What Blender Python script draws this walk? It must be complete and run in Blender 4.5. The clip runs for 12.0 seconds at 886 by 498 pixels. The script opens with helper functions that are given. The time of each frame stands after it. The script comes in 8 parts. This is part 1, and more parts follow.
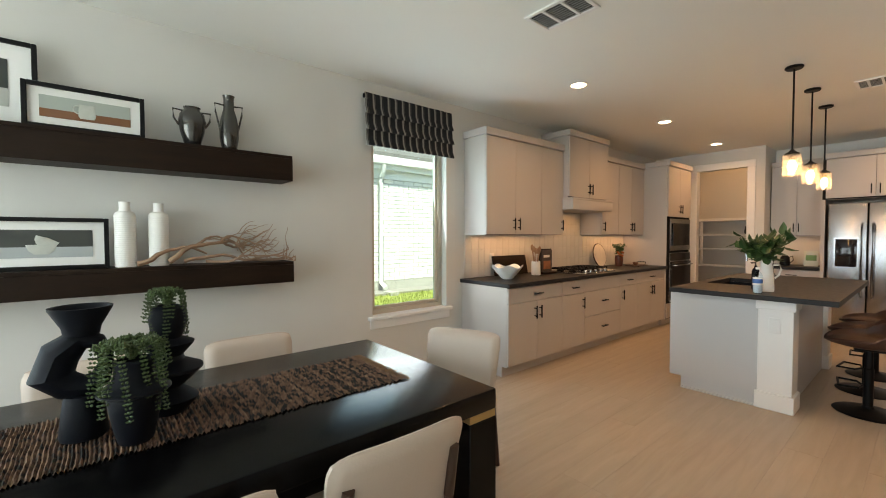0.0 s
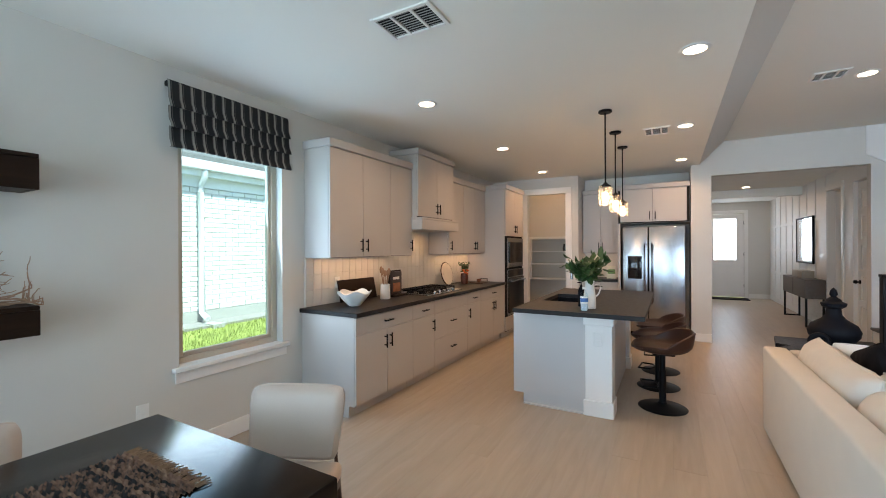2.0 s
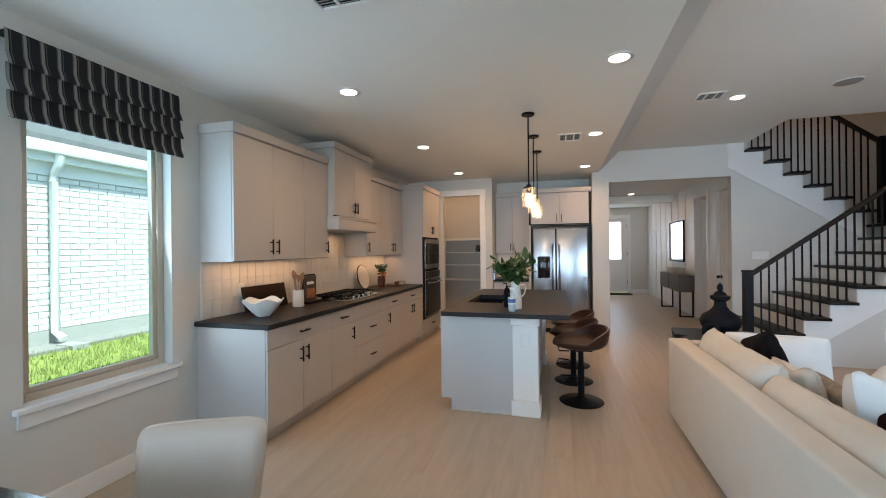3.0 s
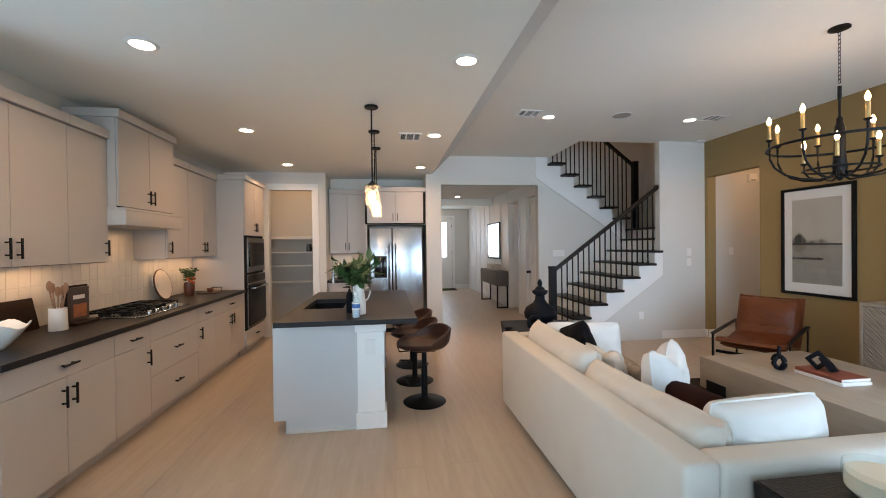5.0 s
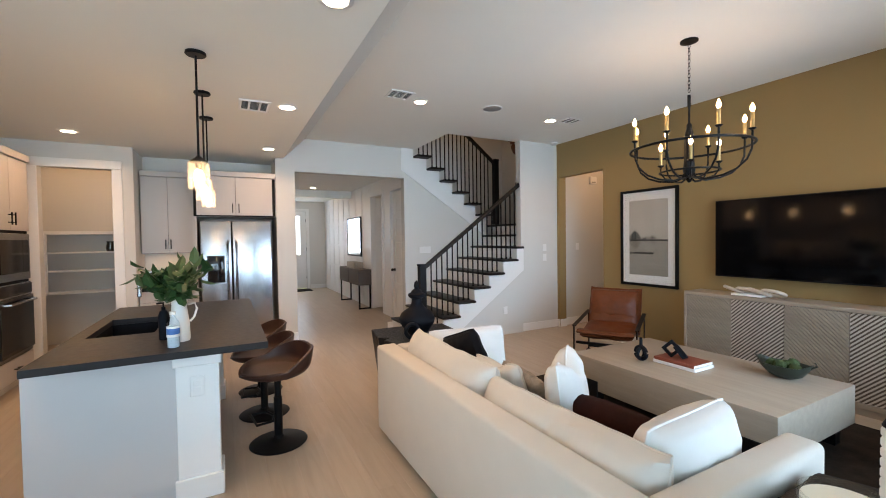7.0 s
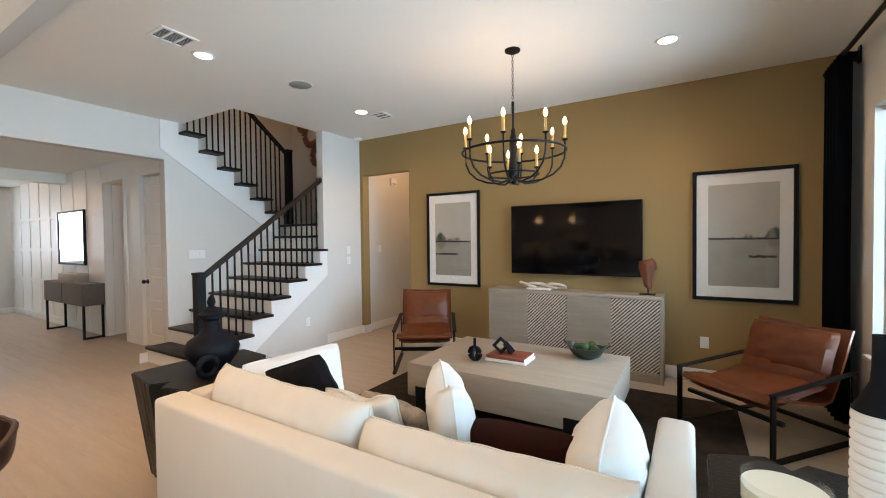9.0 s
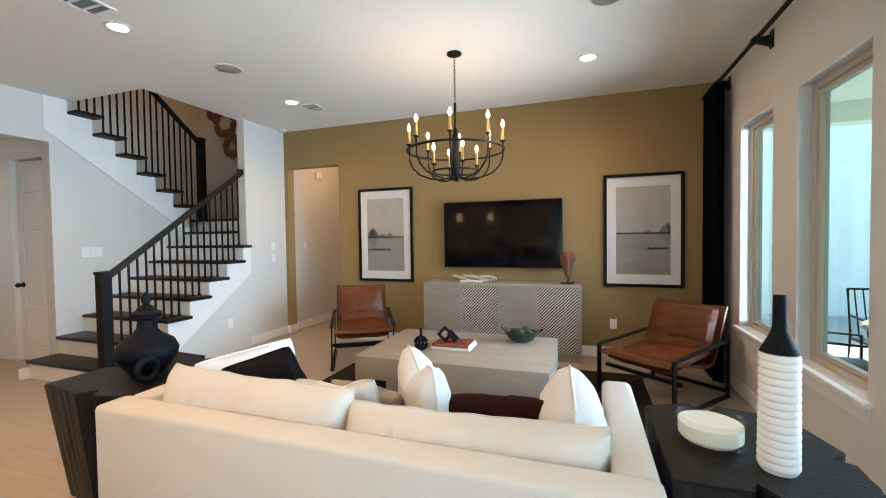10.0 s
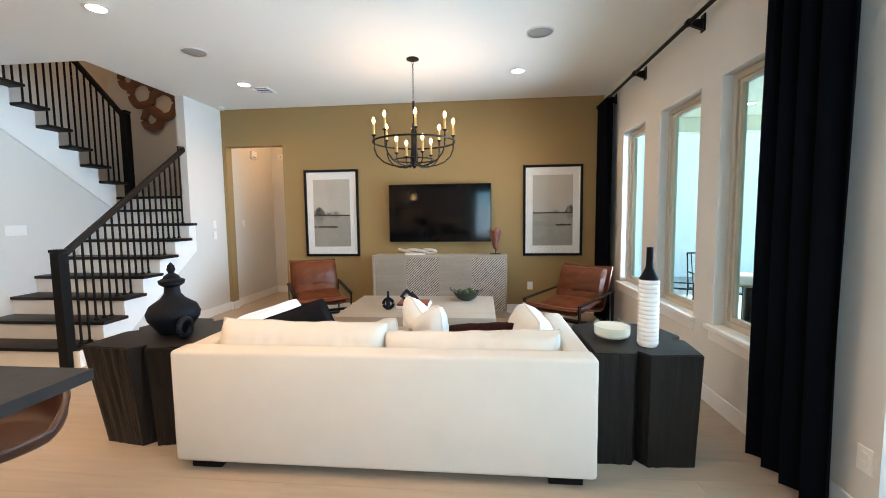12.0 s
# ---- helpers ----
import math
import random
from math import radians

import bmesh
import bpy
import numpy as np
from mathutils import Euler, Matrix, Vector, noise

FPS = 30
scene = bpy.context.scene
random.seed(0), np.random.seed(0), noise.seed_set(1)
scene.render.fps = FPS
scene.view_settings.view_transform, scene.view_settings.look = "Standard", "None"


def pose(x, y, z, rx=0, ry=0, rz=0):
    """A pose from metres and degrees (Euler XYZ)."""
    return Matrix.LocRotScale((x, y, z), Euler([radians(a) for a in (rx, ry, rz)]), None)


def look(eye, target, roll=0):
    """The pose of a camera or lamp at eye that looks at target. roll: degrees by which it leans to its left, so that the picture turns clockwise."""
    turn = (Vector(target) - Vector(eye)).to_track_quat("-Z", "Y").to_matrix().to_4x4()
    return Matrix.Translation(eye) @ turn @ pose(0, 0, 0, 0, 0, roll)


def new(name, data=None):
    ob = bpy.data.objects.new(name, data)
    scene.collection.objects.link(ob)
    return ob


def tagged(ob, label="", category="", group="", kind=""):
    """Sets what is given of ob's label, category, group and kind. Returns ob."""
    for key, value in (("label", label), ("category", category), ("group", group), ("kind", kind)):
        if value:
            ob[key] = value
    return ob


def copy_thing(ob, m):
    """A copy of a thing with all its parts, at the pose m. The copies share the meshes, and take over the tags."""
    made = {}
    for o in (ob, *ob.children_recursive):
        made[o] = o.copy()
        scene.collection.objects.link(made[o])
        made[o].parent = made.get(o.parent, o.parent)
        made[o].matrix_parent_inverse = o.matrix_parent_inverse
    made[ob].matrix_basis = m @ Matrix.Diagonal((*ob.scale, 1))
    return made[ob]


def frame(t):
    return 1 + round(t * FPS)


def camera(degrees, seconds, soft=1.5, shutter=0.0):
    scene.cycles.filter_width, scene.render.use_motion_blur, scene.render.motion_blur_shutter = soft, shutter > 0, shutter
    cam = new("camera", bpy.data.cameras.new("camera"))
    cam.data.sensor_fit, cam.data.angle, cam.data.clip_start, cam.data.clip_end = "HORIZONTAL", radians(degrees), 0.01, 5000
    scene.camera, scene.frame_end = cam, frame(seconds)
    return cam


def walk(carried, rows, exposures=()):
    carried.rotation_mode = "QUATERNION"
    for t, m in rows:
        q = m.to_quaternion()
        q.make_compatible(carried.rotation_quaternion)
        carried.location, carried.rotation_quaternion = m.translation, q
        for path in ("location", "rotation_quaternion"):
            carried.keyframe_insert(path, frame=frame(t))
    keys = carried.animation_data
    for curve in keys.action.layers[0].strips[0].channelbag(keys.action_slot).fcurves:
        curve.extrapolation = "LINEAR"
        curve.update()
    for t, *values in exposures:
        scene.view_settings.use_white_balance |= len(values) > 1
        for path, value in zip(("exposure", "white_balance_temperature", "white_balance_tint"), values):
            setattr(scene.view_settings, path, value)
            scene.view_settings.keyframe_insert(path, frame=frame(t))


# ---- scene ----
cam = camera(94.4, 12.0, soft=1.0)
EXPOSURES = [(0.0, 1.16, 8900, 18), (0.3, 1.29, 7900, 16), (0.6, 1.36, 7150, 15), (1.0, 1.36, 6950, 14), (1.5, 1.32, 6850, 14), (2.5, 1.20, 6750, 13), (3.5, 1.04, 6700, 13),
             (5.5, 1.39, 6750, 13), (6.5, 1.46, 6750, 13), (8.5, 1.76, 6750, 11), (9.5, 1.86, 6700, 10), (11.0, 2.04, 6550, 9), (12.0, 2.18, 6550, 9)]
PATH = [
    (0, (0.383, 0.13, 1.371), (1.671, 1.659, 1.308), -0.1),
    (0.5, (0.491, 0.235, 1.423), (1.781, 1.762, 1.362), -0.1),
    (1, (0.544, 0.365, 1.451), (2.035, 1.698, 1.401), -0.1),
    (1.5, (0.595, 0.376, 1.489), (2.234, 1.521, 1.467), -0.3),
    (2, (0.654, 0.344, 1.467), (2.403, 1.313, 1.463), -0.3),
    (2.5, (0.7, 0.453, 1.466), (2.553, 1.206, 1.465), -0.5),
    (3, (0.777, 0.597, 1.464), (2.701, 1.143, 1.465), -0.6),
    (3.5, (0.929, 0.687, 1.484), (2.903, 1.01, 1.478), -0.6),
    (5.5, (1.07, 0.753, 1.493), (3.022, 0.319, 1.469), -0.8),
    (6, (1.256, 0.724, 1.507), (3.168, 0.14, 1.474), -0.9),
    (6.5, (1.426, 0.713, 1.503), (3.279, -0.039, 1.463), -0.9),
    (6.7, (1.498, 0.722, 1.509), (3.32, -0.101, 1.464), -0.9),
    (8.3, (2.123, 0.716, 1.489), (3.508, -0.726, 1.446), -0.6),
    (8.5, (2.179, 0.699, 1.482), (3.474, -0.825, 1.438), -0.7),
    (9, (2.334, 0.705, 1.475), (3.37, -1.005, 1.431), -0.7),
    (9.5, (2.482, 0.779, 1.464), (3.304, -1.044, 1.419), -0.7),
    (10, (2.544, 0.934, 1.436), (3.193, -0.957, 1.38), -0.8),
    (10.5, (2.61, 1.153, 1.432), (3.099, -0.785, 1.353), -0.8),
    (11, (2.714, 1.384, 1.421), (3.096, -0.577, 1.314), -0.8),
    (11.5, (2.795, 1.605, 1.423), (3.078, -0.37, 1.288), -0.8),
    (12, (2.902, 1.784, 1.429), (3.095, -0.201, 1.267), -0.7),
]
walk(cam, [(t, look(eye, target, roll)) for t, eye, target, roll in PATH], EXPOSURES)

# ---- world, sun, large lights ----
world = bpy.data.worlds.new("sky")
scene.world = world
world.use_nodes = True
wn = world.node_tree.nodes
sky = wn.new("ShaderNodeTexSky")
sky.sky_type, sky.sun_disc = "NISHITA", False
sky.sun_elevation, sky.sun_rotation = radians(58), radians(190)
wn["Background"].inputs[1].default_value = 0.15
world.node_tree.links.new(sky.outputs[0], wn["Background"].inputs[0])
sun = new("sun", bpy.data.lights.new("sun", "SUN"))
sun.data.energy, sun.data.angle, sun.data.color = 4.0, radians(0.5), (1.0, 0.95, 0.88)
sun.matrix_world = look((0, 0, 0), (0.09, 0.52, -0.85))

POWER = 0.42
DAY = (0.54, 0.755, 1.0)
WARM = (1.0, 0.60, 0.31)


def area(name, eye, target, w, h, watts, color, spread=180):
    lamp = new(name, bpy.data.lights.new(name, "AREA"))
    lamp.data.shape, lamp.data.size, lamp.data.size_y = "RECTANGLE", w, h
    lamp.data.energy, lamp.data.color, lamp.data.spread = watts * POWER, color, radians(spread)
    lamp.matrix_world = look(eye, target)
    return lamp


# daylight standing in the window openings
area("daylight_kitchen", (2.71, 3.425, 1.50), (2.71, 0, 2.2), 0.80, 1.45, 22, DAY)
for yc, watts in ((-3.07, 24), (-2.0, 22), (-0.99, 12)):
    area("daylight_living", (1.165, yc, 1.5), (5, yc, 1.5), 0.66, 1.7, watts, DAY, 105)
area("daylight_nook", (-2.55, 1.56, 1.45), (3, 1.2, 1.75), 2.95, 1.75, 138, DAY)
# fill lamp in an added, unseen window, to brighten the sofa back
area("daylight_nook_side", (-1.65, 3.47, 1.45), (1.5, 0, 1.7), 1.3, 1.7, 66, DAY)
area("daylight_door", (14.98, -1.1, 1.75), (9, -1.1, 1.2), 0.5, 1.2, 9, DAY)


def downlight_lamp(x, y, z, watts=5):
    lamp = new("downlight_lamp", bpy.data.lights.new("downlight_lamp", "AREA"))
    lamp.data.shape, lamp.data.size = "DISK", 0.12
    lamp.data.energy, lamp.data.color, lamp.data.spread = watts * POWER, WARM, radians(150)
    lamp.location = (x, y, z)


def bulb_lamp(x, y, z, watts, size=0.03):
    lamp = new("bulb_lamp", bpy.data.lights.new("bulb_lamp", "POINT"))
    lamp.data.energy, lamp.data.color, lamp.data.shadow_soft_size = watts * POWER, WARM, size
    lamp.location = (x, y, z)


KITCHEN_SPOTS = [(3.74, 2.21), (5.61, 2.21), (7.46, 2.21), (3.74, 0.20), (5.63, 0.20), (7.53, 0.20)]
LIVING_SPOTS = [(5.86, -1.25), (5.80, -3.12), (2.50, -3.08)]
HALL_SPOTS = [(11.43, -1.07)]
KZ, LZ = 2.737, 3.06
for x, y in KITCHEN_SPOTS:
    downlight_lamp(x, y, KZ - 0.012, 7.0)
for x, y in HALL_SPOTS:
    downlight_lamp(x, y, KZ - 0.012, 6)
for x, y in LIVING_SPOTS:
    downlight_lamp(x, y, LZ - 0.012, 5.8)
PENDANTS = [(4.73, 0.87), (5.53, 0.87), (6.30, 0.87)]
for x, y in PENDANTS:
    bulb_lamp(x, y, 1.90, 2.2)
CHAND = (3.62, -2.58)
for i in range(4):
    bulb_lamp(CHAND[0] + 0.425 * math.cos(i * 1.571 + 0.2), CHAND[1] + 0.425 * math.sin(i * 1.571 + 0.2), 2.40, 2.1, 0.05)
area("under_cabinet_a", (4.05, 3.22, 1.365), (4.05, 3.25, 0.9), 1.1, 0.03, 1.9, WARM)
area("under_cabinet_b", (6.35, 3.22, 1.365), (6.35, 3.25, 0.9), 1.1, 0.03, 1.9, WARM)
area("under_cabinet_c", (8.62, 1.43, 1.345), (8.66, 1.43, 0.9), 0.5, 0.03, 0.6, WARM)
area("hood_lamp", (5.2, 3.15, 1.655), (5.2, 3.18, 0.9), 0.5, 0.1, 1.3, WARM)
# added fill lamps without fittings: pantry, stairwell, passage, far hall, side room
bulb_lamp(9.0, 2.5, 2.6, 7, 0.08)
bulb_lamp(8.1, -3.6, 4.9, 8, 0.15)
bulb_lamp(6.1, -4.95, 2.75, 7, 0.1)
bulb_lamp(13.4, -1.1, 2.6, 5.5, 0.1)
bulb_lamp(10.3, -3.3, 2.4, 5, 0.1)


# ---- materials ----
def mat(name, col, rough=0.5, metal=0.0, var=0.08, scale=3.0, bump=0.05, bscale=80.0, stretch=(1, 1, 1), island=0.0, coat=0.0, spec=0.5):
    """A plain surface: base colour varied at two scales, fine relief, uneven gloss."""
    m = bpy.data.materials.new(name)
    m.use_nodes = True
    n, l = m.node_tree.nodes, m.node_tree.links
    b = n["Principled BSDF"]
    b.inputs["Roughness"].default_value, b.inputs["Metallic"].default_value = rough, metal
    b.inputs["Coat Weight"].default_value = coat
    b.inputs["Specular IOR Level"].default_value = spec
    tc, mp = n.new("ShaderNodeTexCoord"), n.new("ShaderNodeMapping")
    mp.inputs["Scale"].default_value = stretch
    l.new(tc.outputs["Object"], mp.inputs[0])
    a, f = n.new("ShaderNodeTexNoise"), n.new("ShaderNodeTexNoise")
    a.inputs["Scale"].default_value, a.inputs["Detail"].default_value = scale, 5
    f.inputs["Scale"].default_value, f.inputs["Detail"].default_value = bscale, 3
    l.new(mp.outputs[0], a.inputs["Vector"]), l.new(mp.outputs[0], f.inputs["Vector"])
    mix = n.new("ShaderNodeMix")
    mix.data_type = "RGBA"
    mix.inputs[6].default_value = (*[c * (1 - var) for c in col], 1)
    mix.inputs[7].default_value = (*[min(1, c * (1 + var)) for c in col], 1)
    add = n.new("ShaderNodeMath")
    add.operation = "MULTIPLY_ADD"
    add.inputs[1].default_value = 0.35
    l.new(f.outputs[0], add.inputs[0]), l.new(a.outputs[0], add.inputs[2])
    last = add.outputs[0]
    sub = n.new("ShaderNodeMath")
    sub.inputs[1].default_value = -0.17
    l.new(last, sub.inputs[0])
    last = sub.outputs[0]
    if island:
        oi, ma = n.new("ShaderNodeObjectInfo"), n.new("ShaderNodeMath")
        ma.operation = "MULTIPLY_ADD"
        ma.inputs[1].default_value = island
        l.new(oi.outputs["Random"], ma.inputs[0]), l.new(last, ma.inputs[2])
        s2 = n.new("ShaderNodeMath")
        s2.inputs[1].default_value = -island / 2
        l.new(ma.outputs[0], s2.inputs[0])
        last = s2.outputs[0]
    l.new(last, mix.inputs[0])
    l.new(mix.outputs[2], b.inputs["Base Color"])
    rr = n.new("ShaderNodeMapRange")
    rr.inputs["To Min"].default_value, rr.inputs["To Max"].default_value = max(0.02, rough - 0.07), min(1, rough + 0.07)
    l.new(a.outputs[0], rr.inputs[0]), l.new(rr.outputs[0], b.inputs["Roughness"])
    if bump:
        bp = n.new("ShaderNodeBump")
        bp.inputs["Strength"].default_value, bp.inputs["Distance"].default_value = bump, 0.004
        l.new(f.outputs[0], bp.inputs["Height"]), l.new(bp.outputs[0], b.inputs["Normal"])
    return m


def glow(name, col, strength):
    m = bpy.data.materials.new(name)
    m.use_nodes = True
    b = m.node_tree.nodes["Principled BSDF"]
    b.inputs["Base Color"].default_value = (*col, 1)
    b.inputs["Emission Color"].default_value = (*col, 1)
    b.inputs["Emission Strength"].default_value = strength
    return m


def glass(name, col=(1, 1, 1), rough=0.0, thin=True):
    m = bpy.data.materials.new(name)
    m.use_nodes = True
    n, l = m.node_tree.nodes, m.node_tree.links
    b = n["Principled BSDF"]
    if thin:
        tr, gl, mx, fr = (n.new("ShaderNode" + k) for k in ("BsdfTransparent", "BsdfGlossy", "MixShader", "MapRange"))
        lw = n.new("ShaderNodeLayerWeight")
        lw.inputs[0].default_value = 0.3
        fr.inputs["From Min"].default_value, fr.inputs["To Min"].default_value, fr.inputs["To Max"].default_value = 0.2, 0.02, 0.3
        l.new(lw.outputs["Facing"], fr.inputs[0])
        tr.inputs[0].default_value = (*col, 1)
        gl.inputs["Roughness"].default_value = 0.02
        l.new(fr.outputs[0], mx.inputs[0]), l.new(tr.outputs[0], mx.inputs[1]), l.new(gl.outputs[0], mx.inputs[2])
        l.new(mx.outputs[0], n["Material Output"].inputs[0])
    else:
        b.inputs["Base Color"].default_value = (*col, 1)
        b.inputs["Transmission Weight"].default_value, b.inputs["Roughness"].default_value, b.inputs["IOR"].default_value = 1, rough, 1.45
    return m


WALL = mat("wall_paint", (0.645, 0.63, 0.595), 0.75, var=0.02, scale=1.2, bump=0.12, bscale=260)
OLIVE = mat("olive_paint", (0.285, 0.192, 0.077), 0.7, var=0.03, scale=1.2, bump=0.12, bscale=260)
CEIL = mat("ceiling_paint", (0.82, 0.82, 0.775), 0.85, var=0.02, scale=1.0, bump=0.2, bscale=200)
TRIM = mat("white_trim", (0.82, 0.81, 0.79), 0.4, var=0.02, scale=4, bump=0.02)
CAB = mat("greige_cabinet_paint", (0.49, 0.455, 0.43), 0.42, var=0.03, scale=3, bump=0.03, bscale=120)
ISLE = mat("pale_island_paint", (0.53, 0.525, 0.525), 0.42, var=0.02, scale=3, bump=0.03, bscale=120)
# near-black colour that stands in for shade in gaps and vents
GAP_SHADE = mat("painted_gap_shade", (0.018, 0.017, 0.016), 0.9, spec=0.1)
COUNTER = mat("charcoal_counter", (0.020, 0.019, 0.020), 0.42, var=0.25, scale=25, bump=0.02, bscale=300, spec=0.18)
BLACK = mat("matt_black_metal", (0.004, 0.004, 0.0045), 0.45, 0.0, var=0.1, scale=12, bump=0.02, spec=0.2)
STAIN = mat("espresso_wood", (0.008, 0.005, 0.004), 0.45, var=0.35, scale=4, stretch=(1, 8, 8), bump=0.06, bscale=30, spec=0.25)
STAINX = mat("espresso_shelf_wood", (0.018, 0.009, 0.005), 0.5, var=0.6, scale=3, stretch=(1.2, 10, 10), bump=0.12, bscale=20, spec=0.15)
TABLE = mat("black_table_wood", (0.002, 0.002, 0.0022), 0.22, var=0.2, scale=5, stretch=(1, 10, 10), bump=0.003, bscale=20, spec=0.16)
STEEL = mat("stainless_steel", (0.40, 0.41, 0.43), 0.24, 1.0, var=0.04, scale=1.5, stretch=(2, 2, 30), bump=0.004, bscale=10)
OVENGLASS = mat("black_oven_glass", (0.012, 0.012, 0.014), 0.08, var=0.05, bump=0)
PLASTIC = mat("white_plastic", (0.80, 0.79, 0.77), 0.35, var=0.02, bump=0)
CHROME = mat("chrome", (0.75, 0.75, 0.76), 0.08, 1.0, var=0.02, bump=0)
CREAM = mat("cream_fabric", (0.64, 0.592, 0.52), 0.9, var=0.05, scale=6, bump=0.35, bscale=420)
WHITEFAB = mat("white_linen", (0.69, 0.675, 0.64), 0.9, var=0.04, scale=5, bump=0.35, bscale=420)
BLACKFAB = mat("black_fabric", (0.006, 0.005, 0.006), 0.95, var=0.2, scale=5, bump=0.3, bscale=300, spec=0.2)
NAVY = mat("navy_curtain", (0.002, 0.003, 0.005), 0.9, var=0.25, scale=6, bump=0.25, bscale=300, spec=0.05)
LEATHER = mat("cognac_leather", (0.105, 0.025, 0.006), 0.46, var=0.45, scale=6, bump=0.18, bscale=24, spec=0.3)
DKLEATHER = mat("brown_stool_leather", (0.046, 0.018, 0.011), 0.45, var=0.35, scale=7, bump=0.2, bscale=60)
OAKGREY = mat("grey_washed_oak", (0.33, 0.28, 0.22), 0.5, var=0.22, scale=2.5, stretch=(1, 9, 9), bump=0.1, bscale=24)
CHARRED = mat("charred_wood", (0.008, 0.0065, 0.006), 0.45, var=0.96, scale=3, stretch=(14, 14, 0.5), bump=0.9, bscale=8, spec=0.3)
MATTE = mat("matt_black_ceramic", (0.004, 0.005, 0.008), 0.6, var=0.15, scale=9, bump=0.1, bscale=90, spec=0.14)
PEWTER = mat("pewter_glaze", (0.09, 0.087, 0.08), 0.16, 0.75, var=0.2, scale=9, bump=0.03)
CERAMIC = mat("white_ceramic", (0.80, 0.78, 0.74), 0.45, var=0.04, scale=9, bump=0.06, bscale=120)
DRIFT = mat("driftwood", (0.33, 0.20, 0.13), 0.8, var=0.3, scale=14, bump=0.3, bscale=60)
LEAF = mat("leaf_green", (0.030, 0.075, 0.022), 0.45, var=0.45, scale=12, bump=0.1)
SUCC = mat("trailing_green", (0.042, 0.078, 0.020), 0.5, var=0.4, scale=14, bump=0.05)
PAPER = mat("white_mat_board", (0.80, 0.79, 0.76), 0.8, var=0.02, bump=0.03)
WINVINYL = mat("almond_window_frame", (0.52, 0.46, 0.37), 0.45, var=0.03, bump=0.02)
PANE = glass("window_glass", (0.80, 0.98, 1.0))
CLEAR = glass("clear_glass", (0.97, 0.98, 0.97))
SEEDED = bpy.data.materials.new("seeded_glass")
SEEDED.use_nodes = True
sn, sl = SEEDED.node_tree.nodes, SEEDED.node_tree.links
s_tr, s_tl, s_gl, s_m1, s_m2 = (sn.new("ShaderNode" + k) for k in ("BsdfTransparent", "BsdfTranslucent", "BsdfGlossy", "MixShader", "MixShader"))
s_gl.inputs["Roughness"].default_value = 0.05
s_m1.inputs[0].default_value, s_m2.inputs[0].default_value = 0.10, 0.08
sl.new(s_tr.outputs[0], s_m1.inputs[1]), sl.new(s_tl.outputs[0], s_m1.inputs[2])
sl.new(s_m1.outputs[0], s_m2.inputs[1]), sl.new(s_gl.outputs[0], s_m2.inputs[2])
sl.new(s_m2.outputs[0], sn["Material Output"].inputs[0])
LENS = glow("lamp_lens", (1.0, 0.86, 0.66), 9)
BULB = glow("bulb_glow", (1.0, 0.62, 0.28), 12)
SCREEN = mat("tv_screen", (0.002, 0.002, 0.0025), 0.07, var=0.02, bump=0, spec=0.25)
GRASS = mat("grass", (0.26, 0.29, 0.07), 0.9, var=0.5, scale=9, bump=0.6, bscale=60)
BRICK = mat("white_painted_brick", (0.86, 0.85, 0.80), 0.85, var=0.06, scale=14, bump=0.3, bscale=70, island=0.3)
MORTAR = mat("mortar", (0.78, 0.77, 0.73), 0.95, var=0.1, scale=20, bump=0.3)
SIDING = mat("pale_lap_siding", (0.93, 0.93, 0.90), 0.7, var=0.04, scale=3, bump=0.1)
CONCRETE = mat("concrete", (0.42, 0.40, 0.37), 0.85, var=0.12, scale=5, bump=0.3)
TILE = mat("backsplash_tile", (0.68, 0.65, 0.60), 0.22, var=0.06, scale=5, bump=0.03, island=0.4)
GROUT = mat("grout", (0.62, 0.595, 0.55), 0.9, var=0.05)
MIRROR = mat("mirror_silver", (0.88, 0.89, 0.90), 0.02, 1.0, var=0.01, bump=0)


# ---- building helpers ----
def box(bm, p0, p1, bev=0.0, seg=2):
    x0, y0, z0 = p0
    x1, y1, z1 = p1
    m = Matrix.LocRotScale(((x0 + x1) / 2, (y0 + y1) / 2, (z0 + z1) / 2), None, (abs(x1 - x0), abs(y1 - y0), abs(z1 - z0)))
    vs = bmesh.ops.create_cube(bm, size=1, matrix=m)["verts"]
    if bev:
        es = list({e for v in vs for e in v.link_edges})
        bmesh.ops.bevel(bm, geom=es, offset=bev, segments=seg, profile=0.5, affect="EDGES", clamp_overlap=True)
    return bm


def boxes(*lst, bev=0.0):
    bm = bmesh.new()
    for p0, p1 in lst:
        box(bm, p0, p1, bev)
    return bm


def one(p0, p1, bev=0.0, seg=2):
    return box(bmesh.new(), p0, p1, bev, seg)


def tube(bm, a, b, r0, r1=None, seg=12):
    a, b = Vector(a), Vector(b)
    r1 = r0 if r1 is None else r1
    d = b - a
    m = Matrix.Translation((a + b) / 2) @ d.to_track_quat("Z", "Y").to_matrix().to_4x4()
    bmesh.ops.create_cone(bm, cap_ends=True, segments=seg, radius1=r0, radius2=r1, depth=d.length, matrix=m)
    return bm


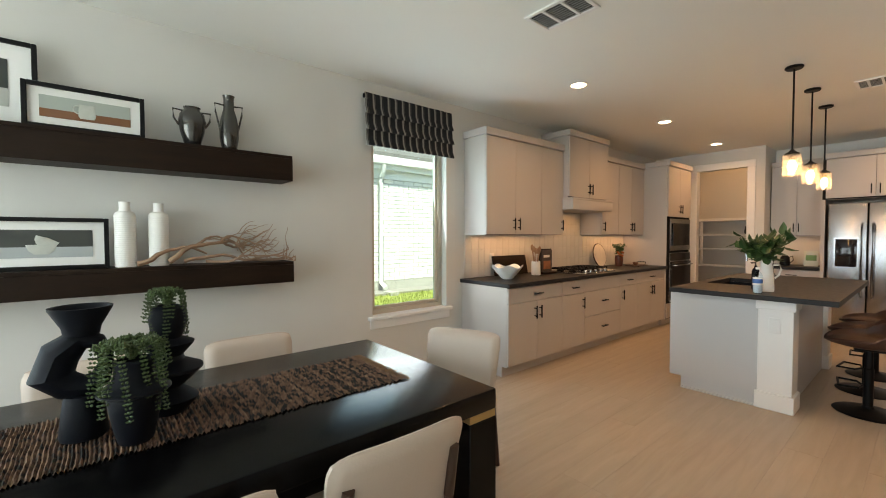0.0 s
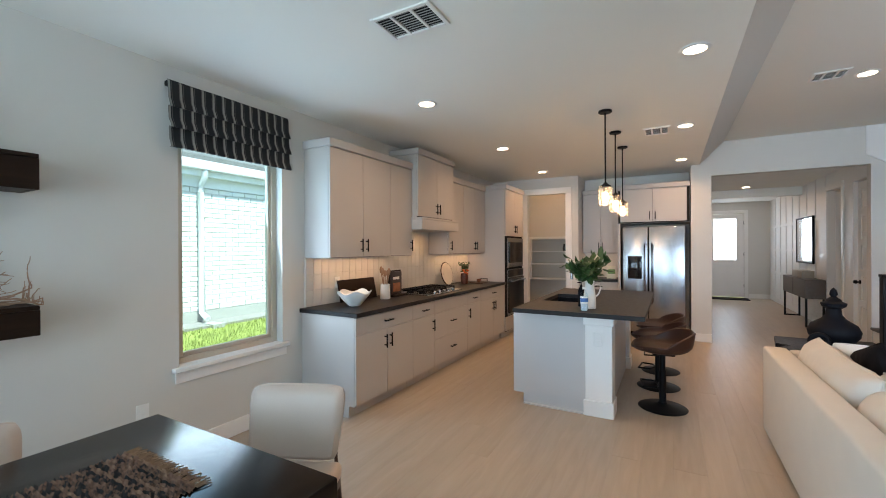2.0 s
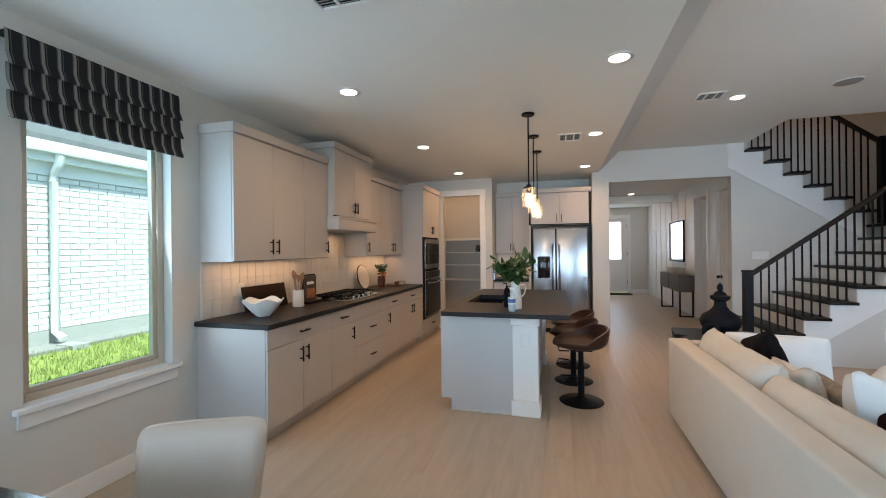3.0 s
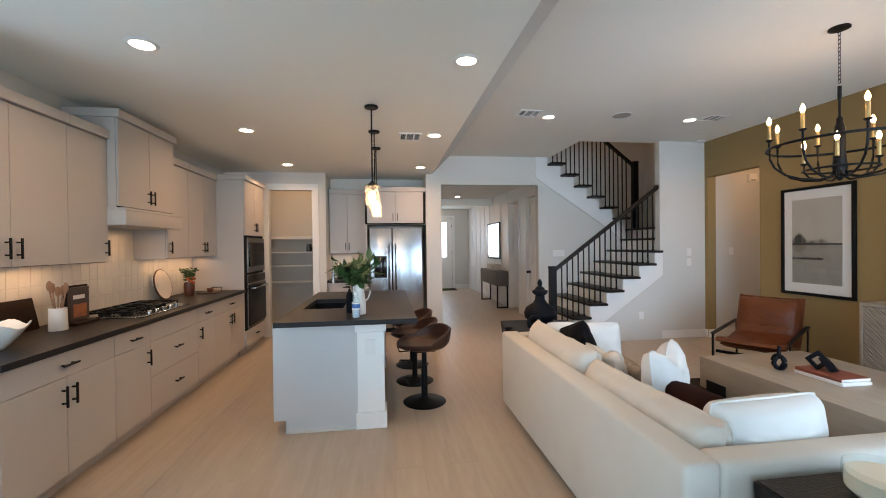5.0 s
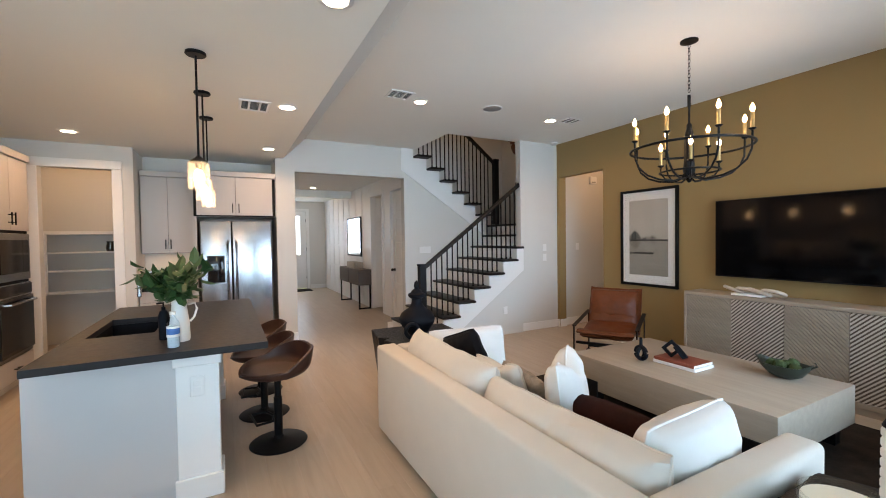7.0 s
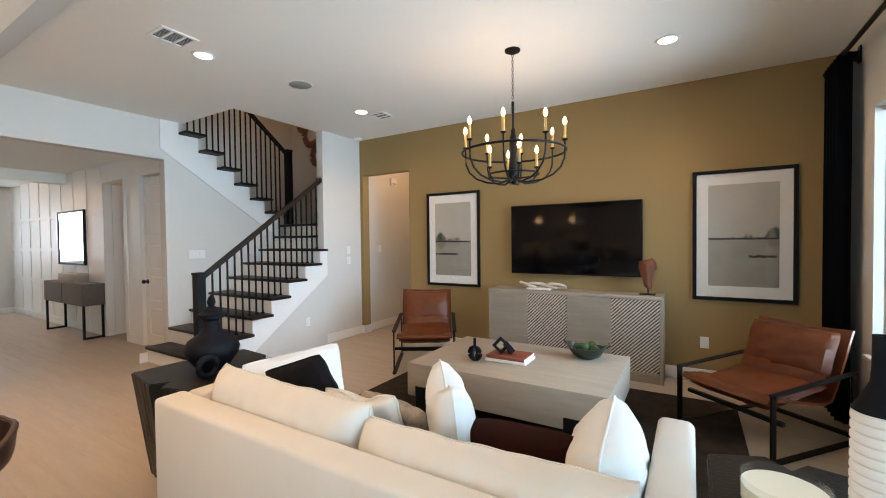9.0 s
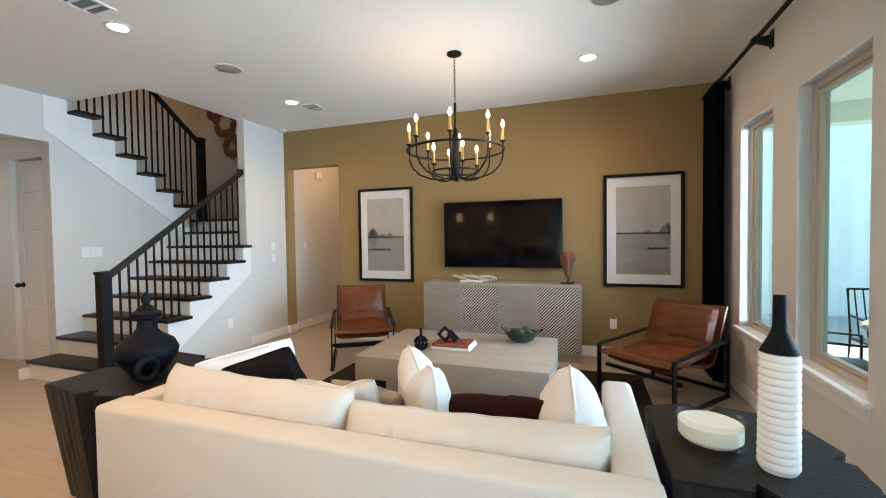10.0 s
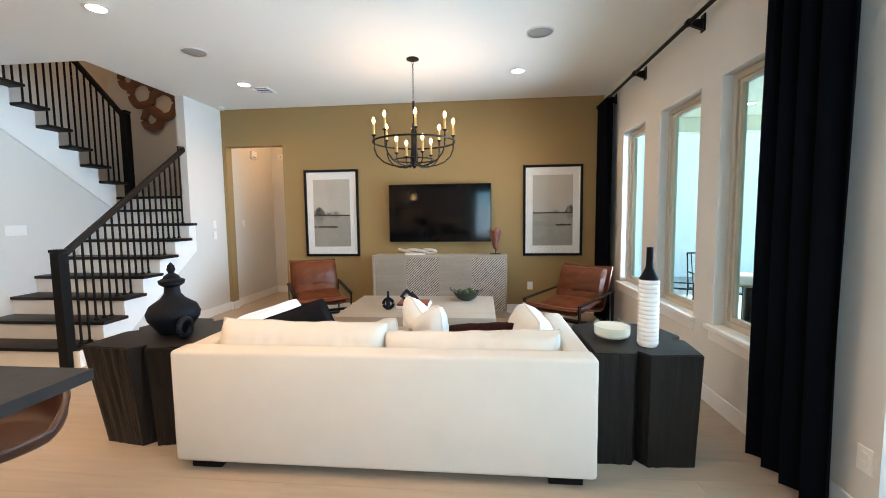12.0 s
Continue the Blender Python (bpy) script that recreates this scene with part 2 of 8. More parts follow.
def pipe(bm, pts, r, seg=8, closed=False, r_end=None):
    """A round tube swept along points."""
    pts = [Vector(p) for p in pts]
    n = len(pts)
    rings = []
    up = Vector((0, 0, 1))
    for i, p in enumerate(pts):
        q0, q1 = (pts[(i - 1) % n], pts[(i + 1) % n]) if closed else (pts[max(i - 1, 0)], pts[min(i + 1, n - 1)])
        t = (q1 - q0).normalized()
        u = t.cross(up)
        u = (t.cross(Vector((1, 0, 0))) if u.length < 0.05 else u).normalized()
        v = t.cross(u)
        rr = r if r_end is None else r + (r_end - r) * i / (n - 1)
        rings.append([bm.verts.new(p + rr * (math.cos(k * 2 * math.pi / seg) * u + math.sin(k * 2 * math.pi / seg) * v)) for k in range(seg)])
    for i in range(n if closed else n - 1):
        a, b = rings[i], rings[(i + 1) % n]
        for k in range(seg):
            bm.faces.new((a[k], a[(k + 1) % seg], b[(k + 1) % seg], b[k]))
    if not closed:
        bm.faces.new(rings[0][::-1]), bm.faces.new(rings[-1])
    bmesh.ops.recalc_face_normals(bm, faces=bm.faces)
    return bm


def lathe(bm, profile, c=(0, 0, 0), seg=28, squash=(1, 1)):
    """Turns (radius, height) pairs round the upright axis at c."""
    rings = []
    for r, z in profile:
        if r <= 0.0005:
            rings.append([bm.verts.new((c[0], c[1], c[2] + z))])
        else:
            rings.append([bm.verts.new((c[0] + squash[0] * r * math.cos(k * 2 * math.pi / seg), c[1] + squash[1] * r * math.sin(k * 2 * math.pi / seg), c[2] + z)) for k in range(seg)])
    for a, b in zip(rings, rings[1:]):
        for k in range(seg):
            k2 = (k + 1) % seg
            if len(a) == 1 and len(b) == 1:
                continue
            if len(a) == 1:
                bm.faces.new((a[0], b[k2], b[k]))
            elif len(b) == 1:
                bm.faces.new((a[k], a[k2], b[0]))
            else:
                bm.faces.new((a[k], a[k2], b[k2], b[k]))
    bmesh.ops.recalc_face_normals(bm, faces=bm.faces)
    return bm


def prism(bm, poly, h0, h1, axis="z"):
    """A polygon pushed along an axis from h0 to h1."""
    def put(p, h):
        return {"z": (p[0], p[1], h), "y": (p[0], h, p[1]), "x": (h, p[0], p[1])}[axis]
    a = [bm.verts.new(put(p, h0)) for p in poly]
    b = [bm.verts.new(put(p, h1)) for p in poly]
    n = len(poly)
    bm.faces.new(a[::-1]), bm.faces.new(b)
    for k in range(n):
        bm.faces.new((a[k], a[(k + 1) % n], b[(k + 1) % n], b[k]))
    bmesh.ops.recalc_face_normals(bm, faces=bm.faces)
    return bm


def pillow_edge(w, h, u, v, chop):
    """Soft-cornered outline of a pillow, its top edge dented by chop."""
    corner = 0.055 * abs(u * v) ** 5
    x = u * w / 2 * (1 - 0.035 * (1 - v * v) * abs(u) - corner)
    z = v * h / 2 * (1 - 0.04 * (1 - u * u) * abs(v) - corner)
    return x, z - chop * math.exp(-(u / 0.42) ** 2) * max(0, v) ** 1.5


def cushion(bm, w, h, t, nu=14, nv=12, pinch=0.5, wrinkle=0.006, m=None, chop=0.0):
    """A stuffed pillow, w by h and t thick in the middle, upright in the xz plane."""
    m = m or Matrix()
    sides = []
    for s in (1, -1):
        g = []
        for i in range(nu + 1):
            row = []
            for j in range(nv + 1):
                u, v = 2 * i / nu - 1, 2 * j / nv - 1
                k = ((1 - abs(u) ** 2.6) * (1 - abs(v) ** 2.6)) ** pinch
                x, z = pillow_edge(w, h, u, v, chop)
                y = s * t / 2 * k + wrinkle * (noise.noise((u * 3 + s * 5, v * 3, w * 7 + h)) + 0.45 * noise.noise((u * 9 + s * 5, v * 5, w * 5 + h))) * k
                row.append(bm.verts.new(m @ Vector((x, y, z))))
            g.append(row)
        for i in range(nu):
            for j in range(nv):
                f = (g[i][j], g[i + 1][j], g[i + 1][j + 1], g[i][j + 1])
                bm.faces.new(f if s < 0 else f[::-1])
        sides.append(g)
    bmesh.ops.remove_doubles(bm, verts=bm.verts, dist=0.0006)
    return bm


def seam(w, h, r, m, n=14, chop=0.0):
    """Piping round a pillow's edge."""
    pts = []
    for a, b in (((-1, -1), (1, -1)), ((1, -1), (1, 1)), ((1, 1), (-1, 1)), ((-1, 1), (-1, -1))):
        for i in range(n):
            u, v = a[0] + (b[0] - a[0]) * i / n, a[1] + (b[1] - a[1]) * i / n
            x, z = pillow_edge(w, h, u, v, chop)
            pts.append(m @ Vector((x, 0, z)))
    return pipe(bmesh.new(), pts, r, 6, True)


def box_edge(w, h, u, v, seed):
    """A point on a boxed cushion's slightly wavy outline."""
    x = u * w / 2 * (1 - 0.012 * (1 - v * v))
    z = v * h / 2 * (1 - 0.035 * (1 - u * u)) + 0.012 * noise.noise((u * 4, v * 2, seed * 3.7)) * (v > 0)
    return x, z


def box_cushion(w, h, t, puff, m, seed, nu=40, nv=16):
    """A boxed cushion upright in the xz plane: two bulging faces and a strip between their seams."""
    bm = bmesh.new()
    faces = []
    for sd in (-1, 1):
        g = []
        for i in range(nu + 1):
            row = []
            for j in range(nv + 1):
                u, v = 2 * i / nu - 1, 2 * j / nv - 1
                k = ((1 - u ** 8) * (1 - v ** 4)) ** 0.5
                x, z = box_edge(w, h, u, v, seed)
                rim = (1 - abs(u) ** 5) * (1 - abs(v) ** 5)
                crease = 0.034 * abs(noise.noise((u * 8, v * 1.6, seed + sd * 2.3))) * (1 - k * 0.4) * rim ** 0.5
                y = sd * (t / 2 + puff * k - crease) + 0.006 * noise.noise((u * 3, v * 3, seed))
                row.append(bm.verts.new(m @ Vector((x, y, z))))
            g.append(row)
        for i in range(nu):
            for j in range(nv):
                bm.faces.new((g[i][j], g[i + 1][j], g[i + 1][j + 1], g[i][j + 1]))
        faces.append(g)

    def ring(g):
        return [g[i][0] for i in range(nu)] + [g[nu][j] for j in range(nv)] + [g[i][nv] for i in range(nu, 0, -1)] + [g[0][j] for j in range(nv, 0, -1)]
    a, b = ring(faces[0]), ring(faces[1])
    for k in range(len(a)):
        k2 = (k + 1) % len(a)
        bm.faces.new((a[k], a[k2], b[k2], b[k]))
    bmesh.ops.recalc_face_normals(bm, faces=bm.faces)
    return bm


def box_piping(w, h, t, m, seed, side, n=36):
    pts = []
    for a, b in (((-1, -1), (1, -1)), ((1, -1), (1, 1)), ((1, 1), (-1, 1)), ((-1, 1), (-1, -1))):
        for i in range(n):
            u, v = a[0] + (b[0] - a[0]) * i / n, a[1] + (b[1] - a[1]) * i / n
            x, z = box_edge(w, h, u, v, seed)
            pts.append(m @ Vector((x, side * t / 2 + 0.006 * noise.noise((u * 3, v * 3, seed)), z)))
    return pipe(bmesh.new(), pts, 0.0055, 6, True)


def thing(name, at=(0, 0, 0), label="", category="", group="", kind=""):
    ob = new(name)
    ob.empty_display_size = 0.1
    ob.location = at
    return tagged(ob, label, category, group, kind)


def base_of(ob):
    p = Vector((0, 0, 0))
    while ob:
        p += ob.location
        ob = ob.parent
    return p


def finish(bm, name, smooth):
    me = bpy.data.meshes.new(name)
    bm.to_mesh(me)
    bm.free()
    if smooth:
        me.shade_smooth()
        me.set_sharp_from_angle(angle=radians(38))
    return me


def part(name, bm, material, parent=None, label="", smooth=True):
    """Links a bmesh, in world coordinates, as one mesh under a thing or a part."""
    if parent:
        bmesh.ops.translate(bm, verts=bm.verts, vec=-base_of(parent))
    ob = new(name, finish(bm, name, smooth))
    ob.data.materials.append(material)
    ob.parent = parent
    return tagged(ob, label)


def solo(name, bm, material, label="", category="", group="", kind="", smooth=True, at=None):
    """A thing of one mesh; its origin at its foot."""
    if at:
        bmesh.ops.translate(bm, verts=bm.verts, vec=-Vector(at))
    ob = new(name, finish(bm, name, smooth))
    if at:
        ob.location = at
    ob.data.materials.append(material)
    return tagged(ob, label, category, group, kind)


def cut_wall(axis, face, back, u0, u1, z0, z1, holes=()):
    """A slab between face and back along an axis, with holes (u0, u1, z0, z1) through it."""
    us = sorted({u0, u1, *[h[0] for h in holes], *[h[1] for h in holes]})
    zs = sorted({z0, z1, *[h[2] for h in holes], *[h[3] for h in holes]})
    bm = bmesh.new()
    for a, b in zip(us, us[1:]):
        for c, d in zip(zs, zs[1:]):
            if any(h[0] - 1e-6 <= a and b <= h[1] + 1e-6 and h[2] - 1e-6 <= c and d <= h[3] + 1e-6 for h in holes):
                continue
            if axis == "y":
                box(bm, (a, min(face, back), c), (b, max(face, back), d))
            else:
                box(bm, (min(face, back), a, c), (max(face, back), b, d))
    bmesh.ops.remove_doubles(bm, verts=bm.verts, dist=0.0005)
    inner = [f for f in bm.faces if sum(1 for g in bm.faces if g is not f and set(g.verts) == set(f.verts))]
    bmesh.ops.delete(bm, geom=inner, context="FACES")
    return bm


# ---- structure ----

NY, SY, WX, EX = 3.36, -4.22, 1.22, 8.14
S = dict(kind="structure", smooth=False)
solo("wall_north", cut_wall("y", NY, NY + 0.16, -2.7, 8.92, 0, KZ, [(2.27, 3.15, 0.64, 2.40), (-2.35, -0.95, 0.55, 2.35)]), WALL, "pale grey painted kitchen wall with one window", "wall", **S)
solo("wall_south", cut_wall("y", SY, SY - 0.14, 1.06, 6.85, 0, LZ, [(5.89, 6.79, 0, 2.51)]), OLIVE, "olive brown painted wall with a doorway", "wall", **S)
W3 = [(-3.40, -2.74, 0.60, 2.385), (-2.37, -1.64, 0.60, 2.385), (-1.36, -0.63, 0.60, 2.385)]
solo("wall_west", cut_wall("x", WX, WX - 0.16, SY, -0.05, 0, LZ, W3), WALL, "white painted wall with three tall windows", "wall", **S)
solo("wall_nook_south", cut_wall("y", -0.05, -0.21, -2.7, WX - 0.16, 0, LZ), WALL, "pale grey painted wall of the dining nook", "wall", **S)
solo("wall_nook_west", cut_wall("x", -2.54, -2.7, -0.05, NY, 0, KZ, [(0.06, 3.1, 0.55, 2.35)]), WALL, "pale grey painted wall with a wide window", "wall", **S)
solo("wall_east", cut_wall("x", EX, EX + 0.14, -3.68, 0.06, 0, LZ, [(-1.98, -0.21, 0, 2.555), (-3.68, -2.2, 1.6, LZ)]), WALL, "pale painted wall with a wide hall opening", "wall", **S)
solo("wall_pantry", cut_wall("x", EX, EX + 0.12, 1.76, NY, 0, KZ, [(1.98, 2.68, 0, 2.44)]), WALL, "pale painted wall with the pantry doorway", "wall", **S)
solo("wall_niche_side", cut_wall("y", 1.76, 1.86, EX + 0.12, 8.92, 0, KZ), WALL, "pale painted return wall beside the refrigerator niche", "wall", **S)
solo("wall_niche_back", cut_wall("x", 8.80, 8.92, 0.06, 1.76, 0, KZ), WALL, "pale painted back wall of the refrigerator niche", "wall", **S)
solo("wall_hall_north", cut_wall("y", -0.10, 0.06, EX + 0.14, 15.2, 0, KZ), WALL, "pale painted hall wall", "wall", **S)
solo("wall_hall_south", cut_wall("y", -2.10, -2.2, EX + 0.14, 15.2, 0, KZ, [(8.42, 9.10, 0, 2.44), (9.62, 10.32, 0, 2.44)]), TRIM, "white painted hall wall with two doorways", "wall", **S)
solo("wall_hall_end", cut_wall("x", 15.05, 15.2, -2.2, 0.06, 0, KZ, [(-1.50, -0.59, 0, 2.42)]), WALL, "pale grey wall round the front door", "wall", **S)
solo("wall_stair_end", cut_wall("x", 6.85, 6.97, SY - 0.14, -3.45, 0, LZ), WALL, "white painted wall end beside the staircase", "wall", **S)
solo("wall_stair_south", cut_wall("y", -4.85, -4.97, 6.972, 9.4, 0, 5.6), WALL, "white painted stairwell wall", "wall", **S)
solo("wall_stair_east", cut_wall("x", 9.26, 9.4, -4.85, -2.2, 0, 5.6), WALL, "white painted stairwell wall", "wall", **S)
solo("wall_stair_west", cut_wall("x", 6.97, 6.85, -4.85, -2.2, LZ + 0.02, 5.6), WALL, "white painted stairwell wall above the ceiling", "wall", **S)
solo("wall_stair_north", cut_wall("y", -2.2, -2.08, 6.85, 9.4, LZ + 0.02, 5.6), WALL, "white painted stairwell wall above the hall", "wall", **S)
solo("wall_passage_west", cut_wall("x", 5.60, 5.50, -5.7, SY - 0.14, 0, LZ), WALL, "white painted passage wall", "wall", **S)
solo("wall_passage_east", cut_wall("x", 6.85, 6.97, -5.7, SY - 0.14, 0, LZ), WALL, "white painted passage wall", "wall", **S)
solo("wall_passage_end", cut_wall("y", -5.7, -5.8, 5.5, 6.97, 0, LZ), WALL, "white painted passage end wall", "wall", **S)
solo("wall_pantry_back", boxes(((9.80, 1.86, 0), (9.92, 3.52, KZ)), ((8.92, 1.76, 0), (9.92, 1.86, KZ)), ((8.92, NY, 0), (9.92, NY + 0.16, KZ))), WALL, "pale painted pantry walls", "wall", **S)
solo("wall_side_room", boxes(((9.3, -4.2, 0), (9.4, -2.2, KZ)), ((11.2, -4.2, 0), (11.3, -2.2, KZ)), ((9.3, -4.3, 0), (11.3, -4.2, KZ))), WALL, "pale painted walls of the side room", "wall", **S)

# ceilings
solo("ceiling", boxes(((-2.7, -0.05, KZ), (9.95, 3.52, KZ + 0.1))), CEIL, "white painted kitchen and dining ceiling", "ceiling", **S)
bm = bmesh.new()
prism(bm, [(-0.05, KZ), (-0.05, LZ + 0.1), (-0.37, LZ + 0.1), (-0.37, LZ)], WX - 0.16, EX, "x")
solo("ceiling_slope", bm, WALL, "sloped painted ceiling step between kitchen and living room", "ceiling", **S)
bm = boxes(((WX - 0.16, SY - 0.14, LZ), (6.97, -0.37, LZ + 0.1)), ((6.97, -2.2, LZ), (EX + 0.14, -0.37, LZ + 0.1)))
solo("ceiling_living", bm, CEIL, "white painted living room ceiling", "ceiling", **S)
solo("ceiling_hall", boxes(((EX + 0.14, -2.2, KZ), (15.2, 0.06, KZ + 0.08)), ((9.4, -4.3, KZ), (11.3, -2.2, KZ + 0.08)), ((11.9, -2.1, 2.56), (12.15, -0.1, KZ))), CEIL, "white painted hall ceiling with a dropped beam", "ceiling", **S)
solo("ceiling_stairwell", boxes(((6.85, -4.97, 5.6), (9.4, -2.08, 5.7))), CEIL, "white painted stairwell ceiling", "ceiling", **S)
solo("ceiling_passage", boxes(((5.5, -5.8, LZ), (6.97, SY - 0.14, LZ + 0.1))), CEIL, "white painted passage ceiling", "ceiling", **S)

# floor slab, outside ground
solo("floor", boxes(((-2.7, -0.2, -0.12), (9.95, 3.52, -0.012)), ((1.06, -7.5, -0.12), (15.2, -0.2, -0.012))), OAKGREY, "light oak plank floor", "floor", **S)
solo("ground", boxes(((-150, -150, -0.6), (150, 150, -0.16))), GRASS, "sunlit lawn", "ground", **S)


# ---- trim: baseboards, casings, windows ----
def baseboard(name, runs):
    bm = bmesh.new()
    for p0, p1 in runs:
        box(bm, (p0[0], p0[1], 0), (p1[0], p1[1], 0.125), 0.004, 1)
    solo(name, bm, TRIM, "white painted baseboard", "baseboard", kind="structure")


T = 0.016
baseboard("baseboard_north", [((-2.54, NY - T), (3.37, NY))])
baseboard("baseboard_south", [((1.22, SY), (5.89, SY + T)), ((6.79, SY), (6.85, SY + T))])
baseboard("baseboard_west", [((WX, SY + T), (WX + T, -0.05))])
baseboard("baseboard_nook", [((-2.54, -0.05), (WX, -0.05 + T)), ((-2.54, 0), (-2.54 + T, NY))])
baseboard("baseboard_east", [((EX - T, -1.64), (EX, -1.98 + 0)), ((EX - T, -0.21), (EX, 0.06))])
baseboard("baseboard_hall", [((8.28, -0.10 - T), (15.05, -0.10)), ((9.2, -2.10), (9.52, -2.10 + T)), ((10.42, -2.10), (15.05, -2.10 + T)), ((15.05 - T, -2.1), (15.05, -1.6))])
baseboard("baseboard_stair_end", [((6.85 - T, SY + T), (6.85, -3.45)), ((6.85 - T, -3.45), (6.97, -3.45 + T))])
baseboard("baseboard_stair_wall", [((6.85 - 0.002, -3.45 + T), (6.865, -1.80))])
baseboard("baseboard_passage", [((5.60, -5.7), (5.60 + T, SY - 0.14)), ((6.85 - T, -5.7), (6.85, SY - 0.14)), ((5.6 + T, -5.7), (6.85 - T, -5.7 + T)), ((6.79 - T, SY - 0.14), (6.79, SY))])


def window(name, axis, face, out, u0, u1, z0, z1, label):
    """A vinyl-framed window set back in a wall, with a painted stool and apron. out: the way to the open air."""
    mid = (u0 + u1) / 2
    w = thing(name, (mid, face, z0) if axis == "y" else (face, mid, z0), label, "window", kind="structure")

    def bx(a0, a1, d0, d1, c0, c1, bev=0.003):
        lo, hi = sorted((face + out * d0, face + out * d1))
        return one((a0, lo, c0), (a1, hi, c1), bev, 1) if axis == "y" else one((lo, a0, c0), (hi, a1, c1), bev, 1)

    def ring(name, d0, d1, ins, t, material):
        bm = bmesh.new()
        for a0, a1, c0, c1 in ((u0 + ins, u0 + ins + t, z0 + ins, z1 - ins), (u1 - ins - t, u1 - ins, z0 + ins, z1 - ins),
                               (u0 + ins + t, u1 - ins - t, z0 + ins, z0 + ins + t), (u0 + ins + t, u1 - ins - t, z1 - ins - t, z1 - ins)):
            lo, hi = sorted((face + out * d0, face + out * d1))
            p = ((a0, lo, c0), (a1, hi, c1)) if axis == "y" else ((lo, a0, c0), (hi, a1, c1))
            box(bm, *p, 0.003, 1)
        return part(name, bm, material, w)
    ring("window_frame", 0.075, 0.15, 0.001, 0.045, WINVINYL)
    ring("sash", 0.09, 0.13, 0.047, 0.03, WINVINYL)
    pane = part("pane", bx(u0 + 0.07, u1 - 0.07, 0.108, 0.112, z0 + 0.07, z1 - 0.07, 0), PANE, w)
    pane.visible_shadow = False
    part("window_sill", bx(u0 - 0.05, u1 + 0.05, -0.045, 0.0, z0 - 0.03, z0 + 0.004, 0.006), TRIM, w)
    part("inner_sill", bx(u0 + 0.001, u1 - 0.001, 0.0, 0.075, z0 - 0.0, z0 + 0.004, 0), TRIM, w)
    part("apron", bx(u0 - 0.03, u1 + 0.03, -0.016, 0.0, z0 - 0.11, z0 - 0.03, 0.003), TRIM, w)
    return w


window("window_1", "y", NY, 1, 2.27, 3.15, 0.64, 2.40, "tall fixed window with almond frame and white sill")
for k, (a, b, c, d) in enumerate(W3):
    window("window_%d" % (k + 2), "x", WX, -1, a, b, c, d, "tall fixed window with almond frame onto the patio")
# unseen opening added for the fill lamp on the nook's north side
window("window_6", "y", NY, 1, -2.35, -0.95, 0.55, 2.35, "wide fixed window of the dining nook, out of view")
window("window_5", "x", -2.54, -1, 0.06, 3.1, 0.55, 2.35, "wide fixed window of the dining nook, out of view")


def casing(name, axis, face, way, u0, u1, z1, w=0.10, t=0.02, label="white painted door casing"):
    bm = bmesh.new()
    lo, hi = sorted((face, face + way * t))
    for a0, a1, c0, c1 in ((u0 - w, u0, 0, z1), (u1, u1 + w, 0, z1), (u0 - w, u1 + w, z1, z1 + w)):
        box(bm, *(((a0, lo, c0), (a1, hi, c1)) if axis == "y" else ((lo, a0, c0), (hi, a1, c1))), 0.004, 1)
    return solo(name, bm, TRIM, label, "door casing", kind="structure")


casing("trim_pantry", "x", EX, -1, 1.98, 2.68, 2.44, 0.105)
casing("trim_hall_a", "y", -2.10, 1, 8.42, 9.10, 2.44, 0.09)
casing("trim_hall_b", "y", -2.10, 1, 9.62, 10.32, 2.44, 0.09)
casing("trim_front_door", "x", 15.05, -1, -1.50, -0.59, 2.42, 0.09)


def panel_door(name, w, h, rows, label, knob_x):
    """A panelled door leaf, facing -y, hinged at the origin."""
    d = thing(name, (0, 0, 0), label, "door", kind="structure")
    part("leaf", boxes(((0, 0.014, 0.01), (w, 0.046, h))), TRIM, d)
    st = 0.105
    bm = boxes(((0, 0, 0.01), (st, 0.014, h)), ((w - st, 0, 0.01), (w, 0.014, h)))
    for z in (0.01, *rows):
        box(bm, (st, 0, z), (w - st, 0.014, z + (0.16 if z == 0.01 else 0.09)))
    box(bm, (st, 0, h - 0.11), (w - st, 0.014, h))
    part("stile", bm, TRIM, d, smooth=False)
    edges = [0.17] + [r for r in rows]
    for i, z in enumerate(edges):
        lo = z if i == 0 else z + 0.09
        hi = edges[i + 1] if i + 1 < len(edges) else h - 0.11
        part("panel", one((st + 0.028, 0.002, lo + 0.028), (w - st - 0.028, 0.0145, hi - 0.028), 0.008, 1), TRIM, d)
    bm = bmesh.new()
    tube(bm, (knob_x, 0.0, 0.93), (knob_x, -0.012, 0.93), 0.032)
    tube(bm, (knob_x, -0.012, 0.93), (knob_x, -0.04, 0.93), 0.012)
    bmesh.ops.create_uvsphere(bm, u_segments=12, v_segments=8, radius=0.029, matrix=Matrix.Translation((knob_x, -0.055, 0.93)))
    part("door_knob", bm, BLACK, d, "black round door knob")
    return d


d = panel_door("door_1", 0.68, 2.42, [0.58, 1.03, 1.48, 1.93], "closed white five-panel interior door", 0.08)
d.matrix_basis = pose(9.10, -2.135, 0, 0, 0, 180)
d = panel_door("door_2", 0.68, 2.42, [0.58, 1.03, 1.48, 1.93], "white five-panel door standing ajar", 0.60)
d.matrix_basis = pose(10.31, -2.20, 0, 0, 0, 262)

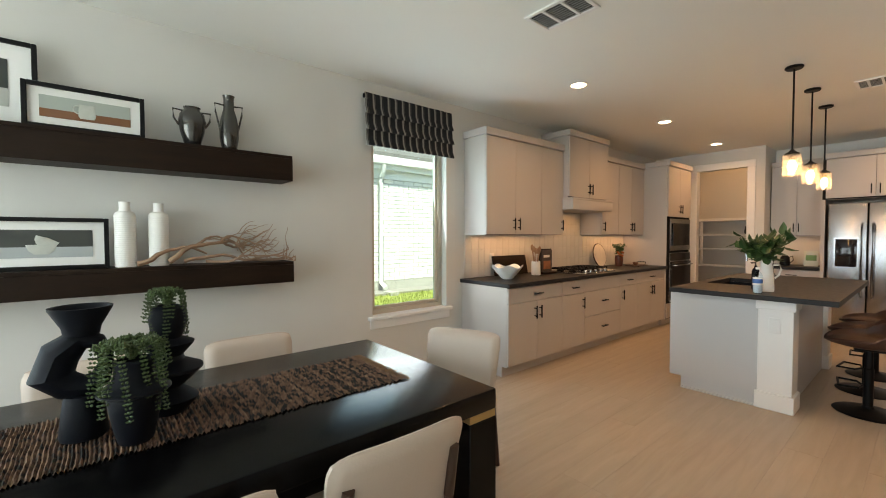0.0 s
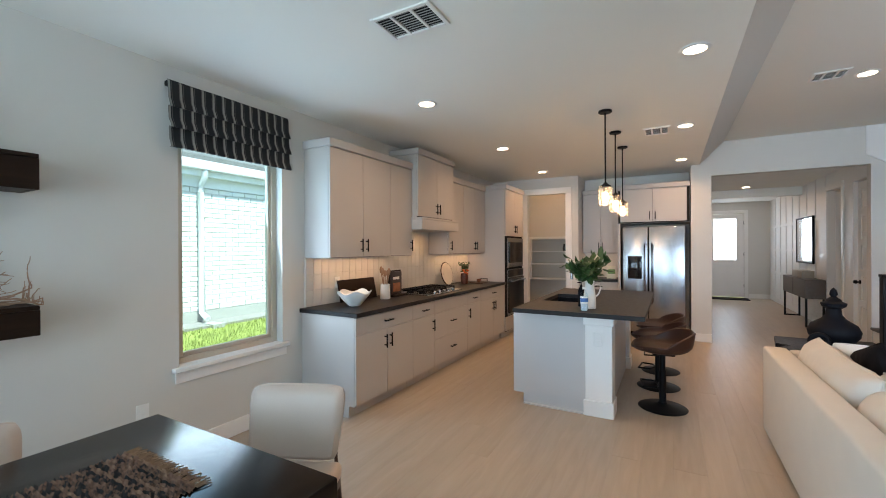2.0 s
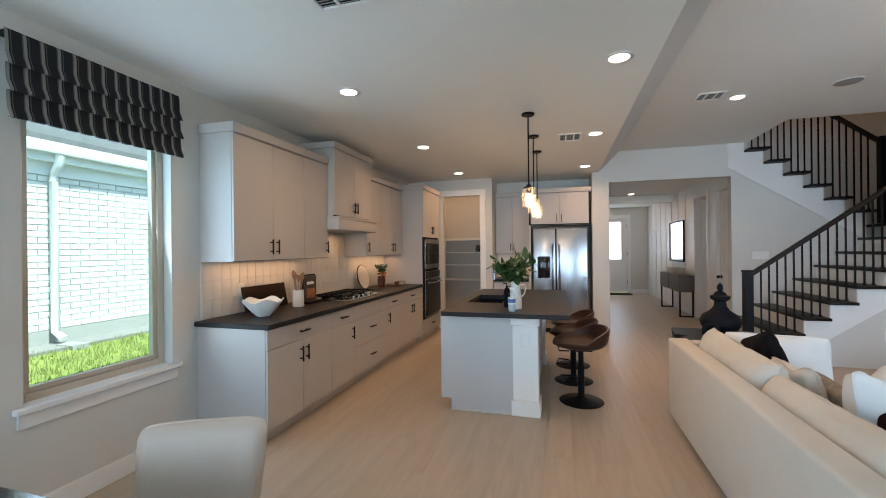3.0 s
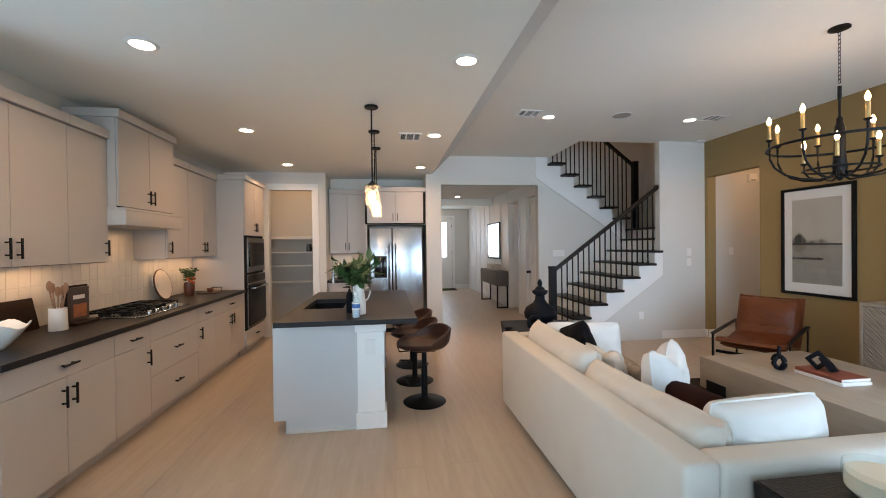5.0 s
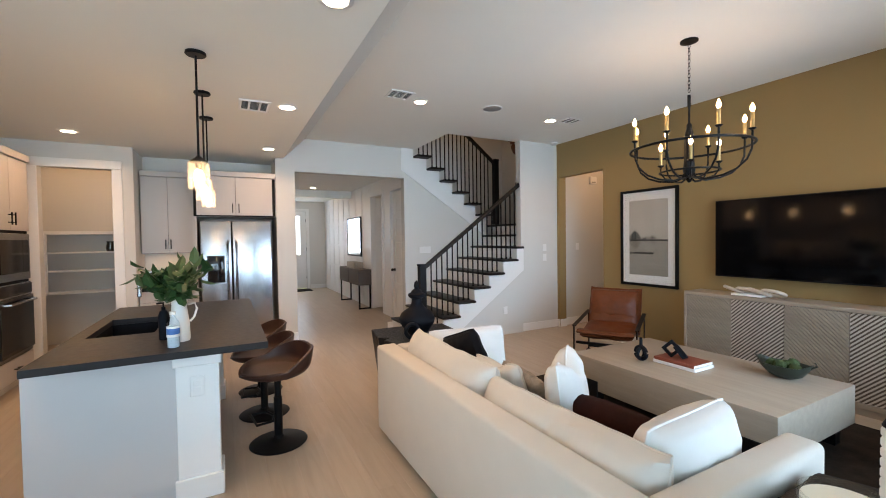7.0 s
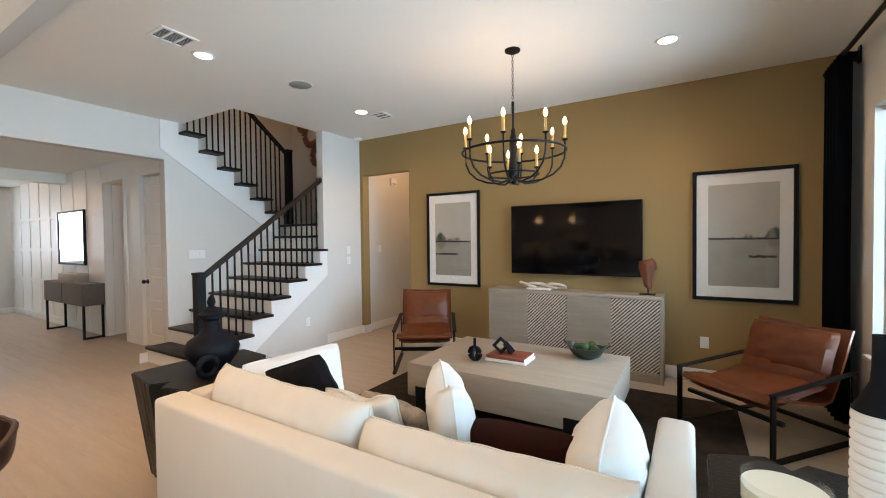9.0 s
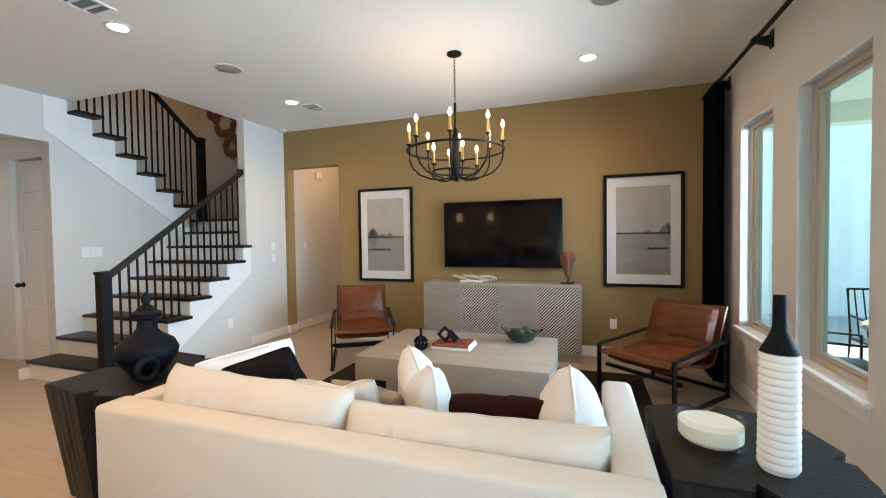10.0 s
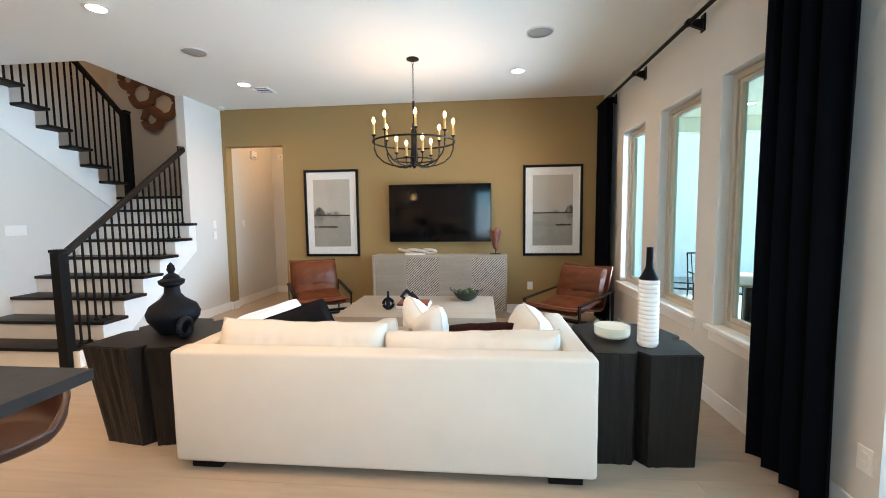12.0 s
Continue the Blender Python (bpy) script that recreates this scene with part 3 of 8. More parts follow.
fd = thing("door_3", (15.08, -1.045, 0), "white front door with one large glass pane", "door", kind="structure")
part("leaf", cut_wall("x", 15.08, 15.125, -1.497, -0.593, 0.01, 2.41, [(-1.32, -0.77, 1.08, 2.28)]), TRIM, fd, smooth=False)
# the pane emits by itself, in place of daylight shining through
part("pane", one((15.095, -1.32, 1.08), (15.105, -0.77, 2.28)), glow("frosted_pane_glow", (0.85, 0.95, 1.0), 1.2), fd, "frosted glass pane, daylight put in as its own glow")
for a, b in ((-1.36, -1.08), (-1.01, -0.73)):
    part("panel", one((15.074, a, 0.2), (15.082, b, 0.92), 0.006, 1), TRIM, fd)
for z in (0.3, 1.2, 2.1):
    part("hinge", one((15.066, -1.51, z), (15.08, -1.49, z + 0.1)), BLACK, fd, "black hinge")
part("door_handle", tube(bmesh.new(), (15.02, -0.66, 1.0), (15.08, -0.66, 1.0), 0.025), BLACK, fd)
solo("door_mat", one((14.35, -1.55, 0), (14.95, -0.55, 0.015), 0.004, 1), BLACKFAB, "dark door mat on the hall floor", "mat", at=(14.65, -1.05, 0))

# wainscot battens on the hall's south wall
for x0, x1 in ((10.45, 15.03),):
    n = 8
    for i in range(n + 1):
        x = x0 + (x1 - x0) * i / n
        solo("trim_batten", one((x - 0.03, -2.10, 0.125), (x + 0.03, -2.088, KZ)), TRIM, "white wall batten", "wall panelling", kind="structure")
for z in (0.75, 1.35, 1.95):
    solo("trim_rail", one((10.45, -2.10, z), (15.03, -2.0865, z + 0.06)), TRIM, "white wall rail of the panelling", "wall panelling", kind="structure")


# ---- staircase ----
R = 0.196
GO = 0.265
st = thing("staircase", (7.4, -1.7, 0), "staircase with black treads, white risers and black iron balusters", "staircase")
LOW = [-1.70 - GO * k for k in range(9)]


def low_x(k):
    return 6.74 if k < 7 else 6.975


for k in range(1, 9):
    y = LOW[k - 1]
    x0 = (6.90 if k == 1 else 6.74) if k < 7 else 6.975
    x1 = EX - 0.004
    yb = y - GO - 0.03
    if k == 7:
        bm = boxes(((6.975, yb, k * R - 0.035), (x1, y, k * R)), ((6.74, -3.43, k * R - 0.035), (6.974, y, k * R)), bev=0.006)
    else:
        bm = one((x0, yb, k * R - 0.035), (x1, y, k * R), 0.008)
    part("tread", bm, STAIN, st, "black stained tread")
    part("riser", one((6.80 if k < 8 else 6.975, y - 0.045, (k - 1) * R + 0.0), (x1, y - 0.028, k * R - 0.035)), TRIM, st, smooth=False)
# closed white side under the lower flight
poly = [(-1.74, 0)]
for k in range(1, 8):
    poly += [(LOW[k - 1] - 0.03, (k - 1) * R if k > 1 else 0), (LOW[k - 1] - 0.03, k * R - 0.035)]
poly = poly[1:] + [(-3.449, 7 * R - 0.035), (-3.449, 7 * R - 0.38), (-2.05, 0.0)]
part("stringer", prism(bmesh.new(), poly, 6.785, 6.805, "x"), TRIM, st, "white stepped stringer", smooth=False)
solo("wall_stair_under", prism(bmesh.new(), [(-2.0, 0), (-3.449, 0), (-3.449, 7 * R - 0.33)], 6.81, 6.85, "x"), WALL, "pale painted wall under the stair flight", "wall", **S)
# landing and upper flight
part("landing", one((6.975, -4.84, 9 * R - 0.035), (9.255, LOW[8], 9 * R), 0.006), STAIN, st, "black stained landing")
part("landing_base", boxes(((6.975, -4.84, 9 * R - 0.25), (9.255, LOW[8] - 0.05, 9 * R - 0.036))), TRIM, st, smooth=False)
part("riser", one((6.975, LOW[8] - 0.045, 8 * R), (EX, LOW[8] - 0.028, 9 * R - 0.036)), TRIM, st, smooth=False)
UG = 0.25
UP = {k: -2.43 - (15 - k) * UG for k in range(10, 17)}
for k in range(10, 17):
    y = UP[k]
    part("tread", one((7.935, y, k * R - 0.035), (9.25, y + UG + 0.03, k * R), 0.008), STAIN, st, "black stained tread")
    part("riser", one((EX - 0.02, y + 0.028, (k - 1) * R), (9.25, y + 0.045, k * R - 0.035)), TRIM, st, smooth=False)
poly = []
for k in range(10, 17):
    poly += [(UP[k] + 0.028, (k - 1) * R), (UP[k] + 0.028, k * R - 0.036)]
poly += [(UP[16] + UG, 16 * R - 0.036), (UP[16] + UG, 16 * R - 0.45), (UP[10] + 0.028, 9 * R - 0.22)]
part("stringer", prism(bmesh.new(), poly, EX - 0.022, EX - 0.002, "x"), TRIM, st, "white stepped stringer", smooth=False)
poly = [(UP[10] + 0.03, 1.55), (UP[10] + 0.03, 9 * R)]
for k in range(10, 16):
    poly += [(UP[k] + 0.05, k * R - 0.036), (UP[k + 1] + 0.05, k * R - 0.036)]
poly += [(-2.198, 15 * R - 0.036), (-2.198, 1.55)]
solo("wall_stair_side", prism(bmesh.new(), poly, EX + 0.002, EX + 0.13, "x"), WALL, "pale painted wall under the upper flight", "wall", **S)


def newel(x, y, z0, z1):
    bm = one((x - 0.048, y - 0.048, z0), (x + 0.048, y + 0.048, z1 - 0.03), 0.004, 1)
    box(bm, (x - 0.055, y - 0.055, z1 - 0.03), (x + 0.055, y + 0.055, z1), 0.005, 1)
    part("newel_post", bm, BLACK, st, "black square newel post")


newel(6.90, -1.72, 0, 1.155)
newel(8.03, -3.80, 9 * R, 2.99)
SL, US = R / GO, R / UG


def handrail(a, b):
    a, b = Vector(a), Vector(b)
    bm = bmesh.new()
    d = (b - a).normalized()
    u = Vector((1, 0, 0))
    v = d.cross(u)
    prof = [(-0.03, -0.02), (-0.03, 0.012), (-0.018, 0.03), (0.018, 0.03), (0.03, 0.012), (0.03, -0.02)]
    if v.z < 0:
        v = -v
    r0 = [bm.verts.new(a + u * p + v * q) for p, q in prof]
    r1 = [bm.verts.new(b + u * p + v * q) for p, q in prof]
    bm.faces.new(r0), bm.faces.new(r1[::-1])
    for k in range(6):
        bm.faces.new((r0[k], r0[(k + 1) % 6], r1[(k + 1) % 6], r1[k]))
    bmesh.ops.recalc_face_normals(bm, faces=bm.faces)
    part("handrail", bm, STAIN, st, "black wooden handrail")


def low_rail(y):
    return 1.10 + (-1.76 - y) * SL


handrail((6.90, -1.76, low_rail(-1.76)), (6.90, -3.46, low_rail(-3.46)))
part("handrail", one((6.87, -3.62, low_rail(-3.46) - 0.02), (6.99, -3.45, low_rail(-3.46) + 0.05), 0.008), STAIN, st, "black handrail end")


def up_rail(y):
    return 2.93 + (y + 3.75) * US


handrail((8.03, -3.76, up_rail(-3.76)), (8.03, -2.10, up_rail(-2.10)))
bal = boxes(((-0.008, -0.008, 0), (0.008, 0.008, 1)))
shoe = boxes(((-0.014, -0.014, 0), (0.014, 0.014, 0.02)))
bal_me, shoe_me = finish(bal, "baluster", False), finish(shoe, "shoe", False)
bal_me.materials.append(BLACK), shoe_me.materials.append(BLACK)


def baluster(x, y, z0, z1):
    o = new("baluster", bal_me)
    o.parent = st
    o.location = Vector((x, y, z0)) - st.location
    o.scale = (1, 1, z1 - z0)
    s = new("shoe", shoe_me)
    s.parent = st
    s.location = Vector((x, y, z0)) - st.location


for k in range(1, 8):
    for f in ((0.62, 0.95) if k == 1 else (0.28, 0.62, 0.95)):
        y = LOW[k - 1] - f * GO
        if y > -3.44:
            baluster(6.90, y, k * R, low_rail(y) - 0.01)
for k in range(10, 16):
    for f in (0.2, 0.52, 0.85):
        y = UP[k] + f * UG
        baluster(8.03, y, k * R, up_rail(y) - 0.01)


# ---- kitchen cabinets ----
def pull(parent, x, z, along, length=0.13, y=0.0):
    bm = bmesh.new()
    h = length / 2
    if along == "v":
        box(bm, (x - 0.006, y - 0.036, z - h), (x + 0.006, y - 0.024, z + h), 0.002, 1)
        for s in (-1, 1):
            box(bm, (x - 0.005, y - 0.025, z + s * h * 0.6 - 0.005), (x + 0.005, y, z + s * h * 0.6 + 0.005))
    else:
        box(bm, (x - h, y - 0.036, z - 0.006), (x + h, y - 0.024, z + 0.006), 0.002, 1)
        for s in (-1, 1):
            box(bm, (x + s * h * 0.6 - 0.005, y - 0.025, z - 0.005), (x + s * h * 0.6 + 0.005, y, z + 0.005))
    part("handle", bm, BLACK, parent, "black bar handle")


def cabinet(name, at, w, d, z0, z1, fronts, label, turn=0, toe=0.0, crown=0.0, paint=None, crown_w=(0, 0), valance=0.0):
    """Faces -y, its left front corner at the origin. fronts: (kind, x0, x1, z0, z1, handle) with handle (along, x, z)."""
    paint = paint or CAB
    c = thing(name, (0, 0, 0), label, "cabinet", "kitchen cabinets")
    bm = one((0.001, 0.021, z0 + toe), (w - 0.001, d, z1), 0.002, 1)
    if toe:
        box(bm, (0.001, 0.085, 0), (w - 0.001, d, toe))
    part("body", bm, paint, c, smooth=False)
    # dark sheet over the body paints the shade between fronts
    part("face_gap", boxes(((0.006, 0.018, z0 + toe + 0.004), (w - 0.006, 0.0208, z1 - 0.004))), GAP_SHADE, c, "near-black sheet standing in for shade between fronts", smooth=False)
    for kind, a, b, e, f, hd in fronts:
        p = part(kind, one((a + 0.0018, 0, e + 0.0018), (b - 0.0018, 0.0185, f - 0.0018), 0.002, 1), paint, c)
        if hd:
            pull(p, hd[1], hd[2], hd[0])
    if crown:
        part("crown", one((crown_w[0], -0.022, z1), (w + crown_w[1], d, z1 + crown), 0.005, 1), paint, c)
    if valance:
        part("valance", one((0.001, 0.002, z0 - valance), (w - 0.001, 0.02, z0), 0.002, 1), paint, c)
    c.matrix_basis = pose(*at, 0, 0, turn)
    return c


BY, BD = 2.70, NY - 2.70 - 0.002
Z1, ZD, ZT = 0.875, 0.715, 0.10
cabinet("base_cabinet", (3.36, BY, 0), 0.89, BD, 0, Z1, [("drawer", 0, 0.89, ZD, 0.868, ("h", 0.445, 0.79)), ("door", 0, 0.445, ZT + 0.01, ZD, ("v", 0.405, 0.60)), ("door", 0.445, 0.89, ZT + 0.01, ZD, ("v", 0.485, 0.60))],
        "greige base cabinet with a drawer over two doors", toe=ZT)
cabinet("base_cabinet", (4.25, BY, 0), 0.45, BD, 0, Z1, [("drawer", 0, 0.45, ZD, 0.868, ("h", 0.225, 0.79)), ("door", 0, 0.45, ZT + 0.01, ZD, ("v", 0.405, 0.60))],
        "narrow greige base cabinet with drawer and door", toe=ZT)
cabinet("base_cabinet", (4.70, BY, 0), 0.86, BD, 0, Z1, [("panel", 0, 0.86, ZD, 0.868, None), ("drawer", 0, 0.86, 0.42, ZD, ("h", 0.43, 0.585)), ("drawer", 0, 0.86, ZT + 0.01, 0.42, ("h", 0.43, 0.27))],
        "greige drawer cabinet under the cooktop", toe=ZT)
cabinet("base_cabinet", (5.56, BY, 0), 0.44, BD, 0, Z1, [("drawer", 0, 0.44, ZD, 0.868, ("h", 0.22, 0.79)), ("door", 0, 0.44, ZT + 0.01, ZD, ("v", 0.045, 0.60))],
        "narrow greige base cabinet with drawer and door", toe=ZT)
cabinet("base_cabinet", (6.00, BY, 0), 0.94, BD, 0, Z1, [("drawer", 0, 0.94, ZD, 0.868, ("h", 0.47, 0.79)), ("door", 0, 0.47, ZT + 0.01, ZD, ("v", 0.43, 0.60)), ("door", 0.47, 0.94, ZT + 0.01, ZD, ("v", 0.51, 0.60))],
        "greige base cabinet with a drawer over two doors", toe=ZT)
UY, UD = 3.03, NY - 3.03 - 0.002
cabinet("wall_cabinet", (3.40, UY, 0), 0.92, UD, 1.38, 2.40, [("door", 0, 0.46, 1.385, 2.395, ("v", 0.42, 1.50)), ("door", 0.46, 0.92, 1.385, 2.395, ("v", 0.50, 1.50))], "tall greige wall cabinet with two flat doors", crown=0.075, crown_w=(-0.02, 0))
cabinet("wall_cabinet", (4.32, UY, 0), 0.43, UD, 1.38, 2.40, [("door", 0, 0.43, 1.385, 2.395, ("v", 0.39, 1.50))], "narrow greige wall cabinet with one flat door", crown=0.075)
cabinet("wall_cabinet", (5.67, UY, 0), 0.47, UD, 1.38, 2.40, [("door", 0, 0.47, 1.385, 2.395, ("v", 0.045, 1.50))], "narrow greige wall cabinet with one flat door", crown=0.075)
cabinet("wall_cabinet", (6.14, UY, 0), 0.80, UD, 1.38, 2.40, [("door", 0, 0.40, 1.385, 2.395, ("v", 0.36, 1.50)), ("door", 0.40, 0.80, 1.385, 2.395, ("v", 0.44, 1.50))], "tall greige wall cabinet with two flat doors", crown=0.075)
hood = cabinet("range_hood", (4.755, 2.95, 0), 0.91, NY - 2.952, 1.83, 2.585, [("door", 0, 0.455, 1.85, 2.58, ("v", 0.42, 1.96)), ("door", 0.455, 0.91, 1.85, 2.58, ("v", 0.49, 1.96))], "greige cabinet range hood with two doors and a lip", crown=0.07, crown_w=(-0.02, 0.02))
hood["category"] = "range hood"
bm = boxes(((4.735, 2.885, 1.69), (5.685, NY - 0.01, 1.825)), bev=0.004)
box(bm, (4.73, 2.878, 1.81), (5.69, NY - 0.01, 1.835), 0.003, 1)
bmesh.ops.translate(bm, verts=bm.verts, vec=(-4.755, -2.95, 0))
lip = new("hood_lip", finish(bm, "hood_lip", True))
lip.data.materials.append(CAB)
lip.parent = hood

tower = cabinet("oven_tower", (6.945, 2.67, 0), 0.885, NY - 2.672, 0, 2.42, [("door", 0, 0.44, 1.66, 2.415, ("v", 0.40, 1.78)), ("door", 0.44, 0.885, 1.66, 2.415, ("v", 0.48, 1.78)), ("drawer", 0, 0.885, 0.115, 0.34, ("h", 0.44, 0.24))],
                "tall greige cabinet round a microwave and a wall oven", toe=ZT, crown=0.075, crown_w=(-0.02, 0.02))
mw = thing("microwave", (7.39, 2.66, 1.14), "stainless built-in microwave with a dark glass door", "microwave")
part("frame", one((7.0, 2.655, 1.14), (7.78, 2.672, 1.63), 0.004, 1), STEEL, mw)
part("door", one((7.06, 2.64, 1.22), (7.56, 2.655, 1.56), 0.004, 1), OVENGLASS, mw, "dark glass door")
part("control_panel", one((7.57, 2.644, 1.22), (7.72, 2.656, 1.56), 0.003, 1), OVENGLASS, mw)
ov = thing("wall_oven", (7.39, 2.66, 0.36), "stainless wall oven with a dark glass door", "oven")
part("frame", one((7.0, 2.655, 0.36), (7.78, 2.672, 1.11), 0.004, 1), STEEL, ov)
part("control_panel", one((7.01, 2.645, 0.99), (7.77, 2.656, 1.10), 0.003, 1), OVENGLASS, ov)
part("door", one((7.01, 2.635, 0.40), (7.77, 2.656, 0.97), 0.004, 1), OVENGLASS, ov, "dark glass door")
part("handle", pipe(bmesh.new(), [(7.08, 2.638, 0.92), (7.08, 2.59, 0.92), (7.7, 2.59, 0.92), (7.7, 2.638, 0.92)], 0.011), STEEL, ov)

solo("worktop", one((3.335, 2.665, 0.876), (6.944, NY - 0.002, 0.915), 0.004, 1), COUNTER, "charcoal stone worktop along the wall", "worktop", at=(5.1, 3.0, 0.876))

# refrigerator side
cabinet("wall_cabinet", (8.45, 1.745, 0), 0.62, 0.345, 1.36, 2.42, [("door", 0, 0.31, 1.365, 2.415, ("v", 0.28, 1.49)), ("door", 0.31, 0.62, 1.365, 2.415, ("v", 0.34, 1.49))], "greige wall cabinet beside the refrigerator", turn=-90, crown=0.075)
cabinet("base_cabinet", (8.20, 1.745, 0), 0.62, 0.595, 0, Z1, [("drawer", 0, 0.62, ZD, 0.868, ("h", 0.31, 0.79)), ("door", 0, 0.31, ZT + 0.01, ZD, ("v", 0.27, 0.60)), ("door", 0.31, 0.62, ZT + 0.01, ZD, ("v", 0.35, 0.60))], "greige base cabinet beside the refrigerator", turn=-90, toe=ZT)
solo("worktop", one((8.165, 1.125, 0.876), (8.798, 1.757, 0.915), 0.004, 1), COUNTER, "short charcoal worktop beside the refrigerator", "worktop", at=(8.48, 1.44, 0.876))
cabinet("wall_cabinet", (8.10, 1.115, 0), 1.045, 0.69, 1.86, 2.42, [("door", 0.04, 0.52, 1.88, 2.415, ("v", 0.48, 1.98)), ("door", 0.52, 1.0, 1.88, 2.415, ("v", 0.56, 1.98))], "greige cabinet over the refrigerator", turn=-90, crown=0.075)
solo("side_panel", boxes(((8.10, 1.075, 0), (8.79, 1.115, 1.858))), CAB, "greige panel beside the refrigerator", "cabinet panel", at=(8.4, 1.09, 0))

fr = thing("refrigerator", (8.45, 0.59, 0), "stainless side-by-side refrigerator with water dispenser", "refrigerator")
part("body", one((8.14, 0.135, 0.03), (8.78, 1.045, 1.80), 0.005, 1), BLACK, fr)
for a, b in ((0.66, 1.04), (0.14, 0.65)):
    dr = part("door", one((8.075, a, 0.08), (8.138, b, 1.80), 0.012, 3), STEEL, fr, "brushed steel door")
    hy = a + 0.045 if a > 0.5 else b - 0.045
    part("handle", pipe(bmesh.new(), [(8.08, hy, 0.55), (8.02, hy, 0.58), (8.015, hy, 1.0), (8.02, hy, 1.50), (8.08, hy, 1.53)], 0.012), STEEL, dr)
part("dispenser", boxes(((8.068, 0.75, 0.95), (8.076, 0.96, 1.32)), bev=0.003), OVENGLASS, fr, "black water dispenser")
part("dispenser_trim", boxes(((8.064, 0.735, 0.93), (8.074, 0.75, 1.34)), ((8.064, 0.96, 0.93), (8.074, 0.975, 1.34)), ((8.064, 0.75, 1.32), (8.074, 0.96, 1.34)), ((8.06, 0.75, 0.93), (8.074, 0.96, 0.95))), STEEL, fr)
part("grille", one((8.12, 0.14, 0.01), (8.15, 1.04, 0.075)), BLACK, fr)

# pantry shelves
for z in (0.80, 1.12, 1.39, 1.67):
    solo("pantry_shelf", boxes(((9.44, 1.87, z - 0.02), (9.79, NY - 0.002, z)), ((8.5, 3.02, z - 0.02), (9.44, NY - 0.002, z)), bev=0.002), TRIM, "white pantry shelf along two walls", "shelf", "pantry shelves")
solo("shelf_support", boxes(((9.44, 3.0, 0.80), (9.46, 3.04, 1.67)), ((9.44, 1.87, 1.67), (9.46, 3.36, 1.70)), ((9.44, 1.88, 0.80), (9.46, 1.92, 1.67))), TRIM, "white upright of the pantry shelves", "shelf upright")
solo("pantry_box", one((9.5, 2.12, 1.39), (9.66, 2.22, 1.50), 0.006), DRIFT, "small brown jar on the pantry shelf", "jar", at=(9.58, 2.17, 1.39))
pit = thing("pitcher", (9.58, 2.3, 1.67), "dark pitcher on the pantry shelf", "pitcher")
part("body", lathe(bmesh.new(), [(0, 0), (0.05, 0), (0.06, 0.06), (0.045, 0.12), (0.05, 0.15), (0, 0.15)], (9.58, 2.3, 1.395)), PEWTER, pit)
pit.location.z = 1.395
for o in pit.children:
    o.location.z = 0.275

# island
isl = thing("kitchen_island", (5.4, 1.18, 0), "pale painted kitchen island with white corner posts", "kitchen island")
part("body", boxes(((4.42, 0.82, 0.0), (6.25, 1.565, 0.66)), ((4.42, 0.82, 0.66), (4.88, 1.565, 0.875)), ((5.66, 0.82, 0.66), (6.25, 1.565, 0.875)), ((4.88, 0.82, 0.66), (5.66, 1.12, 0.875))), ISLE, isl)
part("end_panel", boxes(((4.405, 1.0, 0.105), (4.42, 1.655, 0.875)), ((4.42, 1.565, 0.105), (6.25, 1.655, 0.875))), ISLE, isl, smooth=False)
part("shoe_molding", one((4.40, 1.02, 0), (4.42, 1.56, 0.012)), ISLE, isl)
for x in (4.40, 6.07):
    bm = one((x, 0.78, 0.135), (x + 0.2, 1.0, 0.79), 0.003, 1)
    pp = part("post", bm, TRIM, isl, "white square corner post")
    part("post_base", one((x - 0.012, 0.765, 0), (x + 0.212, 1.015, 0.135), 0.005, 1), TRIM, pp)
    part("post_cap", one((x - 0.012, 0.765, 0.79), (x + 0.212, 1.015, 0.874), 0.005, 1), TRIM, pp)
ol = part("outlet", one((4.393, 0.855, 0.61), (4.40, 0.93, 0.73), 0.003, 1), PLASTIC, isl, "white outlet plate")
for z in (0.65, 0.69):
    part("socket", one((4.391, 0.872, z - 0.014), (4.3935, 0.912, z + 0.014), 0.001, 1), PLASTIC, ol)
solo("island_worktop", cut_wall("x", 0.876, 0.915, 4.25, 6.35, 0.52, 1.61, [(4.92, 5.62, 1.16, 1.52)]), COUNTER, "charcoal stone island worktop with a sink cut-out", "worktop")
wt = scene.objects["island_worktop"]
wt.data.transform(Matrix(((0, 1, 0, 0), (0, 0, 1, 0), (1, 0, 0, 0), (0, 0, 0, 1))))
sk = thing("sink", (5.27, 1.34, 0.68), "black undermount sink in the island", "sink")
part("basin", boxes(((4.90, 1.14, 0.68), (5.64, 1.54, 0.69)), ((4.90, 1.14, 0.69), (4.92, 1.54, 0.874)), ((5.62, 1.14, 0.69), (5.64, 1.54, 0.874)), ((4.92, 1.14, 0.69), (5.62, 1.16, 0.874)), ((4.92, 1.52, 0.69), (5.62, 1.54, 0.874))), MATTE, sk, smooth=False)
fa = thing("faucet", (5.27, 1.09, 0.915), "brushed steel gooseneck faucet on the island", "faucet")
pts = [(5.27, 1.09, 0.93), (5.27, 1.09, 1.20)] + [(5.27, 1.09 + 0.1 - 0.1 * math.cos(a), 1.20 + 0.1 * math.sin(a)) for a in [i * math.pi / 10 for i in range(1, 11)]] + [(5.27, 1.29, 1.12)]
part("spout", pipe(bmesh.new(), pts, 0.014, 10), STEEL, fa)
part("base", tube(bmesh.new(), (5.27, 1.09, 0.915), (5.27, 1.09, 0.96), 0.027), STEEL, fa)
part("lever", pipe(bmesh.new(), [(5.27, 1.09, 0.95), (5.33, 1.09, 0.97), (5.37, 1.09, 1.0)], 0.008), STEEL, fa)

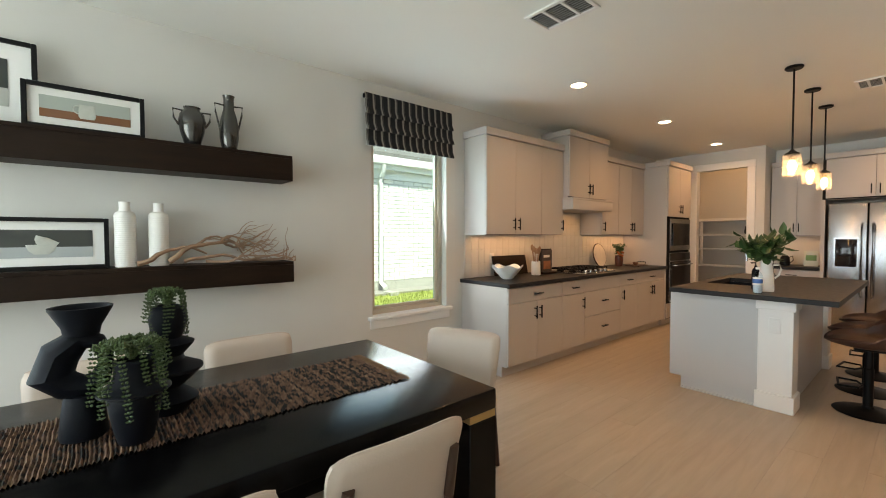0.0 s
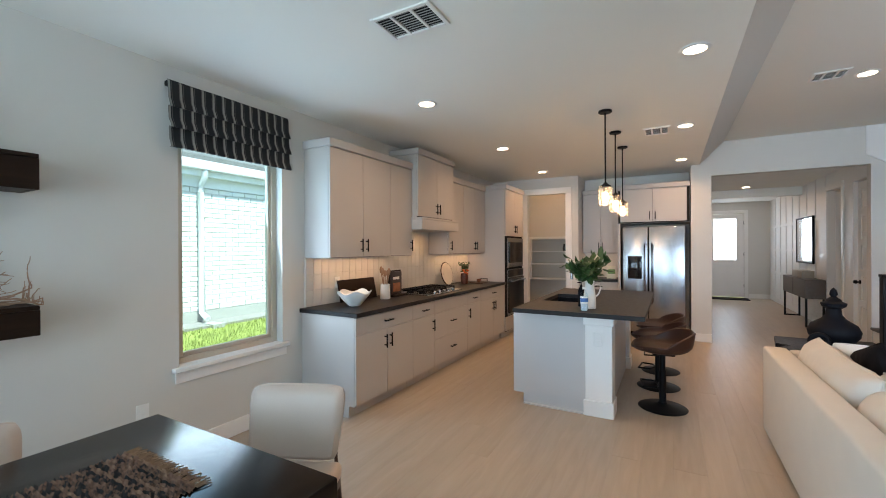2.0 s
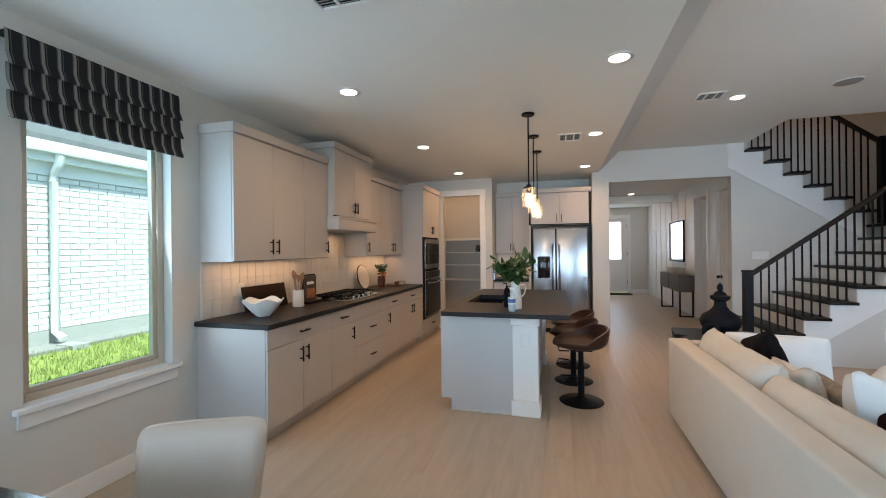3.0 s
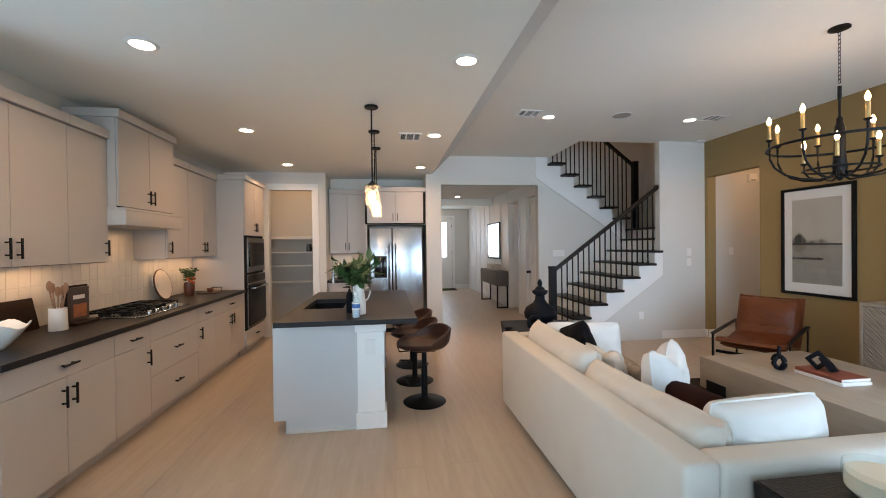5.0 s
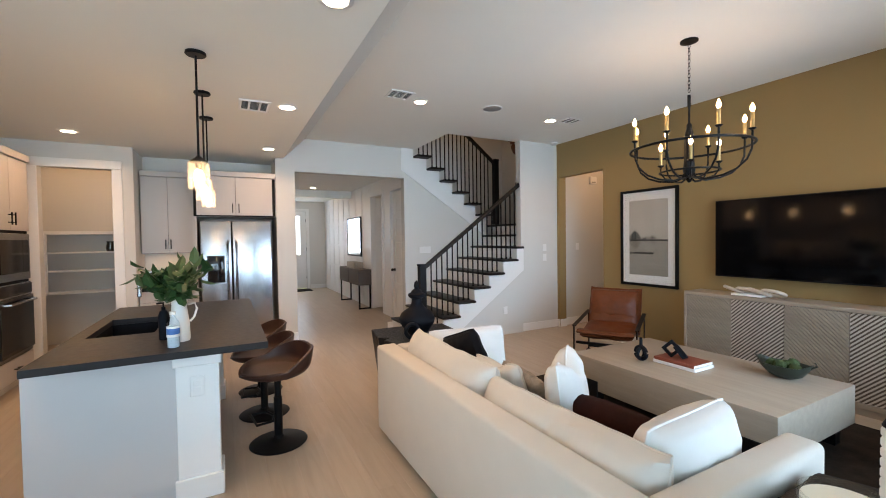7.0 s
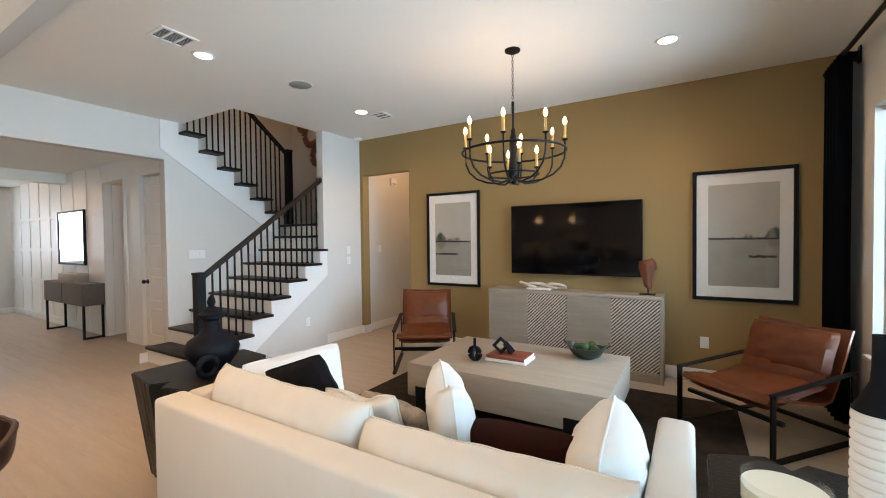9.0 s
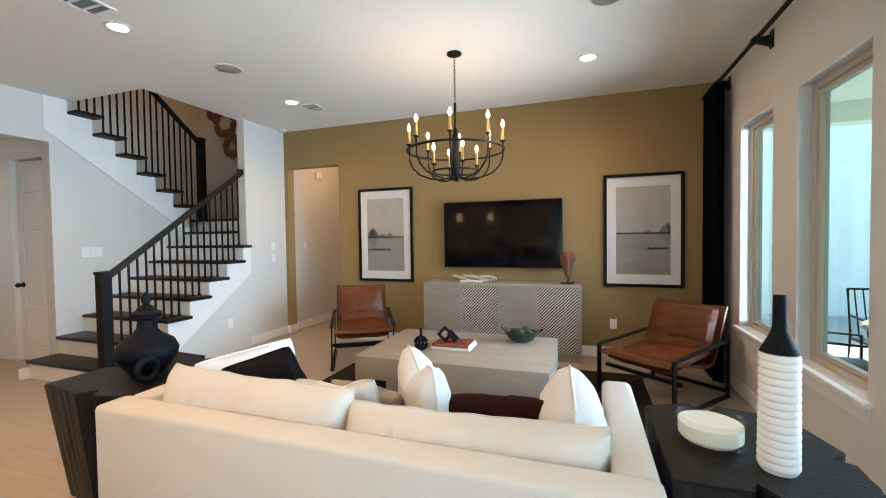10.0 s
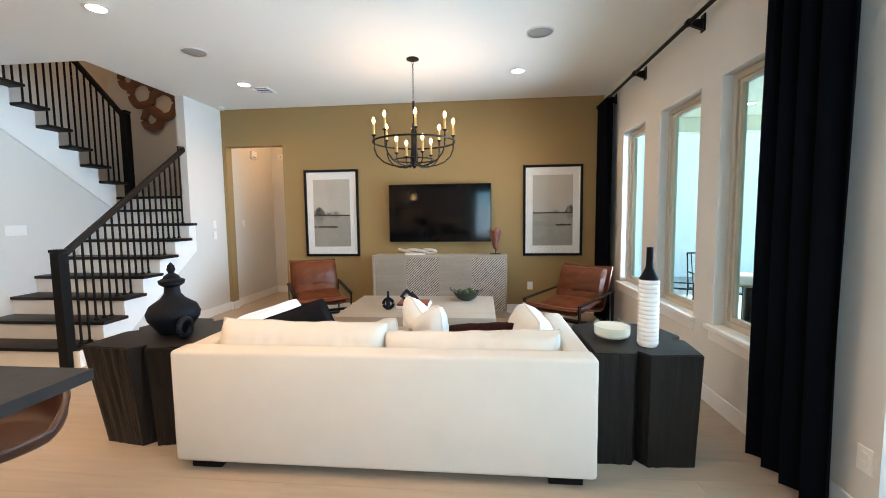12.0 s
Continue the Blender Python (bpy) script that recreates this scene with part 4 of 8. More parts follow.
# ---- living room ----
sofa = thing("sofa", (3.515, -0.89, 0), "cream upholstered two-cushion sofa with piped back cushions", "sofa")
SX0, SX1, SYB, SYF = 2.32, 4.64, -0.28, -1.33
part("backrest", one((SX0, SYB - 0.15, 0.06), (SX1, SYB, 0.70), 0.022, 3), CREAM, sofa)
for x0 in (SX0, SX1 - 0.14):
    part("armrest", one((x0, SYF, 0.06), (x0 + 0.14, SYB - 0.15, 0.692), 0.03, 3), CREAM, sofa)
part("seat_base", one((SX0 + 0.14, SYF + 0.01, 0.06), (SX1 - 0.14, SYB - 0.15, 0.27), 0.012, 2), CREAM, sofa)
for i in range(2):
    x0 = SX0 + 0.145 + i * 1.017
    c = part("seat_cushion", one((x0, SYF - 0.01, 0.272), (x0 + 1.01, SYB - 0.16, 0.43), 0.045, 4), CREAM, sofa)
    low = 0.045 if i == 0 else 0.0
    m = Matrix.Translation((x0 + 0.506, SYB - 0.262, 0.605 - low)) @ Matrix.Rotation(radians(10), 4, "X") @ Matrix.Rotation(radians(1.5 if i == 0 else -1), 4, "Y")
    c = part("back_cushion", box_cushion(1.03, 0.40, 0.016, 0.115, m, i + 1), CREAM, sofa)
    part("piping", box_piping(1.03, 0.40, 0.016, m, i + 1, 0), CREAM, c)
for x in (SX0 + 0.06, SX1 - 0.24):
    for y in (SYB - 0.12, SYF + 0.04):
        part("leg", one((x, y, 0), (x + 0.18, y + 0.07, 0.06), 0.004, 1), BLACK, sofa, "black block leg")


def pillow(at, w, h, t, rz, lean, spin, material, label, piping=True, chop=0.0):
    m = pose(*at, 0, 0, rz) @ pose(0, 0, 0, lean) @ pose(0, 0, 0, 0, spin)
    p = thing("throw_pillow", at, label, "pillow", "throw pillows on the sofa")
    part("cover", cushion(bmesh.new(), w, h, t, 22, 20, 0.40, 0.014, m, chop), material, p)
    if piping:
        part("piping", seam(w, h, 0.006, m, 14, chop), material, p)
    return p


PATTERN = mat("grey_woven_pattern", (0.33, 0.27, 0.21), 0.9, var=0.75, scale=24, bump=0.4, bscale=200)
RUSTFAB = mat("dark_brown_hide", (0.020, 0.0045, 0.0028), 0.8, var=0.5, scale=8, bump=0.2, spec=0.1)
pillow((4.37, -0.94, 0.605), 0.64, 0.40, 0.20, 80, 10, 0, WHITEFAB, "white linen pillow propped in the sofa corner")
pillow((4.09, -0.745, 0.70), 0.48, 0.30, 0.13, 4, -12, 20, BLACKFAB, "black lumbar pillow on the sofa")
pillow((3.65, -0.735, 0.645), 0.44, 0.27, 0.13, 2, -12, 5, CREAM, "cream pillow lying against the back cushion", chop=0.05)
pillow((3.57, -0.86, 0.59), 0.42, 0.26, 0.12, -4, -16, -4, PATTERN, "grey woven patterned pillow", False)
pillow((3.29, -0.92, 0.65), 0.47, 0.44, 0.21, -52, -6, 0, WHITEFAB, "white pillow with a dented top edge", chop=0.10)
pillow((2.93, -0.86, 0.605), 0.54, 0.25, 0.17, -2, -18, 5, RUSTFAB, "dark brown hide lumbar pillow", False)
pillow((2.60, -0.88, 0.61), 0.58, 0.40, 0.27, -86, 2, 0, WHITEFAB, "white linen pillow leaning on the sofa arm")

# rug
RUG = mat("dark_patterned_rug", (0.026, 0.019, 0.014), 0.95, var=0.95, scale=9, bump=0.6, bscale=120, spec=0.15)
solo("rug", one((2.0, -3.62, -0.002), (5.05, -1.25, 0.012), 0.004, 1), RUG, "dark distressed patterned rug under the coffee table", "rug", at=(3.5, -2.4, 0))

# coffee table
ct = thing("coffee_table", (3.6, -2.7, 0), "grey washed oak block coffee table on black legs", "coffee table")
part("tabletop", one((2.78, -3.10, 0.19), (4.36, -2.04, 0.46), 0.006, 2), OAKGREY, ct)
for x in (2.86, 4.07):
    for y in (-3.106, -2.114):
        part("leg", one((x, y, 0.012), (x + 0.21, y + 0.08, 0.275), 0.004, 1), BLACK, ct, "black block leg")

bk = thing("book_stack", (3.64, -2.52, 0.46), "two stacked books, rust cover on white", "books")
RUST = mat("rust_cover", (0.22, 0.055, 0.03), 0.6, var=0.15, bump=0.1)
for i, (mm, w) in enumerate(((PAPER, 0.175), (RUST, 0.165))):
    z = 0.461 + i * 0.026
    b = part("book", one((3.64 - w, -2.64, z), (3.64 + w, -2.40, z + 0.025), 0.003, 1), mm, bk, "white book" if i == 0 else "rust red book")
    part("pages", one((3.64 - w - 0.002, -2.642, z + 0.004), (3.64 + w - 0.006, -2.405, z + 0.021)), PAPER, b)
kn = bmesh.new()
for c, turn, tilt, spin in (((3.715, -2.50, 0.578), 25, 12, 45), ((3.645, -2.51, 0.562), -50, -38, 25)):
    m = pose(*c, 0, 0, turn) @ pose(0, 0, 0, tilt) @ pose(0, 0, 0, 0, spin)
    for a0, a1, c0, c1 in ((-0.052, -0.028, -0.052, 0.052), (0.028, 0.052, -0.052, 0.052), (-0.028, 0.028, -0.052, -0.028), (-0.028, 0.028, 0.028, 0.052)):
        n0 = len(kn.verts)
        box(kn, (a0, -0.021, c0), (a1, 0.021, c1))
        kn.verts.ensure_lookup_table()
        bmesh.ops.transform(kn, matrix=m, verts=kn.verts[n0:])
solo("knot_sculpture", kn, MATTE, "black sculpture of two interlocked square links on the books", "sculpture", at=(3.69, -2.5, 0.513))
lp = bmesh.new()
pipe(lp, [(3.88 + 0.05 * math.cos(a), -2.34, 0.527 + 0.05 * math.sin(a)) for a in [i * math.pi / 12 for i in range(24)]], 0.017, 10, True)
tube(lp, (3.88, -2.34, 0.58), (3.88, -2.34, 0.655), 0.014, 0.011)
pipe(lp, [(3.88, -2.34 + 0.042 * math.cos(a), 0.522 + 0.045 * math.sin(a)) for a in [i * math.pi / 12 for i in range(24)]], 0.015, 10, True)
solo("loop_sculpture", lp, MATTE, "black loop sculpture on the coffee table", "sculpture", at=(3.88, -2.34, 0.46))
GREENBOWL = mat("dark_green_bowl", (0.022, 0.032, 0.024), 0.4, var=0.2, scale=10, bump=0.1)
MOSS = mat("moss", (0.035, 0.06, 0.018), 0.95, var=0.5, scale=40, bump=0.8, bscale=120)
bw = thing("bowl", (3.09, -2.86, 0.46), "dark green bowl of moss balls on the coffee table", "bowl")
bm = lathe(bmesh.new(), [(0, 0), (0.06, 0), (0.12, 0.03), (0.17, 0.08), (0.19, 0.12), (0.18, 0.12), (0.155, 0.08), (0.1, 0.035), (0, 0.02)], (3.09, -2.86, 0.461), 32, (1, 0.72))
for v in bm.verts:
    v.co.z += 0.55 * max(0, abs(v.co.x - 3.09) - 0.13)
part("body", bm, GREENBOWL, bw)
for s in (-1, 1):
    part("handle", pipe(bmesh.new(), [(3.09 + s * 0.17, -2.86, 0.58), (3.09 + s * 0.215, -2.86, 0.615), (3.09 + s * 0.20, -2.86, 0.64)], 0.008, 8), GREENBOWL, bw)
for i, (dx, dy) in enumerate(((-0.08, 0.02), (0.0, -0.03), (0.08, 0.02), (0.01, 0.05), (-0.04, -0.05))):
    bm = bmesh.new()
    bmesh.ops.create_icosphere(bm, subdivisions=2, radius=0.045, matrix=Matrix.Translation((3.09 + dx, -2.86 + dy, 0.56 + 0.006 * i)))
    for v in bm.verts:
        v.co += 0.005 * noise.noise_vector(v.co * 40)
    part("moss_ball", bm, MOSS, bw, "green moss ball")

bw.scale = (0.88, 0.88, 0.84)

# sideboard with chevron slats
cs = thing("sideboard", (3.515, -4.03, 0), "grey washed oak sideboard with four slatted chevron doors", "sideboard")
CX0, CX1, CYF = 2.57, 4.46, -3.87
part("top", one((CX0, SY + 0.02, 0.845), (CX1, CYF, 0.88), 0.004, 1), OAKGREY, cs)
for x in (CX0, CX1 - 0.03):
    part("side", one((x, SY + 0.02, 0.0), (x + 0.03, CYF, 0.845), 0.003, 1), OAKGREY, cs)
part("bottom", one((CX0 + 0.03, SY + 0.02, 0.06), (CX1 - 0.03, CYF, 0.10), 0.003, 1), OAKGREY, cs)
part("back", boxes(((CX0 + 0.03, SY + 0.02, 0.10), (CX1 - 0.03, SY + 0.035, 0.845))), OAKGREY, cs)
part("plinth", boxes(((CX0 + 0.031, SY + 0.06, 0), (CX1 - 0.031, CYF - 0.012, 0.059))), OAKGREY, cs)
SLAT = mat("whitewashed_slat", (0.56, 0.50, 0.43), 0.6, var=0.12, scale=6, bump=0.1)
DW = (CX1 - CX0 - 0.06) / 4
for i in range(4):
    x0, x1 = CX0 + 0.03 + i * DW + 0.003, CX0 + 0.03 + (i + 1) * DW - 0.003
    z0, z1 = 0.105, 0.84
    dark = i in (0, 2)
    dr = part("door", boxes(((x0, CYF - 0.03, z0), (x1, CYF - 0.014, z1))), mat("slat_ground", (0.10, 0.075, 0.055), 0.7) if dark else OAKGREY, cs, smooth=False)
    s = 1 if i % 2 == 0 else -1
    pitch = 0.036
    wdt = 0.018 if dark else 0.028
    n = int((z1 - z0 + (x1 - x0)) / pitch) + 1
    for k in range(n):
        c = z0 + k * pitch
        # a slat at 45 degrees clipped to the door
        pts = []
        for off in (0, wdt):
            a = c + off
            # line z = a - s*(x - xs)
            ends = []
            xs = x0 if s > 0 else x1
            for zz in (min(a, z1),):
                xx = abs(a - zz)
                ends.append((xx, zz))
            xx = min(x1 - x0, a - z0)
            ends.append((xx, a - xx))
            pts.append(ends)
        (a0, a1), (b0, b1) = pts
        if a0[0] >= x1 - x0 - 0.002 or a1[0] <= 0.002 or b0[0] >= x1 - x0 - 0.001:
            continue
        poly = [a0, a1, b1, b0]
        poly = [((x0 + p[0]) if s > 0 else (x1 - p[0]), p[1]) for p in poly]
        part("slat", prism(bmesh.new(), poly, CYF - 0.014, CYF - 0.004, "y"), SLAT if dark else OAKGREY, dr, smooth=False)
LIMED = mat("limed_wood", (0.56, 0.48, 0.39), 0.6, var=0.2, scale=14, bump=0.1)
ch = thing("chain_links", (3.85, -4.02, 0.88), "white wooden chain links on the sideboard", "decoration")
for i in range(4):
    cx, a0 = 3.66 + i * 0.115, (i % 2) * 0.9 + 0.2
    pts = [(cx + 0.095 * math.cos(a), -4.02 + 0.055 * math.sin(a), 0.925 + 0.03 * math.sin(a + a0)) for a in [k * math.pi / 12 for k in range(24)]]
    part("link", pipe(bmesh.new(), pts, 0.017, 8, True), LIMED, ch)
solo("book", one((3.72, -4.12, 0.881), (4.0, -3.93, 0.901), 0.003, 1), PAPER, "thin white book under the chain links", "book", at=(3.86, -4.02, 0.881))
BURL = mat("burl_wood", (0.15, 0.045, 0.02), 0.4, var=0.75, scale=10, bump=0.3, bscale=30)
bs = thing("wood_sculpture", (2.72, -4.03, 0.88), "carved red-brown burl wood sculpture on a black stand", "sculpture")
part("stand", one((2.65, -4.08, 0.881), (2.80, -3.98, 0.891), 0.002, 1), BLACK, bs)
part("rod", tube(bmesh.new(), (2.72, -4.03, 0.89), (2.72, -4.03, 0.96), 0.006), BLACK, bs)
bm = lathe(bmesh.new(), [(0, 0), (0.03, 0.01), (0.045, 0.07), (0.06, 0.15), (0.085, 0.22), (0.085, 0.28), (0.05, 0.31), (0.02, 0.24), (0, 0.22)], (2.72, -4.03, 0.94), 40, (1, 0.6))
for v in bm.verts:
    v.co += 0.030 * noise.noise_vector(v.co * 13) + 0.016 * noise.noise_vector(v.co * 30)
part("carving", bm, BURL, bs)

# television and pictures
tv = thing("television", (3.52, -4.16, 1.05), "large black flat television on the olive wall", "television")
part("panel", one((2.78, -4.165, 1.05), (4.26, -4.12, 1.885), 0.006, 2), BLACK, tv)
part("screen", one((2.79, -4.122, 1.065), (4.25, -4.1185, 1.875)), SCREEN, tv, "dark glossy screen")
part("bracket", boxes(((3.2, SY, 1.3), (3.84, -4.165, 1.65))), BLACK, tv)


def landscape(name, seed, lift, bank):
    """A misty lakeshore painting: pale sky, soft tree clumps on a dark shoreline, grey water, a low spit."""
    m = bpy.data.materials.new(name)
    m.use_nodes = True
    n, l = m.node_tree.nodes, m.node_tree.links
    b = n["Principled BSDF"]
    b.inputs["Roughness"].default_value = 0.3
    tc, sep = n.new("ShaderNodeTexCoord"), n.new("ShaderNodeSeparateXYZ")
    l.new(tc.outputs["Generated"], sep.inputs[0])
    x, z = sep.outputs["X"], sep.outputs["Z"]

    def calc(op, a, c, d=None):
        k = n.new("ShaderNodeMath")
        k.operation = op
        for i, v in enumerate((a, c, d)):
            if v is None:
                continue
            if isinstance(v, (int, float)):
                k.inputs[i].default_value = v
            else:
                l.new(v, k.inputs[i])
        return k.outputs[0]

    def cloud(sx, sz, scale, detail):
        mp, no = n.new("ShaderNodeMapping"), n.new("ShaderNodeTexNoise")
        mp.inputs["Location"].default_value, mp.inputs["Scale"].default_value = (seed, 0, seed), (sx, 0, sz)
        no.inputs["Scale"].default_value, no.inputs["Detail"].default_value = scale, detail
        l.new(tc.outputs["Generated"], mp.inputs[0]), l.new(mp.outputs[0], no.inputs["Vector"])
        return no.outputs[0]

    def soft(v, lo, hi):
        k = n.new("ShaderNodeMapRange")
        k.interpolation_type = "SMOOTHSTEP"
        k.inputs["From Min"].default_value, k.inputs["From Max"].default_value = lo, hi
        l.new(v, k.inputs[0])
        return k.outputs[0]

    def blend(f, a, c):
        k = n.new("ShaderNodeMix")
        k.data_type = "RGBA"
        l.new(f, k.inputs[0])
        for i, v in ((6, a), (7, c)):
            if isinstance(v, tuple):
                k.inputs[i].default_value = (*v, 1)
            else:
                l.new(v, k.inputs[i])
        return k.outputs[2]

    fine = cloud(3, 3, 5, 8)
    air = blend(cloud(1, 1.4, 2.2, 4), (0.40, 0.37, 0.32), (0.56, 0.53, 0.46))
    lake = blend(cloud(1.4, 5, 2.5, 6), (0.24, 0.225, 0.19), (0.40, 0.38, 0.33))
    up = calc("SUBTRACT", z, 0.475)
    col = blend(soft(up, -0.004, 0.004), lake, air)
    rise = calc("MULTIPLY_ADD", soft(cloud(2.6, 0, 1.3, 2), 0.42, 0.70), 0.085, calc("MULTIPLY_ADD", fine, 0.06, lift))
    rise = calc("ADD", rise, calc("MULTIPLY", soft(x, *bank), 0.085))
    tone = blend(soft(cloud(5, 0.6, 1.2, 3), 0.40, 0.60), (0.045, 0.05, 0.045), (0.27, 0.245, 0.21))
    trees = calc("MULTIPLY", soft(calc("SUBTRACT", rise, up), 0.0, 0.045), soft(up, -0.002, 0.002))
    col = blend(trees, col, tone)
    low = calc("MULTIPLY", soft(calc("ADD", rise, calc("MULTIPLY", up, 0.9)), 0.0, 0.06), soft(calc("MULTIPLY", up, -1), 0, 0.004))
    col = blend(calc("MULTIPLY", low, 0.55), col, (0.17, 0.15, 0.115))
    line = soft(calc("MULTIPLY", calc("ABSOLUTE", calc("MULTIPLY_ADD", fine, 0.008, calc("ADD", up, 0.004)), 0), -1), -0.012, -0.006)
    col = blend(line, col, (0.02, 0.018, 0.016))
    spit = calc("MULTIPLY", soft(calc("MULTIPLY", calc("ABSOLUTE", calc("MULTIPLY_ADD", fine, 0.03, calc("ADD", up, 0.165)), 0), -1), -0.016, -0.008), soft(cloud(1.5, 0, 1.6, 1), 0.5, 0.56))
    col = blend(spit, col, (0.03, 0.028, 0.022))
    l.new(col, b.inputs["Base Color"])
    return m


PICGLASS = glass("picture_glass", (0.98, 0.98, 0.98))


def picture(name, x0, x1, z0, z1, y, out, mat_w, fw, art, label, tilt=0.0):
    """A framed print facing +y or -y, its back at y."""
    p = thing(name, ((x0 + x1) / 2, y, z0), label, "picture")

    def d(a, b):
        return sorted((y + out * a, y + out * b))
    bm = bmesh.new()
    lo, hi = d(0.0, 0.032)
    for a, b, c, e in ((x0, x0 + fw, z0, z1), (x1 - fw, x1, z0, z1), (x0 + fw, x1 - fw, z0, z0 + fw), (x0 + fw, x1 - fw, z1 - fw, z1)):
        box(bm, (a, lo, c), (b, hi, e), 0.003, 1)
    part("frame", bm, BLACK, p, "black frame")
    lo, hi = d(0.002, 0.012)
    part("mat_board", boxes(((x0 + fw, lo, z0 + fw), (x1 - fw, hi, z1 - fw))), PAPER, p, "white mat board")
    lo, hi = d(0.012, 0.015)
    mx, mz = mat_w if isinstance(mat_w, tuple) else (mat_w, mat_w)
    part("print", boxes(((x0 + fw + mx, lo, z0 + fw + mz), (x1 - fw - mx, hi, z1 - fw - mz))), art, p)
    return p


for x0, x1, sd, lift, bank in ((4.735, 5.565, 0.3, -0.045, (0.45, 0.95)), (1.495, 2.325, 3.1, -0.03, (0.30, 0.02))):
    p = picture("framed_picture", x0, x1, 0.84, 2.13, SY + 0.002, 1, (0.10, 0.11), 0.035, landscape("lake_painting", sd, lift, bank), "tall black-framed misty lake landscape print on the olive wall")
    g = part("pane", one((x0 + 0.03, SY + 0.022, 0.875), (x1 - 0.03, SY + 0.024, 2.095)), PICGLASS, p)


# armchairs
def armchair():
    c = thing("armchair", (0, 0, 0), "cognac leather sling armchair with a flat black metal frame", "armchair", "leather armchairs")
    for s in (-1, 1):
        x = s * 0.325
        fr = bmesh.new()
        for a, b in (((x, -0.38, 0.0), (x, -0.38, 0.50)), ((x, -0.38, 0.50), (x, 0.40, 0.56)), ((x, 0.40, 0.0), (x, 0.40, 0.56)), ((x, -0.38, 0.012), (x, 0.40, 0.012))):
            a, b = Vector(a), Vector(b)
            mid, dd = (a + b) / 2, (b - a)
            m = Matrix.Translation(mid) @ dd.to_track_quat("Z", "X").to_matrix().to_4x4()
            bmesh.ops.create_cube(fr, size=1, matrix=m @ Matrix.Diagonal((0.012, 0.042, dd.length + 0.012, 1)))
        part("side_frame", fr, BLACK, c, "flat black metal side frame", smooth=False)
    part("crossbar", boxes(((-0.325, -0.30, 0.26), (0.325, -0.27, 0.29)), ((-0.325, 0.37, 0.05), (0.325, 0.40, 0.08))), BLACK, c, smooth=False)
    sling = bmesh.new()
    prof = [(-0.38, 0.405), (-0.36, 0.425), (-0.2, 0.40), (0.0, 0.345), (0.15, 0.315), (0.23, 0.33), (0.28, 0.42), (0.36, 0.62), (0.44, 0.83), (0.46, 0.87)]
    for w, off, th in ((0.30, 0.0, 0.03),):
        grid = []
        for i, (y, z) in enumerate(prof):
            grid.append([sling.verts.new((u * w, y, z + 0.012 * (abs(u) ** 3) + 0.006 * noise.noise((u * 3, y * 6, 1)))) for u in [k / 5 - 1 for k in range(11)]])
        for a, b in zip(grid, grid[1:]):
            for k in range(10):
                sling.faces.new((a[k], a[k + 1], b[k + 1], b[k]))
        bmesh.ops.recalc_face_normals(sling, faces=sling.faces)
        bmesh.ops.solidify(sling, geom=sling.faces[:], thickness=0.022)
    part("sling", sling, LEATHER, c, "cognac leather sling")
    m = Matrix.Translation((0, -0.06, 0.415)) @ Matrix.Rotation(radians(98), 4, "X")
    part("seat_cushion", cushion(bmesh.new(), 0.58, 0.60, 0.10, 16, 16, 0.3, 0.014, m), LEATHER, c)
    m = Matrix.Translation((0, 0.285, 0.69)) @ Matrix.Rotation(radians(-20), 4, "X")
    part("back_cushion", cushion(bmesh.new(), 0.58, 0.40, 0.17, 18, 16, 0.35, 0.016, m), LEATHER, c)
    m = Matrix.Translation((0, 0.20, 0.50)) @ Matrix.Rotation(radians(-20), 4, "X")
    part("lumbar_cushion", cushion(bmesh.new(), 0.56, 0.24, 0.10, 16, 12, 0.3, 0.014, m), LEATHER, c)
    return c


ac = armchair()
LOWER = Matrix.Diagonal((1.03, 1.03, 0.945, 1))
ac.matrix_basis = pose(5.05, -3.36, 0, 0, 0, 180 + 31) @ LOWER
copy_thing(ac, pose(1.89, -3.14, 0, 0, 0, 180 - 40) @ LOWER)


# charred stump tables
def shrink(poly, f):
    cx, cy = sum(p[0] for p in poly) / len(poly), sum(p[1] for p in poly) / len(poly)
    return [(cx + (p[0] - cx) * f, cy + (p[1] - cy) * f) for p in poly]


